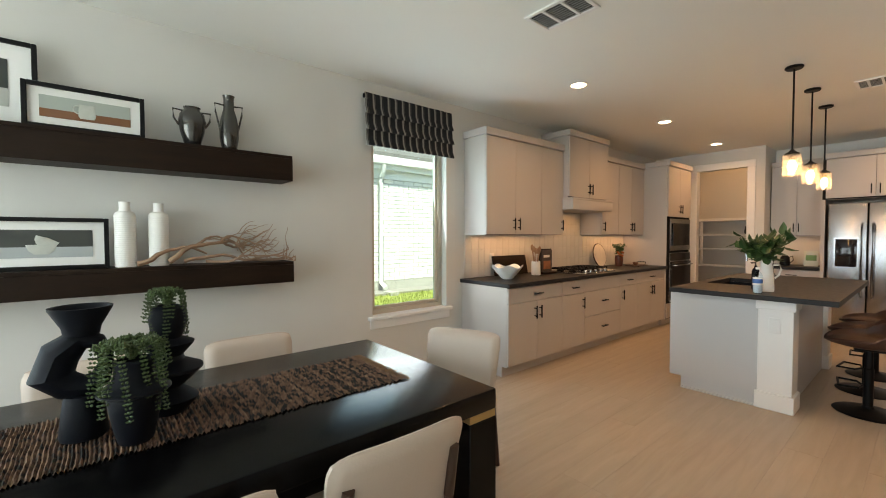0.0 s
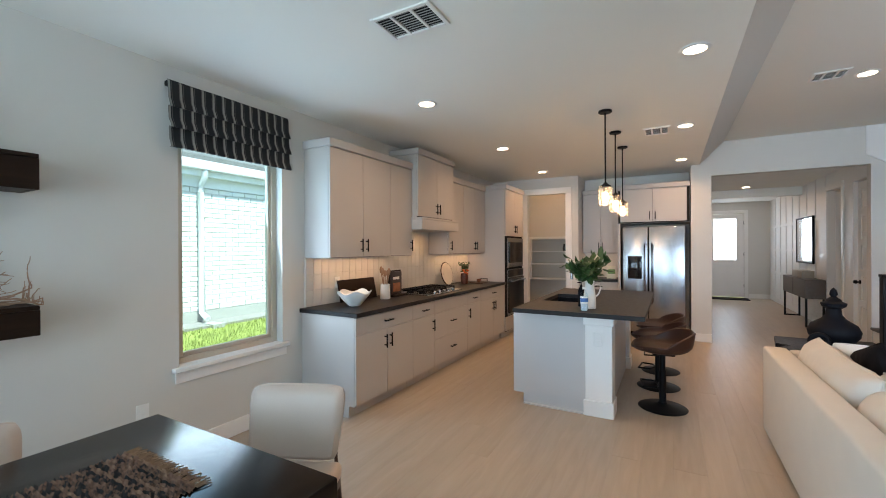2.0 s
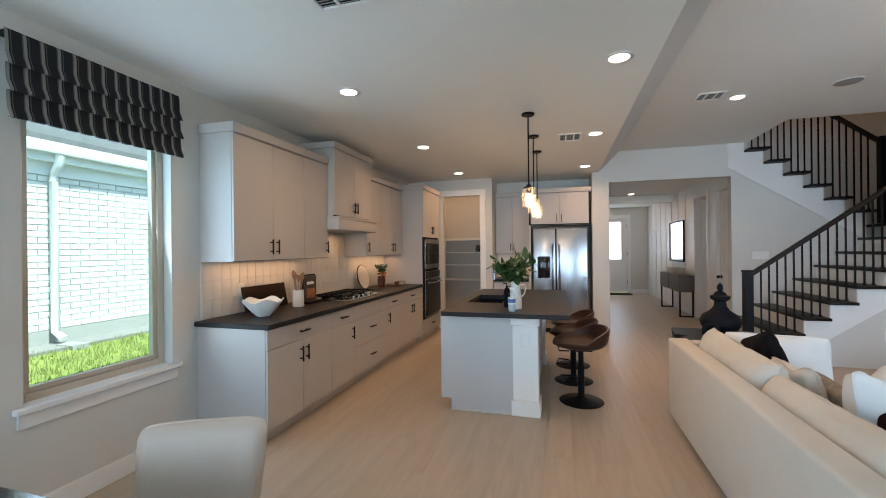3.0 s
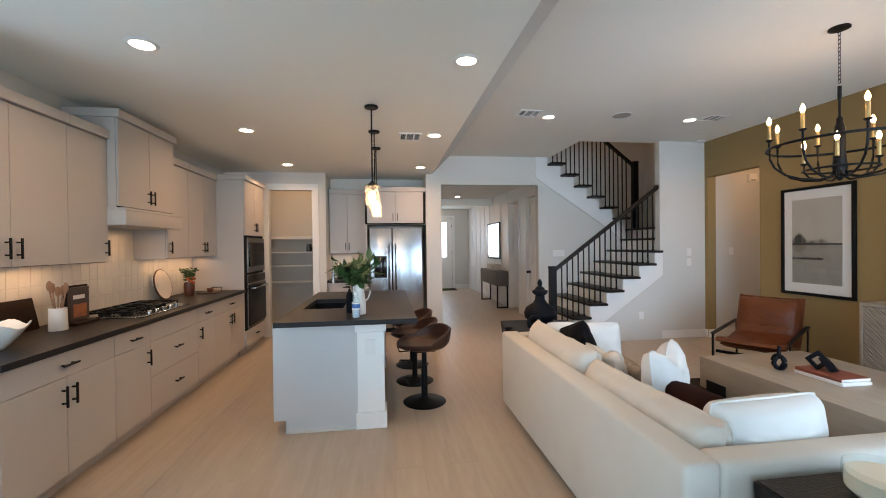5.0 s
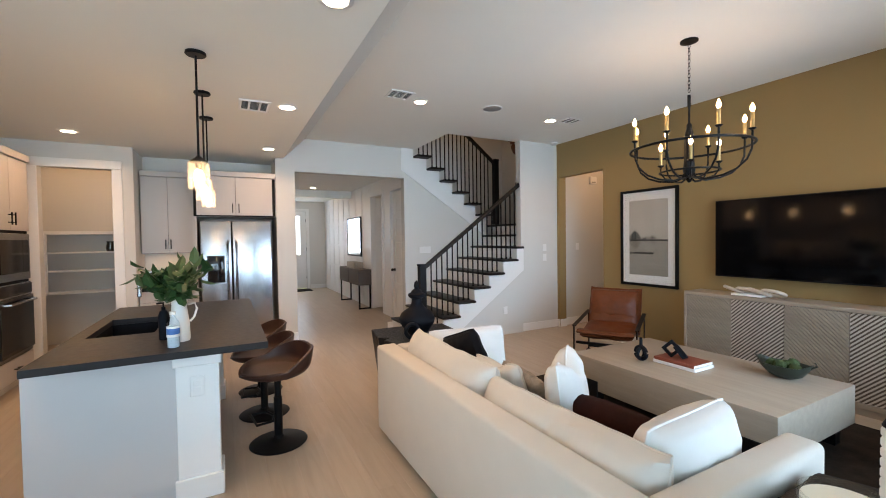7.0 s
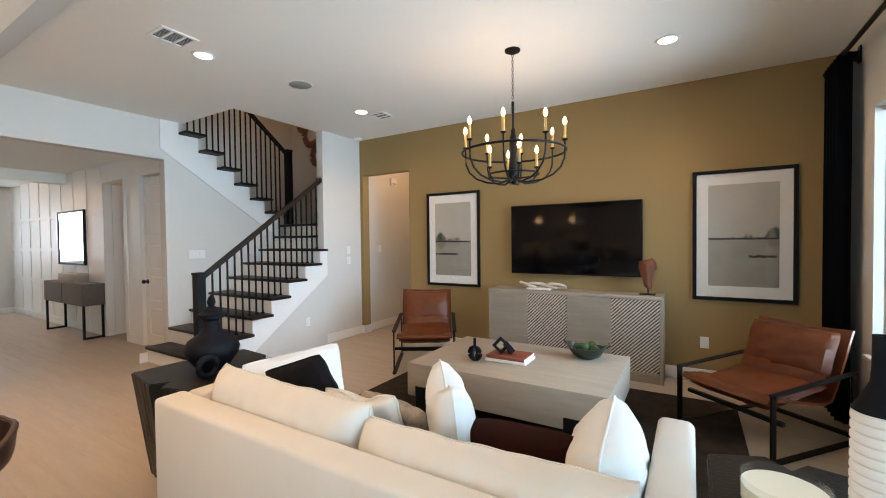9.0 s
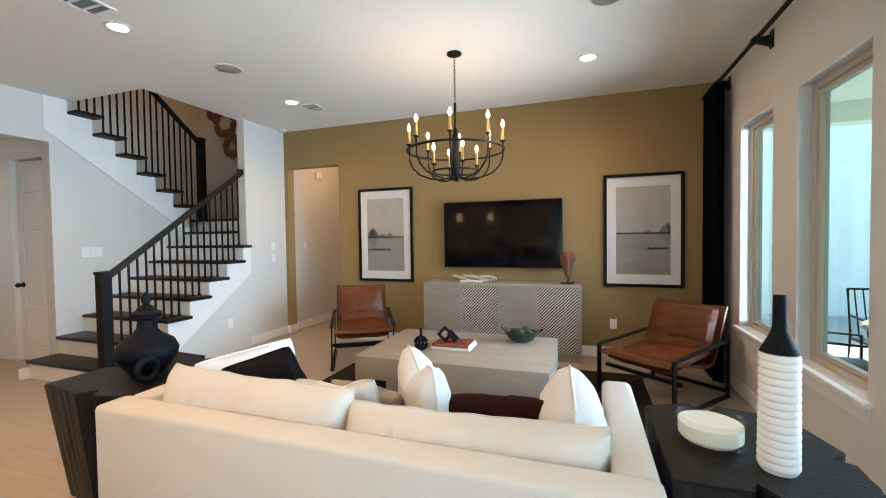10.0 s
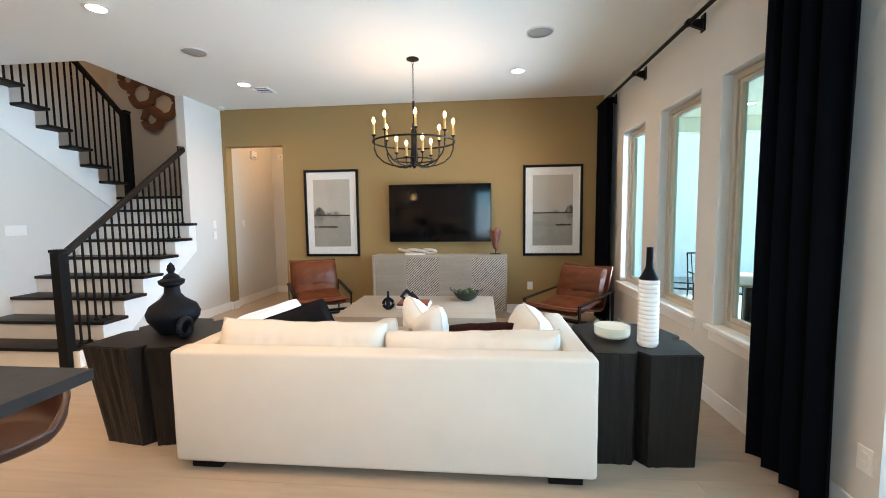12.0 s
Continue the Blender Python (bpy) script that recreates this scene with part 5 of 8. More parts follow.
def stump(at, top, foot, h, label):
    t = thing("stump_table", at, label, "side table", "stump side tables")
    bm = bmesh.new()
    outline = []
    for k in range(len(top)):
        a0, a1, b0, b1 = top[k], top[(k + 1) % len(top)], foot[k], foot[(k + 1) % len(top)]
        m = max(1, int(math.dist(a0, a1) / 0.016))
        for q in range(m):
            f = q / m
            nrm = Vector((a1[1] - a0[1], a0[0] - a1[0])).normalized() * (0 if q == 0 else 1)
            outline.append(((a0[0] + (a1[0] - a0[0]) * f, a0[1] + (a1[1] - a0[1]) * f), (b0[0] + (b1[0] - b0[0]) * f, b0[1] + (b1[1] - b0[1]) * f), nrm))
    n = len(outline)
    rings = []
    for i in range(13):
        f = i / 12
        ring = []
        for k, (a, b, nrm) in enumerate(outline):
            d = 0.007 * noise.noise((k * 0.47, f * 1.3, at[0])) + 0.004 * noise.noise((k * 1.7, f * 3.1, 9))
            ring.append(bm.verts.new((b[0] + (a[0] - b[0]) * f + nrm.x * d, b[1] + (a[1] - b[1]) * f + nrm.y * d, f * h)))
        rings.append(ring)
    for a, b in zip(rings, rings[1:]):
        for k in range(n):
            bm.faces.new((a[k], a[(k + 1) % n], b[(k + 1) % n], b[k]))
    bm.faces.new(rings[-1])
    bm.faces.new(rings[0][::-1])
    bmesh.ops.recalc_face_normals(bm, faces=bm.faces)
    bmesh.ops.triangulate(bm, faces=[f for f in bm.faces if len(f.verts) > 4])
    part("trunk", bm, CHARRED, t)
    part("top_slab", prism(bmesh.new(), shrink(top, 0.982), h - 0.004, h + 0.006), CHARRED, t, "cracked charred top")
    return t


top = [(2.28, -0.514), (2.073, -0.514), (2.035, -0.57), (1.988, -0.495), (1.706, -0.514), (1.678, -0.786), (1.744, -0.824), (1.669, -0.88), (1.734, -1.153), (1.979, -1.209), (2.035, -1.134), (2.101, -1.209), (2.28, -1.134)]
stump((1.99, -0.83, 0), top, shrink(top, 0.93), 0.648, "charred black faceted stump table beside the sofa")
top = [(4.667, -0.551), (4.902, -0.495), (4.949, -0.561), (5.006, -0.485), (5.325, -0.532), (5.316, -0.814), (5.25, -0.861), (5.316, -0.918), (5.231, -1.19), (4.968, -1.172), (4.912, -1.096), (4.855, -1.181), (4.667, -1.115)]
top = [(4.667 + (x - 4.667) * 1.09, -1.19 + (y + 1.19) * 1.08) for x, y in top]
stump((4.97, -0.83, 0), top, shrink(top, 0.80), 0.648, "charred black tapered stump table beside the sofa")

vs = thing("ribbed_vase", (1.94, -0.68, 0.648), "white ribbed bottle vase with a black neck", "vase")
prof = [(0, 0), (0.062, 0), (0.07, 0.01)]
for i in range(15):
    z = 0.015 + i * 0.0275
    rr = 0.076 - 0.003 * (i / 14)
    prof += [(rr - 0.006, z), (rr, z + 0.006), (rr, z + 0.018), (rr - 0.006, z + 0.0255)]
prof += [(0.07, 0.43), (0.0, 0.43)]
VS = 0.77
prof = [(r * VS, z * 0.91) for r, z in prof]
part("body", lathe(bmesh.new(), prof, (1.94, -0.68, 0.655), 36), CERAMIC, vs)
part("neck", lathe(bmesh.new(), [(r * VS, z * 0.91) for r, z in [(0.071, 0.43), (0.066, 0.44), (0.045, 0.475), (0.028, 0.51), (0.025, 0.55), (0.024, 0.635), (0.019, 0.635), (0.015, 0.55), (0, 0.54)]], (1.94, -0.68, 0.655), 32), MATTE, vs, "matt black neck")
cd = thing("candle_bowl", (2.10, -0.82, 0.648), "glass bowl with a wide cream candle", "candle")
WAX = mat("cream_wax", (0.80, 0.76, 0.62), 0.5, var=0.03, bump=0.02)
part("bowl", lathe(bmesh.new(), [(0, 0.0), (0.09, 0.0), (0.108, 0.012), (0.112, 0.03), (0.112, 0.10), (0.106, 0.10), (0.106, 0.03), (0.09, 0.012), (0, 0.011)], (2.10, -0.82, 0.6555), 36), CLEAR, cd)
part("wax", lathe(bmesh.new(), [(0, 0.013), (0.09, 0.014), (0.105, 0.03), (0.105, 0.078), (0, 0.075)], (2.10, -0.82, 0.6555), 32), WAX, cd)
for a in (0.3, 2.4, 4.5):
    part("wick", tube(bmesh.new(), (2.10 + 0.04 * math.cos(a), -0.82 + 0.04 * math.sin(a), 0.72), (2.10 + 0.04 * math.cos(a), -0.82 + 0.04 * math.sin(a), 0.733), 0.0015), CERAMIC, cd)
fv = thing("finial_vase", (5.01, -0.79, 0.648), "matt black lidded finial vase on the stump table", "vase")
part("body", lathe(bmesh.new(), [(0, 0), (0.085, 0), (0.10, 0.02), (0.155, 0.10), (0.163, 0.14), (0.14, 0.19), (0.075, 0.235), (0.05, 0.27), (0.045, 0.315), (0.075, 0.335), (0.075, 0.345), (0, 0.345)], (5.01, -0.79, 0.655), 36), MATTE, fv)
part("lid", lathe(bmesh.new(), [(0, 0.345), (0.078, 0.346), (0.08, 0.36), (0.05, 0.375), (0.045, 0.39), (0.03, 0.40), (0.017, 0.41), (0.026, 0.43), (0.02, 0.46), (0.0, 0.485)], (5.01, -0.79, 0.655), 28), MATTE, fv)
solo("ring_sculpture", pipe(bmesh.new(), [(4.83, -0.66 + 0.055 * math.cos(a), 0.728 + 0.055 * math.sin(a)) for a in [k * math.pi / 14 for k in range(28)]], 0.018, 10, True), MATTE, "black ring sculpture on the stump table", "sculpture", at=(4.83, -0.66, 0.648))

# chandelier
cl = thing("chandelier", (CHAND[0], CHAND[1], LZ), "black iron ring chandelier with candle bulbs", "chandelier")
X, Y = CHAND
part("canopy", lathe(bmesh.new(), [(0, 0), (0.065, 0), (0.065, -0.012), (0.02, -0.03), (0, -0.03)], (X, Y, LZ), 24), BLACK, cl)
ZR, RR = 2.205, 0.43
z = LZ - 0.03
link = finish(pipe(bmesh.new(), [(0.009 * math.cos(a), 0, 0.018 * math.sin(a)) for a in [k * math.pi / 6 for k in range(12)]], 0.0025, 6, True), "chain_link", True)
link.materials.append(BLACK)
for i in range(13):
    o = new("chain_link", link)
    o.parent = cl
    o.location = (0, 0, -0.045 - i * 0.029)
    o.rotation_euler = (0, 0, (i % 2) * 1.57)
part("stem", lathe(bmesh.new(), [(0, 0), (0.012, 0.0), (0.012, -0.09), (0.008, -0.10), (0.008, -0.22), (0.02, -0.24), (0.02, -0.27), (0.03, -0.30), (0.034, -0.33), (0.034, -0.50), (0.045, -0.60), (0.03, -0.66), (0.015, -0.69), (0, -0.70)], (X, Y, 2.63), 20), BLACK, cl)
circ = [k * 2 * math.pi / 48 for k in range(48)]
part("ring", pipe(bmesh.new(), [(X + RR * math.cos(a), Y + RR * math.sin(a), ZR) for a in circ], 0.010, 8, True), BLACK, cl)
part("lower_ring", pipe(bmesh.new(), [(X + 0.21 * math.cos(a), Y + 0.21 * math.sin(a), 2.02) for a in circ], 0.008, 8, True), BLACK, cl)
for i in range(8):
    a = i * math.pi / 4 + 0.2
    c, s = math.cos(a), math.sin(a)
    part("arm", pipe(bmesh.new(), [(X + r * c, Y + r * s, zz) for r, zz in ((RR - 0.012, ZR + 0.062), (RR - 0.012, ZR), (RR - 0.016, 2.13), (RR - 0.045, 2.06), (0.32, 2.0), (0.23, 1.965), (0.12, 1.95), (0.05, 1.97), (0.025, 2.03))], 0.008, 8), BLACK, cl)


def candle(x, y, z, n=0):
    k = part("candle_cup", lathe(bmesh.new(), [(0, 0), (0.012, 0), (0.026, 0.012), (0.024, 0.016), (0, 0.014)], (x, y, z), 14), BLACK, cl)
    part("sleeve", tube(bmesh.new(), (x, y, z + 0.012), (x, y, z + 0.13), 0.0125), BRASS, k, "brass candle sleeve")
    part("bulb", lathe(bmesh.new(), [(0, 0), (0.008, 0.002), (0.016, 0.022), (0.014, 0.036), (0.005, 0.06), (0, 0.066)], (x, y, z + 0.13), 12), BULB, k, "glowing flame-tip bulb")


BRASS = mat("brass_sleeve", (0.50, 0.36, 0.16), 0.35, 0.7, var=0.1, bump=0)
for i in range(8):
    a = i * math.pi / 4 + 0.2
    candle(X + (RR - 0.012) * math.cos(a), Y + (RR - 0.012) * math.sin(a), ZR + 0.06)
for i in range(4):
    a = i * math.pi / 2 + 0.6
    c, s = math.cos(a), math.sin(a)
    part("inner_arm", pipe(bmesh.new(), [(X + r * c, Y + r * s, zz) for r, zz in ((0.20, 2.075), (0.20, 2.02), (0.17, 1.975), (0.10, 1.955), (0.03, 1.985))], 0.007, 8), BLACK, cl)
    candle(X + 0.20 * c, Y + 0.20 * s, 2.07)

# curtains and rod
def curtain(y0, y1, folds, label):
    c = thing("curtain", (1.32, (y0 + y1) / 2, 0), label, "curtain", "window curtains")
    n = folds * 10
    bm = bmesh.new()
    cols = []
    for i in range(n + 1):
        f = i / n
        ph = f * folds * 2 * math.pi
        col = []
        for j in range(13):
            g = j / 12
            z = 0.015 + g * 2.85
            amp = 0.042
            yy = (y0 + y1) / 2 + (f - 0.5) * (y1 - y0) * (0.90 + 0.10 * (1 - g))
            col.append(bm.verts.new((1.33 + amp * math.sin(ph + 0.12 * math.sin(g * 5 + f * 7)), yy + 0.012 * math.sin(ph * 2 + g * 3), z)))
        cols.append(col)
    for a, b in zip(cols, cols[1:]):
        for j in range(12):
            bm.faces.new((a[j], b[j], b[j + 1], a[j + 1]))
    bmesh.ops.recalc_face_normals(bm, faces=bm.faces)
    part("panel", bm, NAVY, c)
    for i in range(folds):
        y = y0 + (i + 0.5) * (y1 - y0) / folds
        part("ring", pipe(bmesh.new(), [(1.33 + 0.022 * math.cos(a), y, 2.872 + 0.022 * math.sin(a)) for a in [k * math.pi / 8 for k in range(16)]], 0.003, 6, True), BLACK, c)
    return c


curtain(-4.02, -3.56, 5, "near-black navy curtain gathered beside the window")
curtain(-0.72, -0.17, 4, "near-black navy full-length pleated curtain")
rod = thing("curtain_rod", (1.33, -2.1, 2.87), "black metal curtain rod on brackets", "curtain rod")
part("rod", tube(bmesh.new(), (1.33, -4.10, 2.872), (1.33, -0.10, 2.872), 0.017), BLACK, rod)
for y in (-3.70, -2.76, -1.64, -0.66):
    bm = one((WX, y - 0.03, 2.80), (WX + 0.012, y + 0.03, 2.93), 0.003, 1)
    prism(bm, [(WX + 0.012, 2.815), (WX + 0.012, 2.895), (1.315, 2.885), (1.315, 2.848)], y - 0.016, y + 0.016, "y")
    part("bracket", bm, BLACK, rod)
    part("collar", tube(bmesh.new(), (1.33, y - 0.018, 2.872), (1.33, y + 0.018, 2.872), 0.027, None, 16), BLACK, rod)
for y in (-4.12, -0.08):
    bm = bmesh.new()
    bmesh.ops.create_uvsphere(bm, u_segments=14, v_segments=10, radius=0.025, matrix=Matrix.Translation((1.33, y, 2.872)))
    part("finial", bm, BLACK, rod)


# ---- ceiling fittings ----
def downlight(x, y, z):
    d = thing("downlight", (x, y, z), "round white recessed ceiling light, switched on", "ceiling light", "recessed downlights")
    part("trim_ring", lathe(bmesh.new(), [(0.066, 0.0), (0.09, 0.0), (0.093, -0.003), (0.088, -0.007), (0.066, -0.009), (0.064, -0.004)], (x, y, z), 28), PLASTIC, d)
    part("lens", lathe(bmesh.new(), [(0, 0), (0.066, 0), (0.066, -0.005), (0, -0.006)], (x, y, z - 0.0005), 24), LENS, d, "glowing lens")


for x, y in KITCHEN_SPOTS + HALL_SPOTS:
    downlight(x, y, KZ)
for x, y in LIVING_SPOTS:
    downlight(x, y, LZ)


GRILLE = mat("grille_and_shaded_slat", (0.34, 0.335, 0.32), 0.7, var=0.05, scale=200, bump=0.3, bscale=500)


def vent(x0, x1, y0, y1, z, along):
    v = thing("ceiling_vent", ((x0 + x1) / 2, (y0 + y1) / 2, z), "white slatted ceiling air vent", "air vent")
    bm = bmesh.new()
    t = 0.025
    for a, b, c, d in ((x0, x1, y0, y0 + t), (x0, x1, y1 - t, y1), (x0, x0 + t, y0 + t, y1 - t), (x1 - t, x1, y0 + t, y1 - t)):
        box(bm, (a, c, z - 0.012), (b, d, z), 0.003, 1)
    part("frame", bm, PLASTIC, v)
    # near-black plate in place of the shade inside the duct
    part("backing", boxes(((x0 + t, y0 + t, z - 0.002), (x1 - t, y1 - t, z - 0.0005))), GAP_SHADE, v, smooth=False)
    n = 9
    lo, hi = (y0, y1) if along == "x" else (x0, x1)
    for i in range(n):
        c = lo + t + (i + 0.5) * (hi - lo - 2 * t) / n
        p = ((x0 + t, c - 0.002, z - 0.006), (x1 - t, c + 0.002, z - 0.003)) if along == "x" else ((c - 0.002, y0 + t, z - 0.006), (c + 0.002, y1 - t, z - 0.003))
        # white slats coloured grey, so their shade is in the colour
        part("slat", boxes(p), GRILLE, v, smooth=False)
    for f in (0.33, 0.67):
        c = (x0 + (x1 - x0) * f) if along == "x" else (y0 + (y1 - y0) * f)
        p = ((c - 0.008, y0 + t, z - 0.011), (c + 0.008, y1 - t, z - 0.002)) if along == "x" else ((x0 + t, c - 0.008, z - 0.011), (x1 - t, c + 0.008, z - 0.002))
        part("bar", boxes(p), PLASTIC, v, smooth=False)


vent(2.45, 2.70, 1.42, 1.80, KZ, "y")
vent(5.55, 5.86, 0.34, 0.60, KZ, "y")
vent(5.62, 5.86, -1.09, -0.82, LZ, "y")
vent(5.57, 5.80, -3.49, -3.24, LZ, "y")
for x, y in ((5.71, -2.13), (2.38, -2.11)):
    sp = thing("ceiling_speaker", (x, y, LZ), "round white ceiling speaker", "speaker", "ceiling speakers")
    part("grille", lathe(bmesh.new(), [(0, -0.006), (0.105, -0.006), (0.11, -0.003)], (x, y, LZ), 32), GRILLE, sp)
    part("rim", lathe(bmesh.new(), [(0.11, 0), (0.122, 0), (0.122, -0.004), (0.11, -0.008)], (x, y, LZ), 32), PLASTIC, sp)
sd = thing("smoke_detector", (6.75, -4.1, LZ), "white round smoke detector", "smoke detector")
part("body", lathe(bmesh.new(), [(0, 0), (0.06, 0), (0.06, -0.02), (0.045, -0.035), (0, -0.037)], (6.75, -4.08, LZ), 24), PLASTIC, sd)


# ---- switches and outlets ----
def plate(name, p0, p1, label, keys, cat):
    c = [(a + b) / 2 for a, b in zip(p0, p1)]
    t = thing(name, c, label, cat)
    part("plate", one(p0, p1, 0.002, 1), PLASTIC, t)
    for k0, k1 in keys:
        part("key", one(k0, k1, 0.001, 1), PLASTIC, t)


def plate_y(x, z, y, out, gang, label, cat, switch=False):
    w = 0.036 * gang + 0.002
    a, b = sorted((y, y + out * 0.006))
    c, d = sorted((y, y + out * 0.009))
    keys = []
    for g in range(gang):
        xc = x + (g - (gang - 1) / 2) * 0.046
        for zc, h in (((z, 0.032),) if switch else ((z - 0.02, 0.014), (z + 0.02, 0.014))):
            keys.append(((xc - 0.016, c, zc - h), (xc + 0.016, d, zc + h)))
    plate("switch_plate" if switch else "outlet", (x - w, a, z - 0.058), (x + w, b, z + 0.058), label, keys, cat)


def plate_x(y, z, x, out, gang, label, cat, switch=False):
    w = 0.036 * gang + 0.002
    a, b = sorted((x, x + out * 0.006))
    c, d = sorted((x, x + out * 0.009))
    keys = []
    for g in range(gang):
        yc = y + (g - (gang - 1) / 2) * 0.046
        for zc, h in (((z, 0.032),) if switch else ((z - 0.02, 0.014), (z + 0.02, 0.014))):
            keys.append(((c, yc - 0.016, zc - h), (d, yc + 0.016, zc + h)))
    plate("switch_plate" if switch else "outlet", (a, y - w, z - 0.058), (b, y + w, z + 0.058), label, keys, cat)


plate_x(-0.12, 0.33, WX, 1, 1, "white wall outlet below the curtain", "outlet")
plate_y(2.04, 0.40, NY, -1, 1, "white wall outlet under the window", "outlet")
plate_x(-2.36, 1.32, EX, -1, 3, "white triple light switch by the stairs", "light switch", True)
plate_x(-3.94, 1.34, 6.85, -1, 1, "white light switch on the wall end", "light switch", True)
plate_x(-3.94, 1.18, 6.85, -1, 1, "white light switch on the wall end", "light switch", True)
plate_x(-3.10, 0.38, 6.81, -1, 1, "white outlet on the stair wall", "outlet")
plate_y(2.22, 0.40, SY, 1, 1, "white wall outlet on the olive wall", "outlet")
plate_y(3.82, 1.12, NY - 0.012, -1, 1, "white outlet in the backsplash", "outlet")
plate_y(6.02, 1.12, NY - 0.012, -1, 1, "white outlet in the backsplash", "outlet")
th = thing("door_chime", (6.84, -5.04, 2.45), "white door chime box high in the passage", "door chime")
part("body", one((6.805, -5.12, 2.44), (6.849, -4.97, 2.57), 0.008), PLASTIC, th)
part("grille", one((6.802, -5.09, 2.46), (6.806, -5.0, 2.48), 0.001, 1), GRILLE, th)
al = thing("alarm_panel", (6.66, -5.70, 2.50), "small white alarm sounder on the passage end wall", "alarm")
part("body", one((6.60, -5.699, 2.49), (6.72, -5.67, 2.60), 0.006), PLASTIC, al)
part("lens", tube(bmesh.new(), (6.655, -5.668, 2.555), (6.655, -5.672, 2.555), 0.016), GRILLE, al, "grey lens")
plate_x(-4.68, 1.345, 6.85, -1, 1, "white light switch in the passage", "light switch", True)

# wooden rings on the stairwell wall
dec = thing("ring_decoration", (8.3, -4.82, 3.3), "carved brown wooden rings hung on the stairwell wall", "wall decoration")
BROWN = mat("carved_brown_wood", (0.16, 0.07, 0.04), 0.55, var=0.4, scale=12, bump=0.3)
for x, z, r in ((8.62, 3.55, 0.20), (8.24, 3.36, 0.22), (8.46, 3.12, 0.15), (8.86, 3.80, 0.13)):
    bm = pipe(bmesh.new(), [(x + r * math.cos(a), -4.82, z + r * math.sin(a)) for a in [k * math.pi / 16 for k in range(32)]], 0.07, 10, True)
    for v in bm.verts:
        v.co.y = -4.82 + (v.co.y + 4.82) * 0.4
        v.co += 0.015 * noise.noise_vector(v.co * 9)
    part("ring", bm, BROWN, dec)

# hall console and mirror
hc = thing("console_table", (11.2, -1.95, 0), "dark wood console box on a black metal frame", "console table")
GREYWOOD = mat("dark_grey_wood", (0.10, 0.078, 0.065), 0.5, var=0.3, scale=4, stretch=(1, 8, 8), bump=0.1)
part("box", one((10.30, -2.07, 0.52), (11.95, -1.78, 0.86), 0.004, 1), GREYWOOD, hc)
for x in (10.32, 11.90):
    bm = bmesh.new()
    for p0, p1 in (((x, -2.06, 0), (x + 0.03, -2.03, 0.52)), ((x, -1.82, 0), (x + 0.03, -1.79, 0.52)), ((x, -2.03, 0), (x + 0.03, -1.82, 0.03))):
        box(bm, p0, p1)
    part("leg_frame", bm, BLACK, hc, smooth=False)
# black strip on the solid front, drawn for the shade between doors
part("door_gap", boxes(((11.12, -1.779, 0.53), (11.126, -1.775, 0.85))), BLACK, hc, smooth=False)
solo("storage_box", one((10.75, -2.02, 0.861), (11.45, -1.83, 1.0), 0.006), OAKGREY, "pale box on the hall console", "box", at=(11.1, -1.92, 0.861))
mr = thing("wall_mirror", (11.6, -2.08, 1.15), "rectangular wall mirror with a thin black frame", "mirror")
part("frame", boxes(((11.02, -2.086, 1.12), (11.05, -2.05, 2.06)), ((12.17, -2.086, 1.12), (12.2, -2.05, 2.06)), ((11.05, -2.086, 1.12), (12.17, -2.05, 1.15)), ((11.05, -2.086, 2.03), (12.17, -2.05, 2.06))), BLACK, mr, smooth=False)
part("mirror_glass", boxes(((11.05, -2.08, 1.15), (12.17, -2.06, 2.03))), MIRROR, mr, smooth=False)

# ---- dining nook ----
for z0, z1 in ((1.77, 1.95), (1.04, 1.19)):
    sh = thing("floating_shelf", (0.3, NY - 0.002, z0), "thick espresso-stained floating box shelf on the wall", "shelf", "floating shelves")
    part("top_board", one((-0.85, 3.111, z1 - 0.022), (1.474, NY - 0.002, z1), 0.002, 1), STAINX, sh)
    part("front_board", one((-0.85, 3.11, z0), (1.475, 3.132, z1 - 0.0225), 0.002, 1), STAINX, sh)
    part("bottom_board", one((-0.83, 3.1325, z0 + 0.001), (1.453, NY - 0.002, z0 + 0.02), 0.002, 1), STAINX, sh)
    for xa in (-0.85, 1.453):
        part("end_board", one((xa, 3.1325, z0), (xa + 0.022, NY - 0.002, z1 - 0.0225), 0.002, 1), STAINX, sh)


def still_life(name, ground, table):
    """A print: a pale vessel before a plain ground, on a table edge."""
    m = bpy.data.materials.new(name)
    m.use_nodes = True
    n, l = m.node_tree.nodes, m.node_tree.links
    b = n["Principled BSDF"]
    b.inputs["Roughness"].default_value = 0.3
    tc, sep, ramp = (n.new("ShaderNode" + k) for k in ("TexCoord", "SeparateXYZ", "ValToRGB"))
    l.new(tc.outputs["Generated"], sep.inputs[0]), l.new(sep.outputs["Z"], ramp.inputs[0])
    ramp.color_ramp.interpolation = "CONSTANT"
    e = ramp.color_ramp.elements
    e[0].color, e[1].position, e[1].color = (*table, 1), 0.38, (*ground, 1)
    l.new(ramp.outputs[0], b.inputs["Base Color"])
    return m


GLAZE = mat("painted_pale_glaze", (0.50, 0.52, 0.47), 0.5, var=0.25, scale=9, bump=0)


def leaning(name, x0, x1, z0, z1, y, mw, art, label, bowl):
    p = picture(name, x0, x1, z0, z1, y, -1, mw, 0.022, art, label)
    cx, w, h = (x0 + x1) / 2, x1 - x0, z1 - z0
    bm = lathe(bmesh.new(), bowl, (0, 0, 0), 24)
    for v in bm.verts:
        v.co = (cx + v.co.x, y - 0.0155 + 0.004 * v.co.y / 0.05, z0 + v.co.z)
    part("painted_vessel", bm, GLAZE, p, "painted pale vessel")
    p["category"] = "picture"
    return p


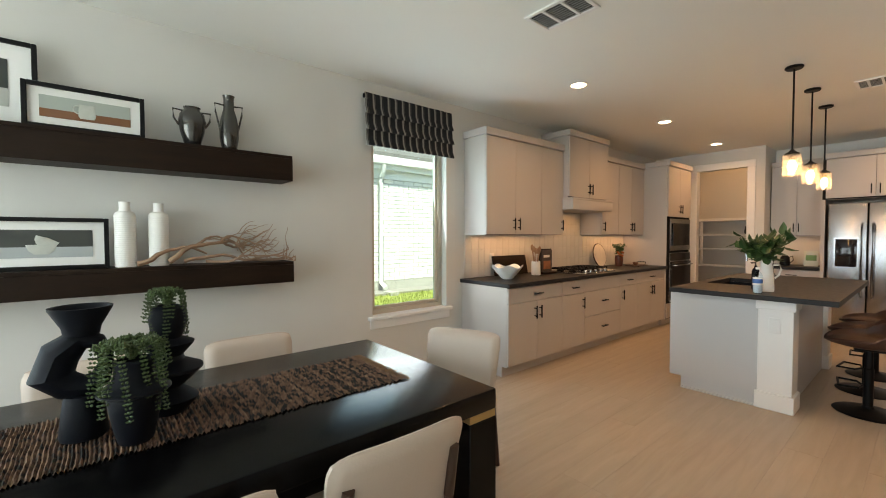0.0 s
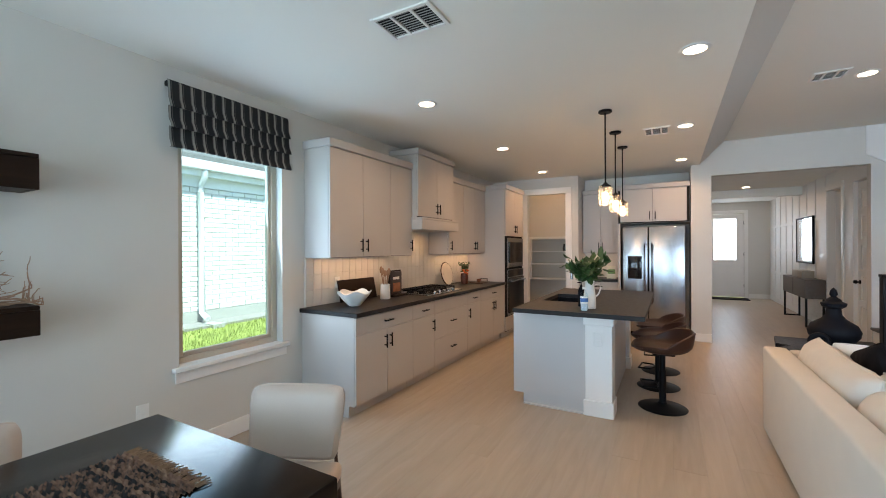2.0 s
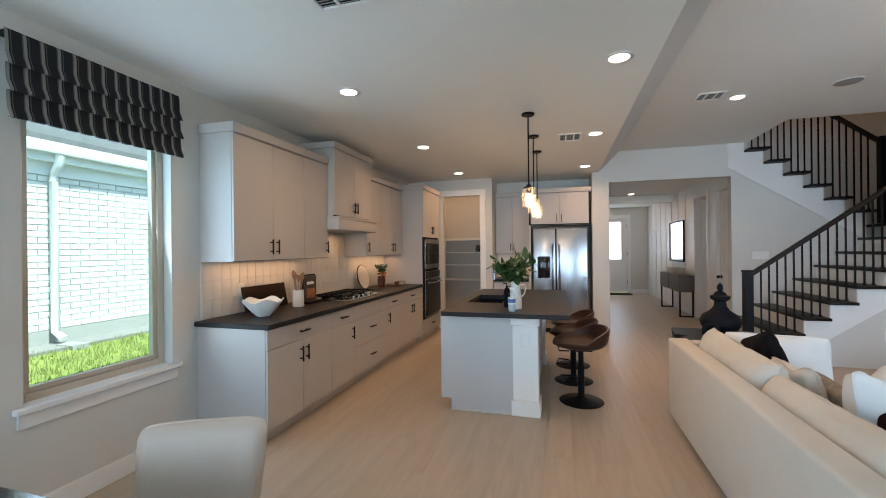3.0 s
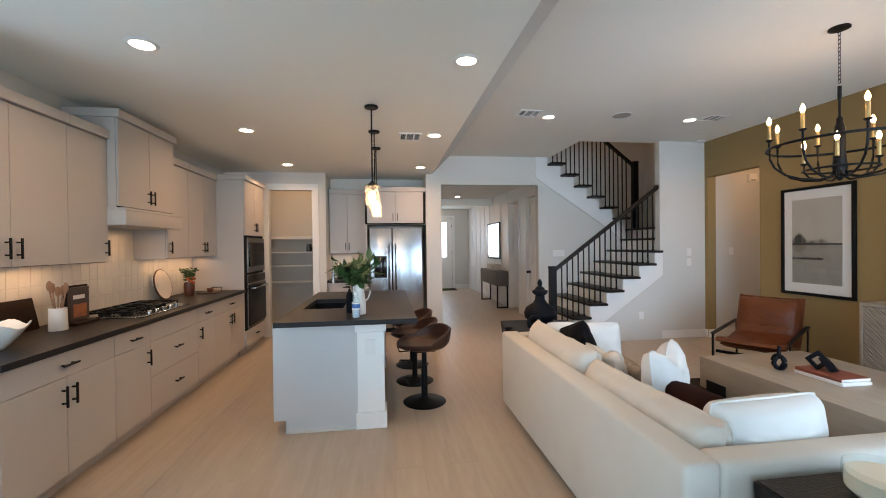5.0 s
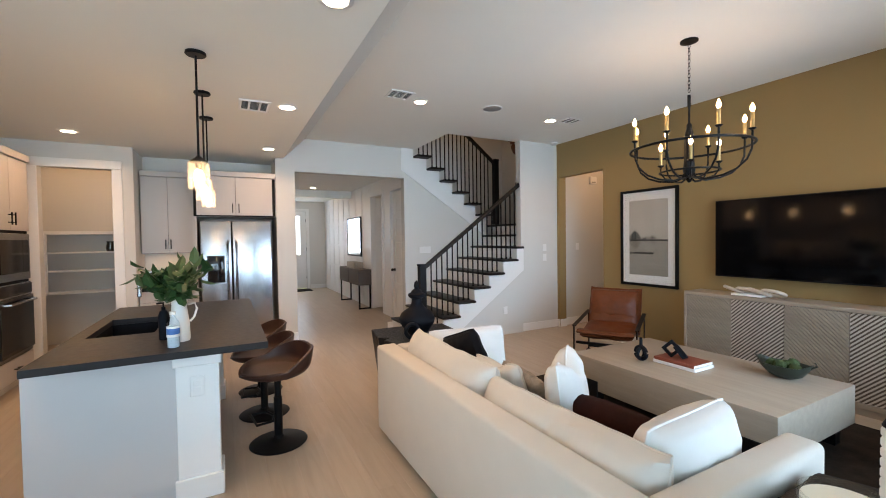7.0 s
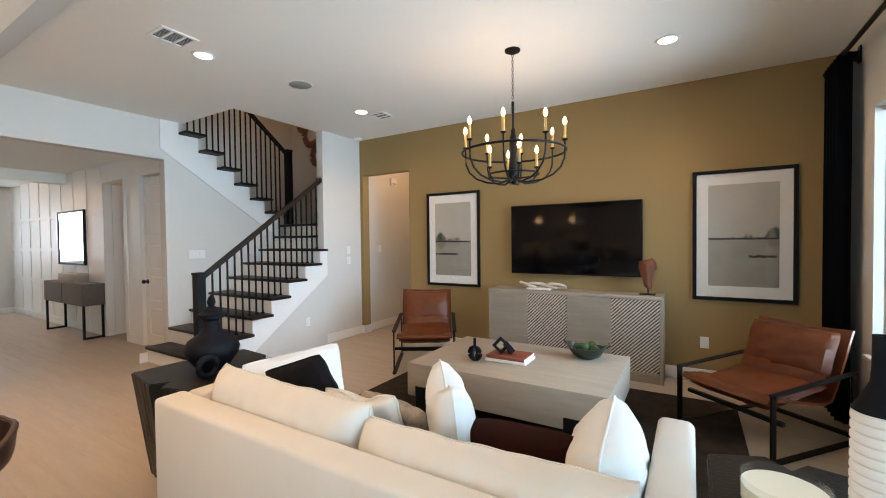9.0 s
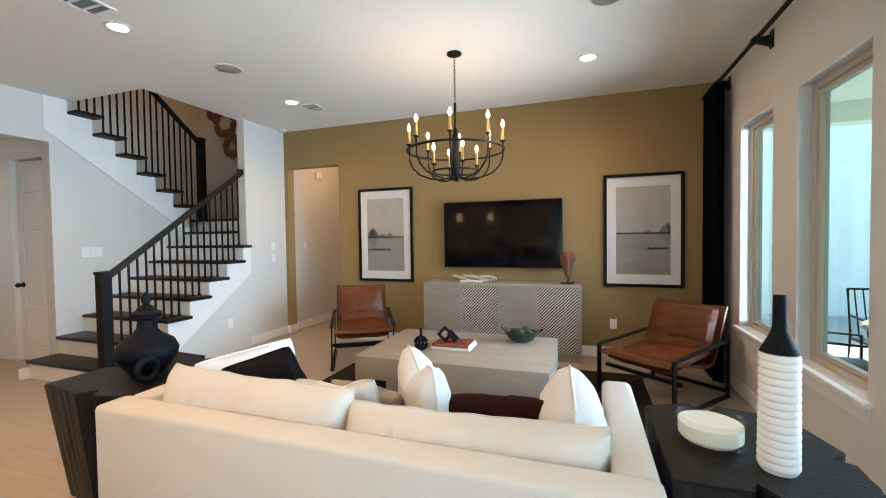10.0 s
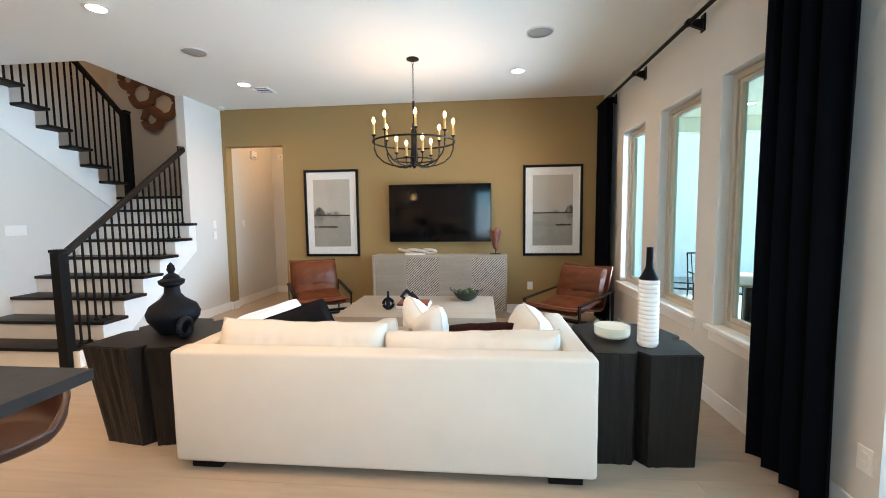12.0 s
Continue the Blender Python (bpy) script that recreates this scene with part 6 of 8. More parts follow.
leaning("framed_print", 0.095, 0.615, 1.951, 2.19, 3.20, (0.045, 0.04), still_life("cup_print", (0.36, 0.40, 0.36), (0.20, 0.075, 0.03)), "black-framed print of a pale cup, leaning on the shelf",
        [(0, 0.075), (0.030, 0.075), (0.037, 0.088), (0.034, 0.152), (0, 0.154)])
mug = [o for o in scene.objects if o.name.startswith("framed_print") and o.type == "EMPTY"][0]
part("painted_handle", pipe(bmesh.new(), [(0.355 - 0.034 - 0.024 * math.sin(a), 3.1845, 1.951 + 0.122 + 0.022 * math.cos(a)) for a in [k * math.pi / 8 for k in range(9)]], 0.004, 6), GLAZE, mug, "painted mug handle")
leaning("framed_print", -0.42, 0.155, 1.951, 2.40, 3.27, (0.09, 0.08), still_life("stack_print", (0.03, 0.035, 0.03), (0.42, 0.42, 0.38)), "larger black-framed print of stacked bowls behind",
        [(0, 0.13), (0.06, 0.13), (0.09, 0.16), (0.06, 0.165), (0.08, 0.20), (0, 0.20)])
leaning("framed_print", -0.13, 0.435, 1.191, 1.475, 3.22, (0.05, 0.045), still_life("bowl_print", (0.045, 0.05, 0.045), (0.40, 0.43, 0.43)), "black-framed print of white bowls on the lower shelf",
        [(0, 0.085), (0.03, 0.085), (0.052, 0.105), (0.062, 0.135), (0.058, 0.137), (0, 0.135)])
bowls = [o for o in scene.objects if o.name.startswith("framed_print") and o.type == "EMPTY" and o.location.z < 1.5][0]
bm = lathe(bmesh.new(), [(0, 0), (0.028, 0.0), (0.046, 0.02), (0.05, 0.045), (0, 0.05)], (0, 0, 0), 24, (1, 0.07))
bmesh.ops.transform(bm, matrix=pose(0.16, 3.2035, 1.318, 0, 24, 0), verts=bm.verts)
part("painted_vessel", bm, GLAZE, bowls, "second painted bowl tilted in the first")


def urn(x, y, z, prof, hz, hr, label):
    u = thing("handled_vase", (x, y, z), label, "vase", "pewter vases")
    part("body", lathe(bmesh.new(), prof, (x, y, z), 32), PEWTER, u)
    for s in (-1, 1):
        (r0, z0), (r1, z1) = hz
        part("handle", pipe(bmesh.new(), [(x + s * r0, y, z + z0), (x + s * hr, y, z + z0 + 0.004), (x + s * (hr - 0.004), y, z + z0 - 0.05), (x + s * r1, y, z + z1)], 0.006, 8), PEWTER, u)


urn(0.868, 3.22, 1.951, [(0, 0), (0.04, 0), (0.045, 0.01), (0.068, 0.09), (0.078, 0.16), (0.07, 0.205), (0.05, 0.225), (0.045, 0.24), (0.05, 0.25), (0.042, 0.25), (0.036, 0.235), (0, 0.2)], ((0.05, 0.225), (0.074, 0.13)), 0.105, "squat glossy pewter vase with two handles")
urn(1.085, 3.22, 1.951, [(0, 0), (0.042, 0), (0.046, 0.01), (0.058, 0.08), (0.060, 0.15), (0.05, 0.22), (0.034, 0.28), (0.032, 0.35), (0.038, 0.37), (0.03, 0.37), (0.026, 0.34), (0, 0.3)], ((0.033, 0.305), (0.056, 0.14)), 0.085, "tall glossy pewter vase with two angular handles")
for x in (0.51, 0.675):
    b = thing("ceramic_bottle", (x, 3.21, 1.191), "white ribbed ceramic bottle on the lower shelf", "bottle", "white bottles")
    prof = [(0, 0), (0.05, 0)]
    for i in range(26):
        z = 0.006 + i * 0.0115
        prof += [(0.0515, z), (0.053, z + 0.003), (0.053, z + 0.007), (0.0515, z + 0.0105)]
    prof += [(0.05, 0.315), (0.042, 0.325), (0.029, 0.33), (0.027, 0.345), (0.027, 0.375), (0.029, 0.385), (0.022, 0.386), (0.02, 0.36), (0, 0.35)]
    part("body", lathe(bmesh.new(), prof, (x, 3.21, 1.191), 28), CERAMIC, b)

# driftwood branch
dw = thing("driftwood", (0.9, 3.2, 1.19), "bleached forked driftwood branch on the lower shelf", "branch")
rnd = random.Random(5)


def limb(p, d, length, r, depth, out):
    pts = [Vector(p)]
    n = 11
    d = Vector(d).normalized()
    for i in range(n):
        d = (d + 0.62 * Vector((rnd.uniform(-0.35, 0.65), rnd.uniform(-0.5, 0.5), rnd.uniform(-0.7, 0.66)))).normalized()
        q = pts[-1] + d * length / n
        q.z = max(q.z, 1.195 + r)
        q.y = min(max(q.y, 3.06), 3.33)
        q.x = min(q.x, 1.47)
        pts.append(q)
    out.append((pts, r))
    if depth:
        for k in range(3):
            i = rnd.randint(3, n - 1)
            limb(pts[i], d + Vector((rnd.uniform(-0.2, 0.6), rnd.uniform(-0.5, 0.4), rnd.uniform(-0.5, 0.7))), length * rnd.uniform(0.5, 0.75), r * 0.55, depth - 1, out)


lims = []
limb((0.56, 3.13, 1.210), (1, 0.02, 0.02), 0.42, 0.017, 0, lims)
limb((0.72, 3.15, 1.215), (0.8, 0.05, 0.75), 0.60, 0.018, 3, lims)
limb((0.80, 3.17, 1.215), (1, 0.0, 0.35), 0.62, 0.014, 3, lims)
limb((0.92, 3.16, 1.21), (1, 0.05, 0.10), 0.50, 0.010, 2, lims)
for pts, r in lims:
    part("twig", pipe(bmesh.new(), pts, r, 6, False, max(0.0015, r * 0.35)), DRIFT, dw)

# dining table
dt = thing("dining_table", (0.36, 1.785, 0), "black-stained heavy wooden dining table", "dining table")
part("tabletop", one((-0.90, 1.26, 0.665), (1.62, 2.31, 0.75), 0.008, 2), TABLE, dt)
for x in (-0.90, 1.47):
    for y in (1.26, 2.16):
        lg = part("leg", one((x, y, 0), (x + 0.15, y + 0.15, 0.635), 0.004, 1), TABLE, dt)
        part("inlay", one((x - 0.001 + 0.004, y + 0.004, 0.6355), (x + 0.146, y + 0.146, 0.6645)), BRASS, lg, "thin brass inlay")
part("apron", boxes(((-0.75, 1.33, 0.58), (1.47, 1.36, 0.665)), ((-0.75, 2.21, 0.58), (1.47, 2.24, 0.665))), TABLE, dt, smooth=False)

# woven runner
rn = thing("table_runner", (0.4, 1.80, 0.75), "brown and black woven rag table runner with fringe", "table runner")
WEAVE = bpy.data.materials.new("rag_weave")
WEAVE.use_nodes = True
n, l = WEAVE.node_tree.nodes, WEAVE.node_tree.links
gi, rp, tcn, nn, av = (n.new("ShaderNode" + k) for k in ("NewGeometry", "ValToRGB", "TexCoord", "TexNoise", "Math"))
nn.inputs["Scale"].default_value, nn.inputs["Detail"].default_value = 9, 8
wmp = n.new("ShaderNodeMapping")
wmp.inputs["Scale"].default_value = (6, 3.2, 1)
l.new(tcn.outputs["Object"], wmp.inputs[0]), l.new(wmp.outputs[0], nn.inputs["Vector"])
av.operation = "MULTIPLY_ADD"
av.inputs[1].default_value = 1.9
im = n.new("ShaderNodeMath")
im.operation = "MULTIPLY"
im.inputs[1].default_value = 0.35
l.new(gi.outputs["Random Per Island"], im.inputs[0])
l.new(nn.outputs[0], av.inputs[0]), l.new(im.outputs[0], av.inputs[2])
mr2 = n.new("ShaderNodeMapRange")
mr2.inputs["From Min"].default_value, mr2.inputs["From Max"].default_value = 0.55, 1.95
l.new(av.outputs[0], mr2.inputs[0]), l.new(mr2.outputs[0], rp.inputs[0])
e = rp.color_ramp.elements
e[0].color, e[1].color = (0.010, 0.009, 0.009, 1), (0.42, 0.28, 0.18, 1)
for p, c in ((0.30, (0.013, 0.010, 0.009)), (0.38, (0.11, 0.055, 0.035)), (0.6, (0.21, 0.115, 0.072))):
    k = e.new(p)
    k.color = (*c, 1)
l.new(rp.outputs[0], n["Principled BSDF"].inputs["Base Color"])
n["Principled BSDF"].inputs["Roughness"].default_value = 0.95
verts, faces = [], []
x, strip = -0.62, 0
while x < 1.37:
    strip += 1
    w = rnd.uniform(0.008, 0.013)
    y0, y1 = 1.585 + rnd.uniform(-0.008, 0.008), 2.02 + rnd.uniform(-0.008, 0.008)
    m = 40
    b0 = len(verts)
    for i in range(m + 1):
        y = y0 + (y1 - y0) * i / m
        hgt = 0.754 + (0.004 if (i // 2 + strip) % 2 else 0.0005) + rnd.uniform(0, 0.002)
        sx = 0.0012 * math.sin(i * 0.5 + x * 13)
        verts += [(x + sx, y, 0.751), (x + sx + w * 0.5, y, hgt + 0.002), (x + sx + w * 1.02, y, 0.751)]
    for i in range(m):
        a = b0 + i * 3
        faces += [(a, a + 1, a + 4, a + 3), (a + 1, a + 2, a + 5, a + 4)]
    x += w
me = bpy.data.meshes.new("weave")
me.from_pydata([(v[0] - 0.4, v[1] - 1.80, v[2] - 0.75) for v in verts], [], faces)
me.materials.append(WEAVE)
ob = new("weave", me)
ob.parent = rn
tagged(ob, kind="stuff")
bm = bmesh.new()
for i in range(70):
    y = 1.585 + 0.435 * i / 69
    ln = rnd.uniform(0.03, 0.055)
    pipe(bm, [(1.368, y, 0.755), (1.368 + ln * 0.5, y + rnd.uniform(-0.006, 0.006), 0.757), (1.368 + ln, y + rnd.uniform(-0.012, 0.012), 0.753)], 0.0022, 4)
part("fringe", bm, mat("fringe_yarn", (0.22, 0.13, 0.075), 0.9, var=0.4, scale=40), rn)


def dining_chair():
    c = thing("dining_chair", (0, 0, 0), "cream leather dining chair with dark wooden legs", "chair", "chairs round the table")
    CLE = CHAIRLEATHER
    # curved padded back
    bm = bmesh.new()
    n, m = 20, 14
    fr, bk = [], []
    for i in range(n + 1):
        u = 2 * i / n - 1
        a, b = [], []
        for j in range(m + 1):
            g = j / m
            z = 0.48 + 0.1625 + (g - 0.5) * 0.325 * (1 - 0.10 * abs(u) ** 8)
            half = (0.212 + 0.022 * g) * (1 - 0.06 * abs(2 * g - 1) ** 8)
            y = 0.19 + 0.075 * g - 0.016 * u * u
            th = 0.007 + 0.033 * ((1 - abs(u) ** 8) * (1 - abs(2 * g - 1) ** 8)) ** 0.5
            a.append(bm.verts.new((u * half, y - th, z)))
            b.append(bm.verts.new((u * half, y + th * 0.6 + 0.002, z)))
        fr.append(a), bk.append(b)
    for i in range(n):
        for j in range(m):
            bm.faces.new((fr[i][j], fr[i + 1][j], fr[i + 1][j + 1], fr[i][j + 1]))
            bm.faces.new((bk[i + 1][j], bk[i][j], bk[i][j + 1], bk[i + 1][j + 1]))
        bm.faces.new((fr[i][m], fr[i + 1][m], bk[i + 1][m], bk[i][m]))
        bm.faces.new((fr[i + 1][0], fr[i][0], bk[i][0], bk[i + 1][0]))
    for j in range(m):
        bm.faces.new((fr[0][j], fr[0][j + 1], bk[0][j + 1], bk[0][j]))
        bm.faces.new((fr[n][j + 1], fr[n][j], bk[n][j], bk[n][j + 1]))
    bmesh.ops.recalc_face_normals(bm, faces=bm.faces)
    part("backrest", bm, CLE, c, "cream leather curved backrest")
    pts = [((2 * i / n - 1) * 0.219, 0.266 - 0.016 * (2 * i / n - 1) ** 2, 0.806 - 0.016 * abs(2 * i / n - 1) ** 8) for i in range(n + 1)]
    part("piping", pipe(bmesh.new(), pts, 0.004, 6), CLE, c)
    part("seat", one((-0.235, -0.25, 0.40), (0.235, 0.19, 0.48), 0.03, 3), CLE, c)
    part("seat_frame", one((-0.22, -0.23, 0.35), (0.22, 0.20, 0.40), 0.006, 1), WALNUT, c)
    for s in (-1, 1):
        part("front_leg", tube(bmesh.new(), (s * 0.20, -0.21, 0.0), (s * 0.20, -0.20, 0.36), 0.014, 0.022, 10), WALNUT, c)
        part("back_leg", pipe(bmesh.new(), [(s * 0.195, 0.30, 0), (s * 0.195, 0.245, 0.25), (s * 0.195, 0.215, 0.40), (s * 0.185, 0.232, 0.55), (s * 0.18, 0.262, 0.72)], 0.017, 10), WALNUT, c, "dark walnut back leg")
    return c


CHAIRLEATHER = mat("cream_leather", (0.55, 0.44, 0.365), 0.5, var=0.06, scale=6, bump=0.15, bscale=140)
WALNUT = mat("dark_walnut", (0.055, 0.026, 0.016), 0.4, var=0.4, scale=6, stretch=(6, 6, 1), bump=0.08)
dc = dining_chair()
dc.matrix_basis = pose(1.83, 1.815, 0, 0, 0, -64)
for x, y, a in ((1.03, 2.33, 1), (0.345, 2.33, -2), (-0.32, 2.33, 0), (1.04, 1.335, 180), (0.47, 1.335, 178), (-0.15, 1.335, 181)):
    copy_thing(dc, pose(x, y, 0, 0, 0, a))

# sculptural vases on the table
sv = thing("sculptural_vase", (0.34, 1.80, 0.755), "tall matt black abstract vase with an angular loop body", "vase")
q = (0.34, 1.80, 0.758)
part("foot", lathe(bmesh.new(), [(0, 0), (0.058, 0), (0.061, 0.008), (0.052, 0.09), (0.046, 0.13), (0, 0.13)], q, 32), MATTE, sv)
bm = bmesh.new()
ux, uy = 0.985, -0.174
rhomb = [(0.01, 0.152, 0.036), (-0.035, 0.162, 0.044), (-0.072, 0.195, 0.056), (-0.05, 0.262, 0.05), (0.0, 0.303, 0.036), (0.036, 0.288, 0.026), (0.055, 0.25, 0.021), (0.057, 0.215, 0.021), (0.043, 0.176, 0.028)]
rings = []
for i, (a, z, r) in enumerate(rhomb):
    a0, z0, _ = rhomb[i - 1]
    a1, z1, _ = rhomb[(i + 1) % len(rhomb)]
    t = Vector((a1 - a0, z1 - z0)).normalized()
    ring = []
    for k in range(12):
        an = k * math.pi / 6
        da, dn = r * math.copysign(abs(math.cos(an)) ** 1.35, math.cos(an)), r * 1.1 * math.sin(an)
        aa, zz = a - t.y * da, z + t.x * da
        ring.append(bm.verts.new((q[0] + ux * aa - uy * dn, q[1] + uy * aa + ux * dn, q[2] + zz)))
    rings.append(ring)
for i in range(len(rings)):
    a, b = rings[i], rings[(i + 1) % len(rings)]
    for k in range(12):
        bm.faces.new((a[k], a[(k + 1) % 12], b[(k + 1) % 12], b[k]))
bmesh.ops.recalc_face_normals(bm, faces=bm.faces)
part("loop_body", bm, MATTE, sv)
part("flared_top", lathe(bmesh.new(), [(0, 0.31), (0.044, 0.315), (0.048, 0.338), (0.077, 0.393), (0.078, 0.40), (0.070, 0.40), (0.044, 0.35), (0, 0.345)], q, 32), MATTE, sv)


def trailing(parent, c, n, drop, rad, seed):
    """Hanging strands, each a string of small fleshy leaves set round a thread."""
    rr = random.Random(seed)
    bm = bmesh.new()
    bead = [(0.42, 0, 0), (-0.42, 0, 0), (0, 0.42, 0), (0, -0.42, 0), (0, 0, 0.65), (0, 0, -0.5)]
    tri = [(0, 2, 4), (2, 1, 4), (1, 3, 4), (3, 0, 4), (2, 0, 5), (1, 2, 5), (3, 1, 5), (0, 3, 5)]
    for s in range(n):
        a = s * 2.399 + rr.uniform(-0.3, 0.3)
        ln = drop * (0.25 + 0.75 * rr.random() ** 0.8)
        ro = rad * rr.uniform(0.75, 1.15)
        pts = [Vector((c[0] + ro * f * math.cos(a), c[1] + ro * f * math.sin(a), c[2] + 0.045 * math.sin(f * 2.2))) for f in (0, 0.25, 0.5, 0.75, 0.95)]
        z, sway = pts[-1].z, rr.uniform(-0.03, 0.03)
        for k in range(1, int(ln / 0.012) + 1):
            f = k * 0.012 / ln
            pts.append(Vector((pts[4].x + (0.012 * f + 0.006) * math.cos(a) - sway * f * math.sin(a), pts[4].y + (0.012 * f + 0.006) * math.sin(a) + sway * f * math.cos(a), max(z - k * 0.012, 0.768))))
        for i in range(len(pts) - 1):
            axis = (pts[i + 1] - pts[i])
            nst = max(1, int(axis.length / 0.0065))
            q = axis.normalized().to_track_quat("Z", "X").to_matrix()
            for h in range(nst):
                p = pts[i] + axis * (h / nst)
                for k in range(4):
                    b0 = k * 1.571 + (i * nst + h) * 0.78
                    out = q @ Vector((math.cos(b0), math.sin(b0), -0.35))
                    rot = out.to_track_quat("Z", "Y").to_matrix()
                    sc = rr.uniform(0.0095, 0.0125) * (1.0 - 0.25 * i / len(pts))
                    vs = [bm.verts.new(p + out * 0.006 + rot @ (Vector(b) * sc)) for b in bead]
                    for t in tri:
                        bm.faces.new([vs[j] for j in t])
    ob = part("trailing_leaves", bm, SUCC, parent, "beaded trailing green succulent strands", smooth=True)
    return tagged(ob, kind="stuff")


pv = thing("potted_plant", (0.46, 1.66, 0.757), "matt black pot with a wide rim and trailing succulent", "potted plant")
part("pot", lathe(bmesh.new(), [(0, 0), (0.040, 0), (0.045, 0.006), (0.055, 0.05), (0.064, 0.10), (0.068, 0.135), (0.062, 0.148), (0.086, 0.150), (0.093, 0.155), (0.092, 0.160), (0.060, 0.183), (0.050, 0.21), (0.052, 0.245), (0.044, 0.25), (0.034, 0.22), (0, 0.21)], (0.46, 1.66, 0.757), 32), MATTE, pv)
trailing(pv, (0.455, 1.665, 1.015), 22, 0.23, 0.078, 3)
pv = thing("potted_plant", (0.565, 1.84, 0.757), "tall tiered matt black vase with trailing succulent", "potted plant")
part("pot", lathe(bmesh.new(), [(0, 0), (0.05, 0), (0.085, 0.04), (0.09, 0.05), (0.06, 0.075), (0.04, 0.09), (0.085, 0.13), (0.105, 0.15), (0.105, 0.158), (0.05, 0.185), (0.045, 0.20), (0.075, 0.235), (0.08, 0.245), (0.042, 0.262), (0.052, 0.29), (0.057, 0.33), (0.050, 0.365), (0.034, 0.375), (0.026, 0.35), (0, 0.34)], (0.565, 1.84, 0.757), 32), MATTE, pv)
trailing(pv, (0.565, 1.84, 1.14), 15, 0.21, 0.048, 8)

# roman shade
SHADE = bpy.data.materials.new("striped_shade")
SHADE.use_nodes = True
n, l = SHADE.node_tree.nodes, SHADE.node_tree.links
tcn, sp, mu, fl, rp = (n.new("ShaderNode" + k) for k in ("TexCoord", "SeparateXYZ", "Math", "Math", "ValToRGB"))
l.new(tcn.outputs["Object"], sp.inputs[0])
mu.operation, fl.operation = "MULTIPLY", "FRACT"
mu.inputs[1].default_value = 13.0
l.new(sp.outputs["X"], mu.inputs[0]), l.new(mu.outputs[0], fl.inputs[0]), l.new(fl.outputs[0], rp.inputs[0])
rp.color_ramp.interpolation = "CONSTANT"
e = rp.color_ramp.elements
e[0].color = (0.008, 0.008, 0.009, 1)
e[1].position, e[1].color = 0.50, (0.24, 0.23, 0.21, 1)
for p, c in ((0.42, (0.10, 0.095, 0.09)), (0.68, (0.008, 0.008, 0.009)), (0.78, (0.09, 0.085, 0.08)), (0.83, (0.008, 0.008, 0.009))):
    k = e.new(p)
    k.color = (*c, 1)
l.new(rp.outputs[0], n["Principled BSDF"].inputs["Base Color"])
n["Principled BSDF"].inputs["Roughness"].default_value = 0.9
rs = thing("roman_shade", (2.68, 3.3, 2.62), "black and grey striped roman shade, raised in folds", "window shade")
part("headrail", one((2.185, 3.31, 2.585), (3.175, NY - 0.001, 2.62), 0.003, 1), BLACK, rs)
prof = [(0.0, 2.622), (-0.006, 2.60), (-0.010, 2.50), (-0.030, 2.455), (-0.034, 2.44), (-0.012, 2.445), (-0.010, 2.43), (-0.016, 2.36), (-0.040, 2.315), (-0.044, 2.30), (-0.018, 2.305), (-0.014, 2.29), (-0.020, 2.22), (-0.040, 2.175), (-0.042, 2.165), (-0.025, 2.165)]
bm = bmesh.new()
cols = []
for i in range(31):
    x = 2.18 + i / 30.0
    cols.append([bm.verts.new((x, 3.312 + dy + 0.004 * noise.noise((x * 6, z * 9, 0)), z + 0.004 * noise.noise((x * 4, z * 5, 3)))) for dy, z in prof])
for a, b in zip(cols, cols[1:]):
    for j in range(len(prof) - 1):
        bm.faces.new((a[j], b[j], b[j + 1], a[j + 1]))
bmesh.ops.recalc_face_normals(bm, faces=bm.faces)
bmesh.ops.solidify(bm, geom=bm.faces[:], thickness=0.003)
part("fabric", bm, SHADE, rs)


# ---- kitchen things ----
def pendant(x, y):
    p = thing("pendant_lamp", (x, y, KZ), "black rod pendant with a clear glass cylinder and lit bulb", "pendant lamp", "island pendants")
    part("canopy", lathe(bmesh.new(), [(0, 0), (0.06, 0), (0.062, -0.012), (0.055, -0.02), (0, -0.022)], (x, y, KZ), 24), BLACK, p)
    part("rod", tube(bmesh.new(), (x, y, 2.04), (x, y, KZ - 0.02), 0.007), BLACK, p)
    part("socket", lathe(bmesh.new(), [(0, 0.06), (0.012, 0.06), (0.03, 0.04), (0.05, 0.03), (0.05, 0.018), (0.022, 0.015), (0.022, -0.03), (0, -0.03)], (x, y, 2.01), 20), BLACK, p)
    g = part("shade", lathe(bmesh.new(), [(0.045, 0.18), (0.060, 0.178), (0.064, 0.165), (0.064, 0.0), (0.060, 0.0), (0.060, 0.163), (0.045, 0.176)], (x, y, 1.855), 28), SEEDED, p, "clear glass cylinder shade")
    g.visible_shadow = False
    b = part("bulb", lathe(bmesh.new(), [(0, 0), (0.018, 0.006), (0.03, 0.03), (0.03, 0.05), (0.02, 0.08), (0.012, 0.095), (0, 0.095)], (x, y, 1.89), 16), BULB, p, "glowing bulb")
    b.visible_shadow = False


for x, y in PENDANTS:
    pendant(x, y)


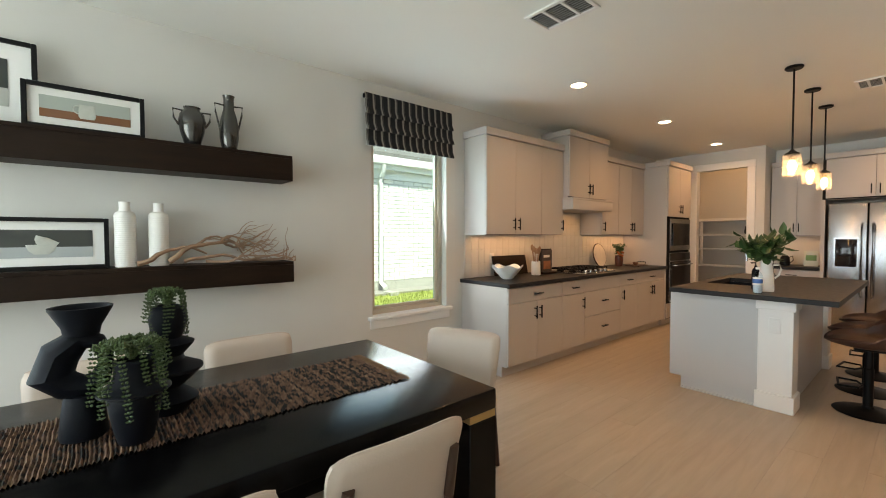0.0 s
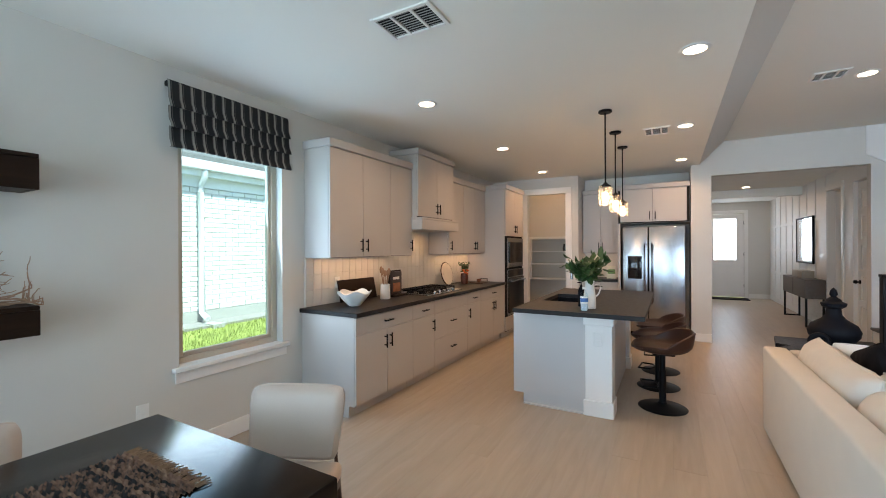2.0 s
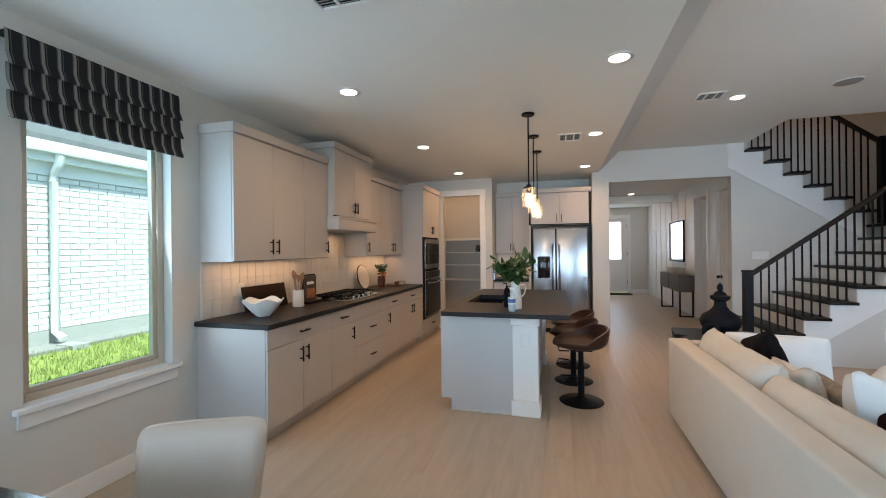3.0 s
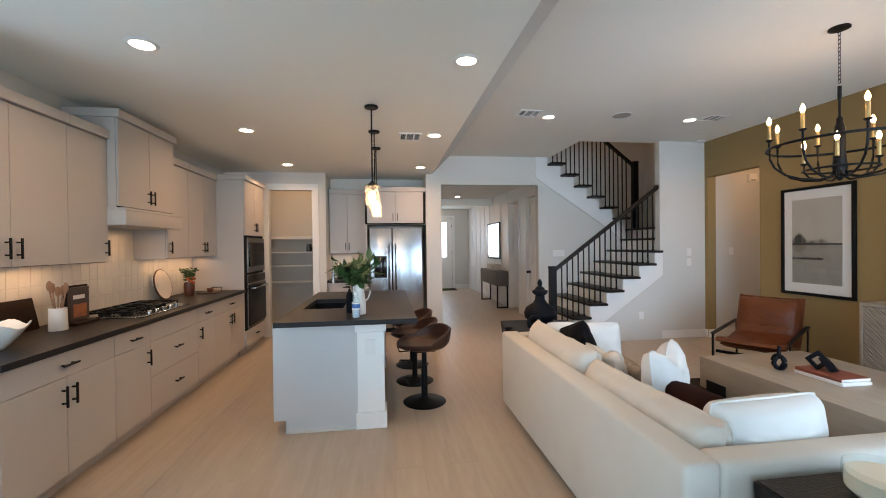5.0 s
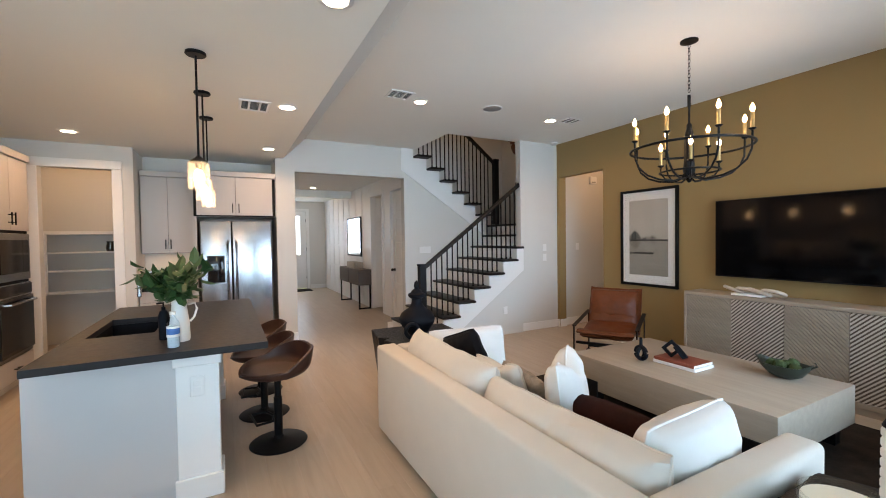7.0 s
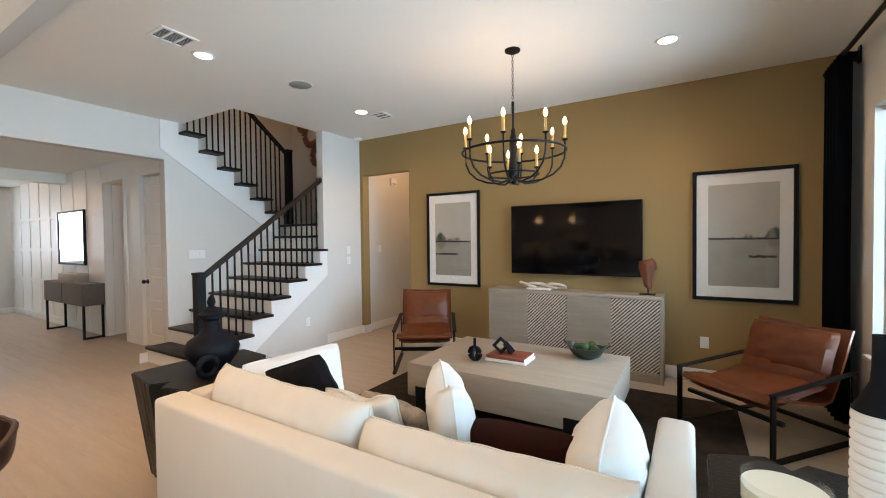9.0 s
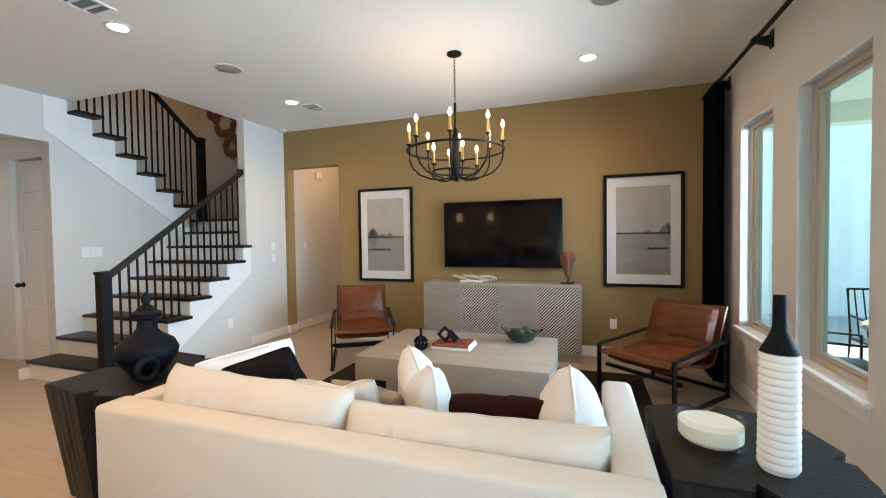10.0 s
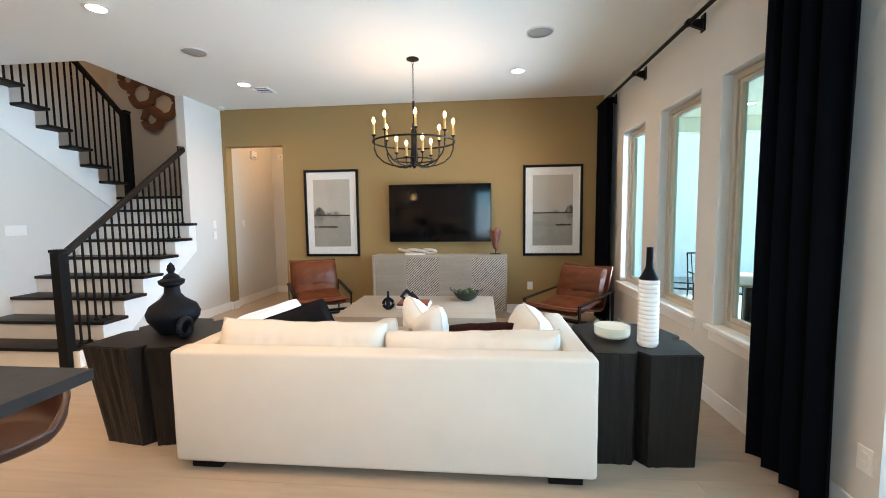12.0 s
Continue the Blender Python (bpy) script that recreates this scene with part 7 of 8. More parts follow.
def stool():
    s = thing("bar_stool", (0, 0, 0), "brown leather bucket bar stool on a black pedestal", "bar stool", "island stools")
    part("base", lathe(bmesh.new(), [(0, 0), (0.20, 0), (0.205, 0.006), (0.19, 0.014), (0.08, 0.028), (0.04, 0.045), (0.032, 0.06), (0, 0.06)], (0, 0, 0), 36), BLACK, s)
    part("column", lathe(bmesh.new(), [(0.03, 0.05), (0.03, 0.36), (0.024, 0.365), (0.024, 0.52), (0, 0.52)], (0, 0, 0), 18), BLACK, s)
    part("footrest", pipe(bmesh.new(), [(0.0, 0.03, 0.22), (-0.10, 0.06, 0.22), (-0.11, 0.17, 0.22), (0.11, 0.17, 0.22), (0.10, 0.06, 0.22), (0.0, 0.03, 0.22)], 0.009, 8), BLACK, s)
    part("plate", one((-0.09, -0.09, 0.515), (0.09, 0.09, 0.53), 0.004, 1), BLACK, s)
    bm = bmesh.new()
    rings = []
    for i in range(13):
        f = i / 12
        ring = []
        for k in range(36):
            a = k * math.pi / 18
            back = max(0.0, -math.sin(a))
            side = abs(math.cos(a))
            r = 0.05 + 0.20 * min(1, f * 1.3)
            lift = max(0, f - 0.6) / 0.4
            r += 0.03 * lift
            z = 0.55 + 0.012 * f + lift ** 1.4 * (0.03 + 0.135 * back ** 0.8 + 0.05 * side) - (0.02 * (1 - back) * lift)
            ring.append(bm.verts.new((r * math.cos(a) * 1.06, r * math.sin(a) * 0.92, z)))
        rings.append(ring)
    for a, b in zip(rings, rings[1:]):
        for k in range(36):
            bm.faces.new((a[k], a[(k + 1) % 36], b[(k + 1) % 36], b[k]))
    bm.faces.new(rings[0][::-1])
    bmesh.ops.recalc_face_normals(bm, faces=bm.faces)
    bmesh.ops.solidify(bm, geom=bm.faces[:], thickness=0.022)
    part("seat", bm, DKLEATHER, s, "brown leather bucket seat")
    top = []
    for k in range(36):
        a = k * math.pi / 18
        back, side = max(0.0, -math.sin(a)), abs(math.cos(a))
        top.append((0.272 * math.cos(a) * 1.06, 0.272 * math.sin(a) * 0.92, 0.562 + 0.03 + 0.135 * back ** 0.8 + 0.05 * side - 0.02 * (1 - back)))
    part("rim_piping", pipe(bmesh.new(), top, 0.010, 8, True), DKLEATHER, s)
    return s


s0 = stool()
SQUAT = Matrix.Diagonal((1, 1, 0.955, 1))
s0.matrix_basis = pose(4.90, 0.41, 0, 0, 0, 8) @ SQUAT
copy_thing(s0, pose(5.52, 0.46, 0, 0, 0, -6) @ SQUAT)
copy_thing(s0, pose(6.14, 0.45, 0, 0, 0, 4) @ SQUAT)


def leafy(bm, base, stems, spread, size, seed, up):
    rr = random.Random(seed)
    for s in range(stems):
        a = rr.uniform(0, 6.283)
        tip = Vector((base[0] + spread * rr.uniform(0.3, 1) * math.cos(a), base[1] + spread * rr.uniform(0.3, 1) * math.sin(a), base[2] + up * rr.uniform(0.45, 1)))
        for k in range(9):
            f = 0.3 + 0.7 * k / 8
            p = Vector(base).lerp(tip, f)
            p.z += 0.03 * math.sin(f * 3)
            d = Vector((rr.uniform(-1, 1), rr.uniform(-1, 1), rr.uniform(-0.5, 0.6))).normalized()
            u = d.cross(Vector((0, 0, 1))).normalized()
            w = d.cross(u)
            ln, wd = size * rr.uniform(0.7, 1.2), size * 0.24
            pts = [p, p + d * ln * 0.3 + u * wd + w * 0.006, p + d * ln * 0.7 + u * wd * 0.8 + w * 0.004, p + d * ln - w * 0.012, p + d * ln * 0.7 - u * wd * 0.8 + w * 0.004, p + d * ln * 0.3 - u * wd + w * 0.006]
            mid = [p + d * ln * 0.3 - w * 0.004, p + d * ln * 0.7 - w * 0.006]
            v = [bm.verts.new(x) for x in pts]
            m = [bm.verts.new(x) for x in mid]
            for t in ((v[0], v[1], m[0]), (v[1], v[2], m[1], m[0]), (v[2], v[3], m[1]), (v[3], v[4], m[1]), (v[4], v[5], m[0], m[1]), (v[5], v[0], m[0])):
                bm.faces.new(t)
    return bm


pl = thing("potted_plant", (4.55, 0.985, 0.915), "leafy green stems in a tall white ceramic pitcher on the island", "plant")
part("pitcher", lathe(bmesh.new(), [(0, 0), (0.052, 0), (0.055, 0.01), (0.053, 0.10), (0.043, 0.18), (0.039, 0.22), (0.043, 0.25), (0.038, 0.25), (0.034, 0.21), (0, 0.20)], (4.55, 0.985, 0.916), 30), CERAMIC, pl, "white ceramic pitcher")
part("handle", pipe(bmesh.new(), [(4.565, 0.942, 1.13), (4.58, 0.905, 1.135), (4.585, 0.895, 1.10), (4.575, 0.91, 1.05), (4.567, 0.932, 1.025)], 0.007, 8), CERAMIC, pl)
part("foliage", leafy(bmesh.new(), (4.56, 0.97, 1.12), 18, 0.23, 0.12, 4, 0.25), LEAF, pl, "broad green leaves", smooth=False)
st2 = bmesh.new()
for i in range(9):
    a = i * 0.7
    pipe(st2, [(4.55, 0.985, 1.06), (4.55 + 0.03 * math.cos(a), 0.985 + 0.03 * math.sin(a), 1.19), (4.55 + 0.12 * math.cos(a), 0.985 + 0.12 * math.sin(a), 1.32)], 0.003, 5)
part("stems", st2, LEAF, pl)
sb = thing("soap_bottle", (4.64, 1.075, 0.915), "slim matt black bottle standing by the sink", "bottle")
part("body", lathe(bmesh.new(), [(0, 0), (0.026, 0), (0.028, 0.008), (0.028, 0.15), (0.02, 0.175), (0.011, 0.18), (0.011, 0.20), (0, 0.20)], (4.64, 1.075, 0.916), 22), MATTE, sb)
part("pump", pipe(bmesh.new(), [(4.64, 1.075, 1.11), (4.64, 1.075, 1.14), (4.64, 1.11, 1.138)], 0.006, 8), MATTE, sb)
wb = thing("water_bottle", (4.365, 1.0, 0.915), "small clear plastic water bottle with a blue label", "bottle")
part("body", lathe(bmesh.new(), [(0, 0), (0.028, 0), (0.032, 0.008), (0.032, 0.05), (0.029, 0.055), (0.032, 0.06), (0.032, 0.13), (0.028, 0.15), (0.013, 0.175), (0.013, 0.19), (0, 0.19)], (4.365, 1.0, 0.916), 22), glass("clear_plastic", (0.90, 0.95, 0.98)), wb)
part("water", lathe(bmesh.new(), [(0, 0.004), (0.027, 0.005), (0.030, 0.012), (0.030, 0.12), (0, 0.12)], (4.365, 1.0, 0.916), 18), mat("pale_water", (0.62, 0.68, 0.72), 0.1, var=0.02, bump=0), wb)
lb = part("label", lathe(bmesh.new(), [(0.0325, 0.065), (0.0327, 0.066), (0.0327, 0.124), (0.0325, 0.125)], (4.365, 1.0, 0.916), 22), PLASTIC, wb, "white and blue paper label")
part("label_band", lathe(bmesh.new(), [(0.0328, 0.08), (0.0331, 0.081), (0.0331, 0.112), (0.0328, 0.113)], (4.365, 1.0, 0.916), 22), mat("blue_print", (0.05, 0.16, 0.45), 0.4, bump=0), lb)
part("cap", tube(bmesh.new(), (4.365, 1.0, 1.104), (4.365, 1.0, 1.122), 0.0155), PLASTIC, wb)

# along the wall
bl = thing("scalloped_bowl", (3.70, 3.01, 0.915), "white ceramic bowl with a wavy ribbed rim", "bowl")
bm = bmesh.new()
rings = []
for i, (r, z) in enumerate([(0.0, 0.004), (0.05, 0.0), (0.065, 0.012), (0.105, 0.055), (0.14, 0.10), (0.165, 0.135), (0.158, 0.137), (0.13, 0.10), (0.095, 0.058), (0.05, 0.02), (0.0, 0.016)]):
    rings.append([bm.verts.new((3.70 + r * math.cos(k * math.pi / 36), 3.01 + r * math.sin(k * math.pi / 36), 0.916 + z + (0.016 * math.sin(k * math.pi / 36 * 5 + 0.6) * (r / 0.165) ** 2.5) + 0.003 * (k % 2) * (r > 0.06))) for k in range(72)])
for a, b in zip(rings, rings[1:]):
    for k in range(72):
        bm.faces.new((a[k], a[(k + 1) % 72], b[(k + 1) % 72], b[k]))
bmesh.ops.remove_doubles(bm, verts=bm.verts, dist=0.0004)
bmesh.ops.recalc_face_normals(bm, faces=bm.faces)
part("body", bm, CERAMIC, bl)
cb = solo("cutting_board", one((-0.29, -0.01, 0), (0.29, 0.01, 0.23), 0.006, 2), STAINX, "dark wooden board leaning on the backsplash", "cutting board")
cb.matrix_basis = pose(4.08, 3.27, 0.917, -12)
cr = thing("utensil_crock", (4.28, 3.08, 0.915), "white crock of wooden spoons", "utensil crock")
part("crock", lathe(bmesh.new(), [(0, 0), (0.052, 0), (0.055, 0.006), (0.052, 0.10), (0.05, 0.16), (0.045, 0.16), (0.046, 0.1), (0, 0.02)], (4.28, 3.08, 0.916), 26), CERAMIC, cr)
for i in range(5):
    a = i * 1.26
    p0, p1 = Vector((4.28, 3.08, 0.94)), Vector((4.28 + 0.045 * math.cos(a), 3.08 + 0.045 * math.sin(a), 1.17 + 0.02 * (i % 3)))
    bm = tube(bmesh.new(), p0, p1, 0.006, 0.005, 8)
    bmesh.ops.create_uvsphere(bm, u_segments=10, v_segments=8, radius=1, matrix=Matrix.Translation(p1 + Vector((0, 0, 0.025))) @ Matrix.Diagonal((0.024, 0.012, 0.038, 1)))
    part("spoon", bm, DRIFT, cr, "wooden spoon")
cbk = thing("cookbook_stand", (4.55, 3.14, 0.915), "cookbook open on a dark wooden stand", "book stand")
bm = one((-0.12, 0, 0.02), (0.12, 0.015, 0.30), 0.003, 1)
o1 = part("stand", bm, STAINX, cbk)
for o in cbk.children:
    o.data.transform(Matrix.Translation(cbk.location))
part("ledge", one((4.42, 3.06, 0.916), (4.68, 3.15, 0.94), 0.003, 1), STAINX, cbk)
COVER = mat("cookbook_cover", (0.05, 0.035, 0.03), 0.35, var=0.6, scale=9, bump=0)
bo = part("book", one((4.45, 3.118, 0.945), (4.65, 3.138, 1.20), 0.002, 1), COVER, cbk, "dark cookbook with a pale title")
part("title_bar", one((4.48, 3.1165, 1.11), (4.60, 3.1178, 1.14)), PAPER, bo)
part("food_photo", one((4.48, 3.1165, 0.97), (4.62, 3.1178, 1.07)), mat("food_print", (0.35, 0.12, 0.05), 0.4, var=0.7, scale=18, bump=0), bo)

ck = thing("cooktop", (5.13, 3.0, 0.915), "stainless gas cooktop with black iron grates", "cooktop")
part("pan", one((4.72, 2.76, 0.916), (5.54, 3.26, 0.928), 0.005, 1), STEEL, ck)
for i in range(3):
    x0 = 4.74 + i * 0.267
    bm = bmesh.new()
    for p0, p1 in (((x0, 2.87, 0.955), (x0 + 0.255, 2.882, 0.97)), ((x0, 3.228, 0.955), (x0 + 0.255, 3.24, 0.97)), ((x0, 2.87, 0.955), (x0 + 0.012, 3.24, 0.97)), ((x0 + 0.243, 2.87, 0.955), (x0 + 0.255, 3.24, 0.97)), ((x0 + 0.12, 2.87, 0.955), (x0 + 0.132, 3.24, 0.972)), ((x0, 2.96, 0.955), (x0 + 0.255, 2.972, 0.972)), ((x0, 3.13, 0.955), (x0 + 0.255, 3.142, 0.972))):
        box(bm, p0, p1)
    for a, b in ((x0, 2.87), (x0 + 0.243, 2.87), (x0, 3.228), (x0 + 0.243, 3.228)):
        box(bm, (a, b, 0.928), (a + 0.012, b + 0.012, 0.955))
    part("grate", bm, BLACK, ck, "black cast iron grate", smooth=False)
    for y in (2.97, 3.14):
        part("burner", lathe(bmesh.new(), [(0, 0), (0.045, 0), (0.045, 0.014), (0.03, 0.02), (0, 0.02)], (x0 + 0.127, y, 0.928), 20), BLACK, ck)
for i in range(5):
    x = 4.90 + i * 0.115
    part("knob", lathe(bmesh.new(), [(0, 0), (0.02, 0), (0.019, 0.022), (0.015, 0.026), (0, 0.026)], (x, 2.81, 0.928), 18), STEEL, ck)

rb = thing("round_board", (6.05, 3.2, 0.915), "round pale marble board with a dark edge, leaning", "serving board")
m = pose(6.05, 3.27, 1.085, 78)
bm = bmesh.new()
bmesh.ops.create_cone(bm, cap_ends=True, segments=40, radius1=0.165, radius2=0.165, depth=0.016, matrix=m)
part("board", bm, mat("marble", (0.68, 0.62, 0.55), 0.3, var=0.12, scale=6, bump=0), rb)
part("edge", pipe(bmesh.new(), [m @ Vector((0.168 * math.cos(a), 0.168 * math.sin(a), 0)) for a in [k * math.pi / 20 for k in range(40)]], 0.009, 8, True), WALNUT, rb, "dark wooden edge")
hp = thing("potted_herb", (6.38, 3.14, 0.915), "green plant in a dark orange-flecked pot", "potted plant")
part("pot", lathe(bmesh.new(), [(0, 0), (0.05, 0), (0.06, 0.1), (0.055, 0.16), (0.045, 0.16), (0.045, 0.12), (0, 0.12)], (6.38, 3.14, 0.916), 22), mat("flecked_pot", (0.09, 0.025, 0.012), 0.35, var=0.9, scale=20, bump=0.05), hp)
part("foliage", leafy(bmesh.new(), (6.38, 3.14, 1.05), 12, 0.11, 0.06, 9, 0.20), LEAF, hp, smooth=False)
bm = bmesh.new()
rr = random.Random(2)
for i in range(9):
    bmesh.ops.create_icosphere(bm, subdivisions=1, radius=0.018, matrix=Matrix.Translation((6.36 + rr.uniform(-0.06, 0.06), 3.10 + rr.uniform(-0.05, 0.04), 1.07 + rr.uniform(0, 0.08))))
part("blossom", bm, mat("orange_blossom", (0.45, 0.11, 0.03), 0.6, var=0.3, bump=0), hp, "small orange blossoms")
ty = thing("serving_tray", (6.62, 3.0, 0.915), "small dark tray with bowls", "tray")
part("tray", one((6.47, 2.88, 0.916), (6.78, 3.10, 0.932), 0.005, 1), WALNUT, ty)
for x, y in ((6.55, 2.97), (6.67, 3.02)):
    part("cup", lathe(bmesh.new(), [(0, 0), (0.025, 0), (0.04, 0.04), (0.036, 0.04), (0.02, 0.008), (0, 0.006)], (x, y, 0.932), 18), BURL, ty)
part("handle", pipe(bmesh.new(), [(6.76, 2.92, 0.935), (6.80, 2.93, 0.97), (6.80, 3.05, 0.97), (6.76, 3.06, 0.935)], 0.006, 6), BLACK, ty)

# coffee corner beside the refrigerator
kt = thing("kettle", (8.40, 1.55, 0.915), "small black kettle beside the refrigerator", "kettle")
part("body", lathe(bmesh.new(), [(0, 0), (0.06, 0), (0.065, 0.01), (0.055, 0.12), (0.035, 0.15), (0, 0.155)], (8.40, 1.55, 0.916), 22), BLACK, kt)
part("handle", pipe(bmesh.new(), [(8.40, 1.50, 1.04), (8.40, 1.46, 1.06), (8.40, 1.45, 1.0), (8.40, 1.49, 0.95)], 0.007, 6), BLACK, kt)
SIGNM = mat("pale_card", (0.70, 0.72, 0.62), 0.5, var=0.04, bump=0)
sg = thing("card_sign", (8.42, 1.25, 0.915), "small pale card sign with a green block, on the worktop", "sign")
part("card", one((8.40, 1.17, 0.917), (8.406, 1.33, 1.14)), SIGNM, sg)
part("block", one((8.397, 1.19, 1.0), (8.3998, 1.31, 1.08)), mat("green_print", (0.16, 0.30, 0.10), 0.5, bump=0), sg)

# ---- outside ----
solo("patio_slab", boxes(((-10.0, -8.2, -0.155), (1.06, -0.21, -0.06))), CONCRETE, "grey concrete patio slab", "patio", **S)
solo("patio_roof", boxes(((-2.7, -4.5, 2.74), (1.06, -0.21, 2.84)), ((-2.7, -4.5, 2.54), (-2.5, -0.21, 2.74)), ((-2.5, -4.5, 2.54), (1.06, -4.3, 2.74))), CEIL, "white patio ceiling with edge beams", "patio roof", **S)
downlight(-0.31, -3.64, 2.74)
solo("patio_post", one((-2.72, -4.52, -0.155), (-2.48, -4.28, 2.54), 0.005, 1), TRIM, "white square patio post", "post", kind="structure")
# unseen slab added above the ceilings, height assumed; it blocks the sun
solo("house_roof", boxes(((-3.2, -0.05, 2.86), (15.4, 3.52, 2.90)), ((0.9, -7.8, 3.18), (6.84, -0.05, 3.28)), ((9.42, -7.8, 3.18), (15.4, -0.05, 3.28)), ((6.84, -2.06, 3.18), (9.42, -0.05, 3.28)), ((6.84, -7.8, 3.18), (9.42, -4.99, 3.28))), SIDING, "unseen flat slab standing in for the house roof", "roof", **S)
sdw = solo("siding_wall", boxes(((-10.0, -8.35, -0.16), (1.06, -8.2, 3.6))), SIDING, "pale lap siding wall across the patio", "wall", **S)
lap = finish(prism(bmesh.new(), [(0, 0), (0.012, 0), (0.004, 0.178), (0, 0.178)], -10.0, 1.06, "x"), "siding_board", False)
lap.materials.append(SIDING)
for i in range(21):
    o = new("siding_board", lap)
    o.parent = sdw
    o.location = (0, -8.2, -0.15 + i * 0.178)
pt = thing("patio_table", (-0.15, -3.2, -0.06), "round dark metal patio table", "table")
part("tabletop", lathe(bmesh.new(), [(0, 0.70), (0.55, 0.70), (0.56, 0.715), (0.55, 0.73), (0, 0.73)], (-0.15, -3.2, -0.06), 36), mat("patio_wood", (0.25, 0.16, 0.10), 0.6, var=0.3), pt)
part("pedestal", lathe(bmesh.new(), [(0, 0), (0.3, 0), (0.3, 0.03), (0.06, 0.06), (0.05, 0.68), (0.2, 0.70), (0, 0.70)], (-0.15, -3.2, -0.06), 20), BLACK, pt)


def patio_chair():
    c = thing("patio_chair", (0, 0, 0), "black metal slatted patio chair", "chair", "patio chairs")
    part("seat", one((-0.24, -0.24, 0.42), (0.24, 0.22, 0.45), 0.01), BLACK, c)
    for s in (-1, 1):
        part("leg", pipe(bmesh.new(), [(s * 0.23, -0.22, 0), (s * 0.23, -0.22, 0.64), (s * 0.23, 0.24, 0.66)], 0.012, 6), BLACK, c)
        part("leg", pipe(bmesh.new(), [(s * 0.23, 0.30, 0), (s * 0.23, 0.24, 0.45), (s * 0.22, 0.32, 0.92)], 0.012, 6), BLACK, c)
    part("top_rail", pipe(bmesh.new(), [(-0.22, 0.32, 0.92), (0.22, 0.32, 0.92)], 0.012, 6), BLACK, c)
    for i in range(6):
        x = -0.17 + i * 0.068
        part("slat", pipe(bmesh.new(), [(x, 0.22, 0.45), (x, 0.315, 0.91)], 0.007, 6), BLACK, c)
    return c


pcx = patio_chair()
pcx.matrix_basis = pose(-0.15, -2.35, -0.06, 0, 0, 5)
copy_thing(pcx, pose(0.62, -3.15, -0.06, 0, 0, -95))
copy_thing(pcx, pose(-0.2, -4.0, -0.06, 0, 0, 178))

# neighbouring brick house
nb = thing("neighbor_house", (5.0, 6.1, -0.16), "white-painted brick house wall with eave and downspout", "house")
part("wall", boxes(((-3.0, 6.02, -0.16), (14.0, 6.3, 2.55))), MORTAR, nb, smooth=False)
part("foundation", boxes(((-3.0, 5.99, -0.16), (14.0, 6.02, 0.62))), CONCRETE, nb, smooth=False)
rf = part("roof", prism(bmesh.new(), [(5.88, 2.66), (5.88, 2.74), (9.0, 4.6), (9.0, 4.45)], -3.4, 14.4, "x"), mat("shingles", (0.16, 0.15, 0.14), 0.9, var=0.3, scale=8, bump=0.5), nb, smooth=False)
part("soffit", boxes(((-3.4, 5.90, 2.50), (14.4, 6.05, 2.54)), ((-3.4, 5.88, 2.46), (14.4, 5.92, 2.66))), SIDING, nb, smooth=False)
part("gutter", boxes(((-3.4, 5.79, 2.54), (14.4, 5.88, 2.66)), bev=0.01), TRIM, nb)
part("frieze", boxes(((-3.0, 5.985, 2.32), (14.0, 6.02, 2.50))), SIDING, nb, smooth=False)
part("downspout", pipe(bmesh.new(), [(3.95, 5.84, 2.54), (3.95, 5.85, 2.44), (3.95, 5.93, 2.34), (3.95, 5.945, 2.25), (3.95, 5.93, 0.60), (3.95, 5.80, 0.53)], 0.04, 8), TRIM, nb, "white downspout")
solo("splash_block", prism(bmesh.new(), [(3.87, 5.55), (4.03, 5.55), (4.03, 5.80), (3.87, 5.80)], 0.42, 0.485), CONCRETE, "small concrete splash block on the grass", "splash block", at=(3.95, 5.65, 0.42))
MULCH = mat("gravel_strip", (0.30, 0.27, 0.25), 0.95, var=0.4, scale=30, bump=0.7)
solo("gravel_strip", boxes(((-3.0, 5.60, 0.3), (14.0, 5.99, 0.475))), MULCH, "grey gravel strip along the house", "gravel", kind="structure", smooth=False)
solo("lawn_bank", prism(bmesh.new(), [(3.7, -0.17), (3.7, -0.10), (5.62, 0.45), (14.0, 0.45), (14.0, -0.17)], -30, 40, "x"), GRASS, "sloping lawn bank between the houses", "lawn", **S)
rr = random.Random(11)
vs, fs = [], []
for i in range(9000):
    x, y = rr.uniform(1.8, 6.4), rr.uniform(4.3, 5.62)
    g = -0.10 + 0.55 * (y - 3.7) / 1.92
    h, a = rr.uniform(0.03, 0.07), rr.uniform(0, 6.28)
    dx, dy = 0.006 * math.cos(a), 0.006 * math.sin(a)
    k = len(vs)
    vs += [(x - dx, y - dy, g - 0.01), (x + dx, y + dy, g - 0.01), (x + rr.uniform(-0.02, 0.02), y + rr.uniform(-0.02, 0.02), g + h)]
    fs.append((k, k + 1, k + 2))
me = bpy.data.meshes.new("grass_blades")
me.from_pydata(vs, [], fs)
me.materials.append(GRASS)
tagged(new("grass_blades", me), "mown green grass blades between the houses", "grass", kind="stuff")

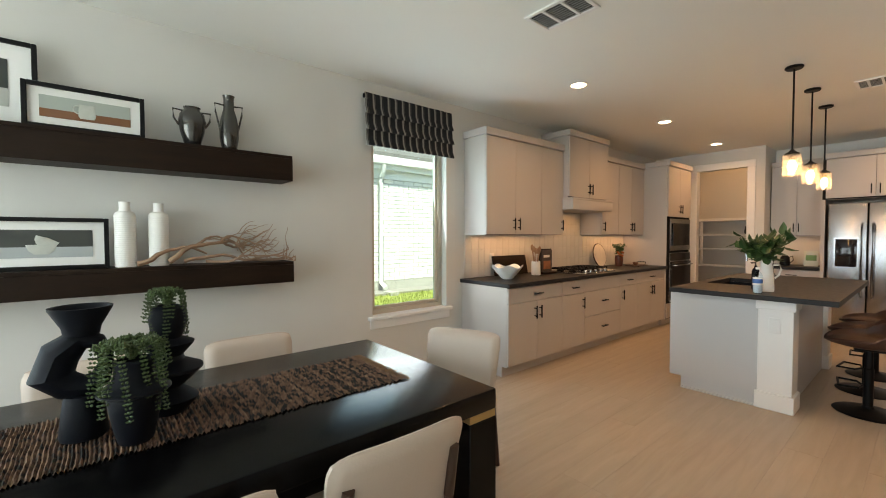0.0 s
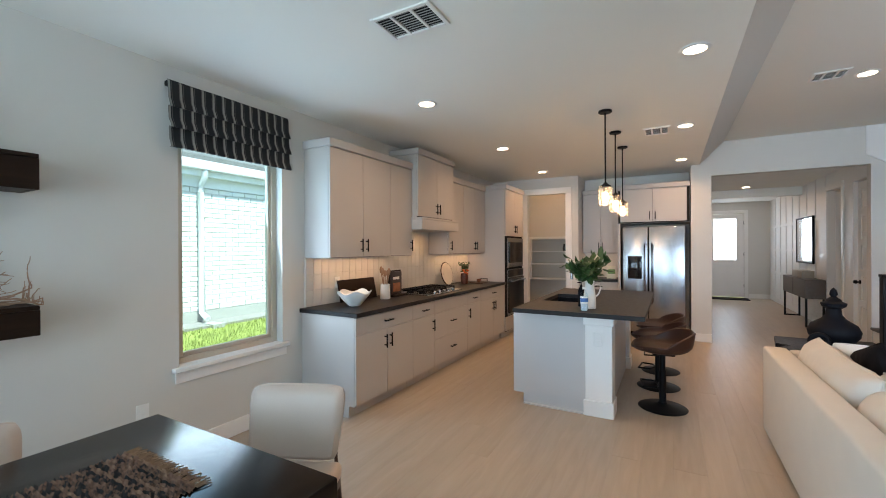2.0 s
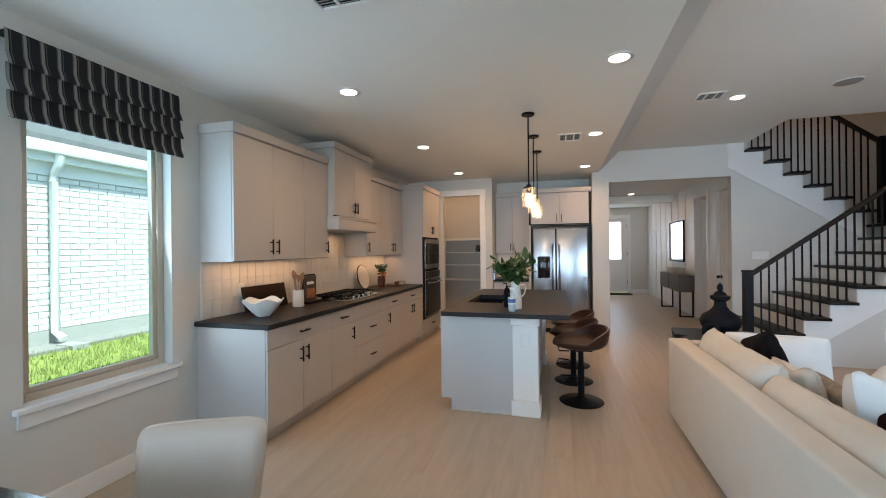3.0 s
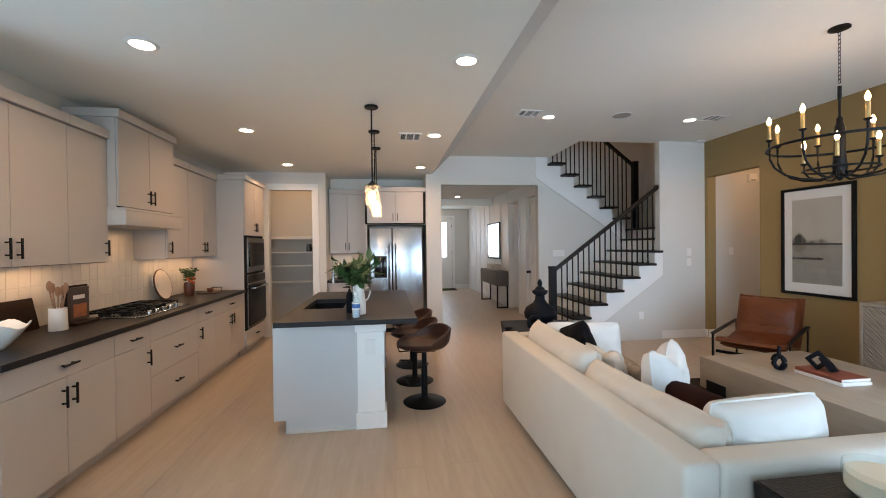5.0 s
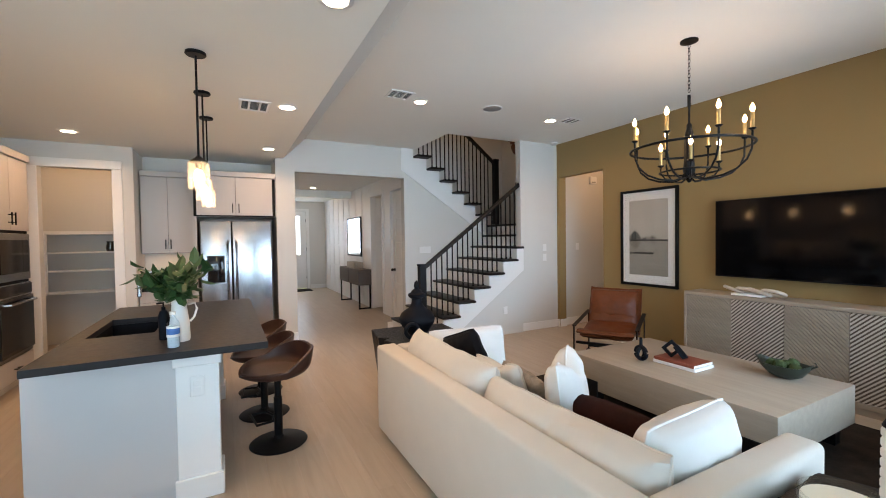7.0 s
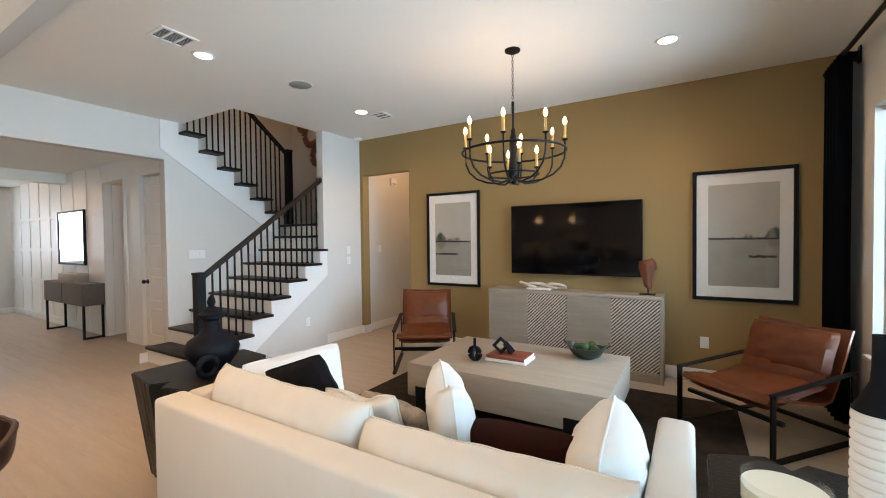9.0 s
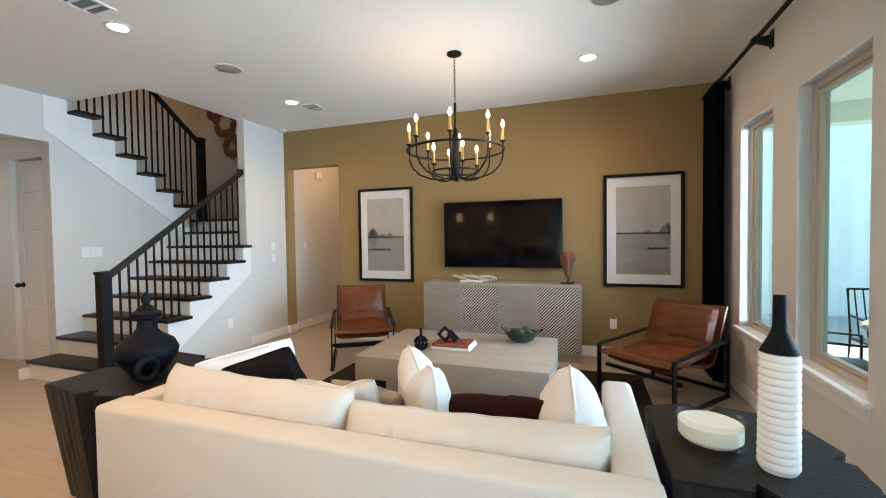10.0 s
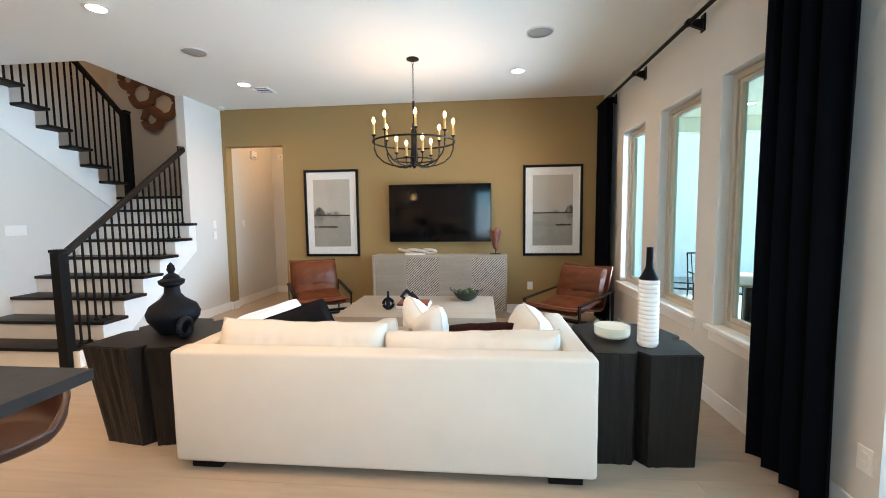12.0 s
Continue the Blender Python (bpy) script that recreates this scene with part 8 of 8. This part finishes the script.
# bricks of the neighbouring wall
bmesh_brick = finish(one((0, 0, 0), (0.194, 0.03, 0.057), 0.004, 1), "brick", False)
bmesh_brick.materials.append(BRICK)
vs, fs = [], []
wall_part = [o for o in nb.children if o.name.startswith("wall")][0]
for c in range(26):
    z = 0.63 + c * 0.0675
    for k in range(34):
        x = 1.8 + k * 0.204 + (0.102 if c % 2 else 0)
        if 3.0 < x < 6.0 and 3 <= c < 24:
            o = new("brick", bmesh_brick)
            o.parent = wall_part
            o.location = Vector((x, 6.0, z)) - base_of(wall_part)
        else:
            b = len(vs)
            vs += [(x + dx, 6.0 + dy, z + dz) for dx in (0, 0.194) for dy in (0, 0.03) for dz in (0, 0.057)]
            fs += [(b, b + 1, b + 3, b + 2), (b + 4, b + 6, b + 7, b + 5), (b, b + 4, b + 5, b + 1), (b + 1, b + 5, b + 7, b + 3), (b, b + 2, b + 6, b + 4)]
me = bpy.data.meshes.new("outer_bricks")
me.from_pydata([tuple(Vector(v) - base_of(wall_part)) for v in vs], [], fs)
me.materials.append(BRICK)
ob = new("outer_bricks", me)
ob.parent = wall_part
tagged(ob, kind="stuff")

# backsplash tiles
gr = solo("backsplash", boxes(((3.40, NY - 0.006, 0.915), (6.944, NY, 1.38)), ((4.755, NY - 0.006, 1.38), (5.665, NY, 1.69))), GROUT, "pale glazed tile backsplash", "backsplash", **S)
TW, TH = 0.1005, 0.1525
tile = finish(one((0.001, -0.006, 0.001), (TW - 0.0015, 0.001, TH - 0.0015), 0.0015, 1), "tile", False)
tile.materials.append(TILE)
for r in range(5):
    for k in range(35):
        x, z = 3.405 + k * TW, 0.917 + r * TH
        if x + TW > 6.944 or (r >= 3 and not (4.755 < x and x + TW < 5.665)):
            continue
        o = new("tile", tile)
        o.parent = gr
        o.location = (x, NY - 0.006, z)

# floor planks, laid along x
PLANK = bpy.data.materials.new("light_oak_plank")
PLANK.use_nodes = True
n, l = PLANK.node_tree.nodes, PLANK.node_tree.links
b = n["Principled BSDF"]
tcn, mp, oi, no, fi, ad, rp, cmb = (n.new("ShaderNode" + k) for k in ("TexCoord", "Mapping", "ObjectInfo", "TexNoise", "TexNoise", "Math", "ValToRGB", "CombineXYZ"))
l.new(tcn.outputs["Object"], mp.inputs[0])
mp.inputs["Scale"].default_value = (1.2, 12, 1)
ml = n.new("ShaderNodeMath")
ml.operation = "MULTIPLY"
ml.inputs[1].default_value = 37
l.new(oi.outputs["Random"], ml.inputs[0]), l.new(ml.outputs[0], cmb.inputs[0]), l.new(ml.outputs[0], cmb.inputs[1])
l.new(cmb.outputs[0], mp.inputs["Location"])
no.inputs["Scale"].default_value, no.inputs["Detail"].default_value, no.inputs["Distortion"].default_value = 1.6, 6, 0.8
fi.inputs["Scale"].default_value, fi.inputs["Detail"].default_value = 9, 4
l.new(mp.outputs[0], no.inputs["Vector"]), l.new(mp.outputs[0], fi.inputs["Vector"])
ad.operation = "MULTIPLY_ADD"
ad.inputs[1].default_value = 0.15
l.new(oi.outputs["Random"], ad.inputs[0]), l.new(no.outputs[0], ad.inputs[2])
l.new(ad.outputs[0], rp.inputs[0])
e = rp.color_ramp.elements
e[0].position, e[0].color = 0.25, (0.38, 0.305, 0.228, 1)
e[1].position, e[1].color = 0.85, (0.46, 0.38, 0.295, 1)
l.new(rp.outputs[0], b.inputs["Base Color"])
b.inputs["Roughness"].default_value = 0.40
bp = n.new("ShaderNodeBump")
bp.inputs["Strength"].default_value, bp.inputs["Distance"].default_value = 0.08, 0.003
l.new(fi.outputs[0], bp.inputs["Height"]), l.new(bp.outputs[0], b.inputs["Normal"])
fl = scene.objects["floor"]
PW, PL = 0.19, 2.2
planks = {}


def plank(x0, x1, y0, y1):
    key = (round(x1 - x0, 3), round(y1 - y0, 3))
    if key not in planks:
        planks[key] = finish(one((0, 0.0002, -0.011), (key[0] - 0.0005, key[1] - 0.0002, 0.0), 0.0006, 1), "plank", False)
        planks[key].materials.append(PLANK)
    o = new("plank", planks[key])
    o.parent = fl
    o.location = (x0, y0, 0)


def lay(x0, x1, y0, y1, seed, pl):
    rr = random.Random(seed)
    y = y0
    while y < y1 - 0.01:
        x = x0 - rr.choice((0.3, 0.75, 1.2, 1.65)) * pl / 2.2
        yy = min(y + PW, y1)
        while x < x1 - 0.01:
            a, b2 = max(x, x0), min(x + pl, x1)
            if b2 - a > 0.02:
                plank(a, b2, y, yy)
            x += pl
        y += PW


lay(-2.54, 8.14, -0.05, 3.35, 1, 2.2)
lay(1.22, 8.14, -4.22, -0.05, 2, 2.2)
lay(8.14, 15.05, -2.10, -0.10, 3, 3.4)
solo("floor_edge", boxes(((8.14, 0.06, -0.011), (9.80, 3.35, 0.0)), ((5.6, -5.7, -0.011), (6.85, -4.22, 0.0)), ((9.4, -4.2, -0.011), (11.2, -2.1, 0)), ((8.14, -2.2, -0.011), (9.4, -2.1, 0))), PLANK, "light oak floor in the pantry and passages", "floor", **S)
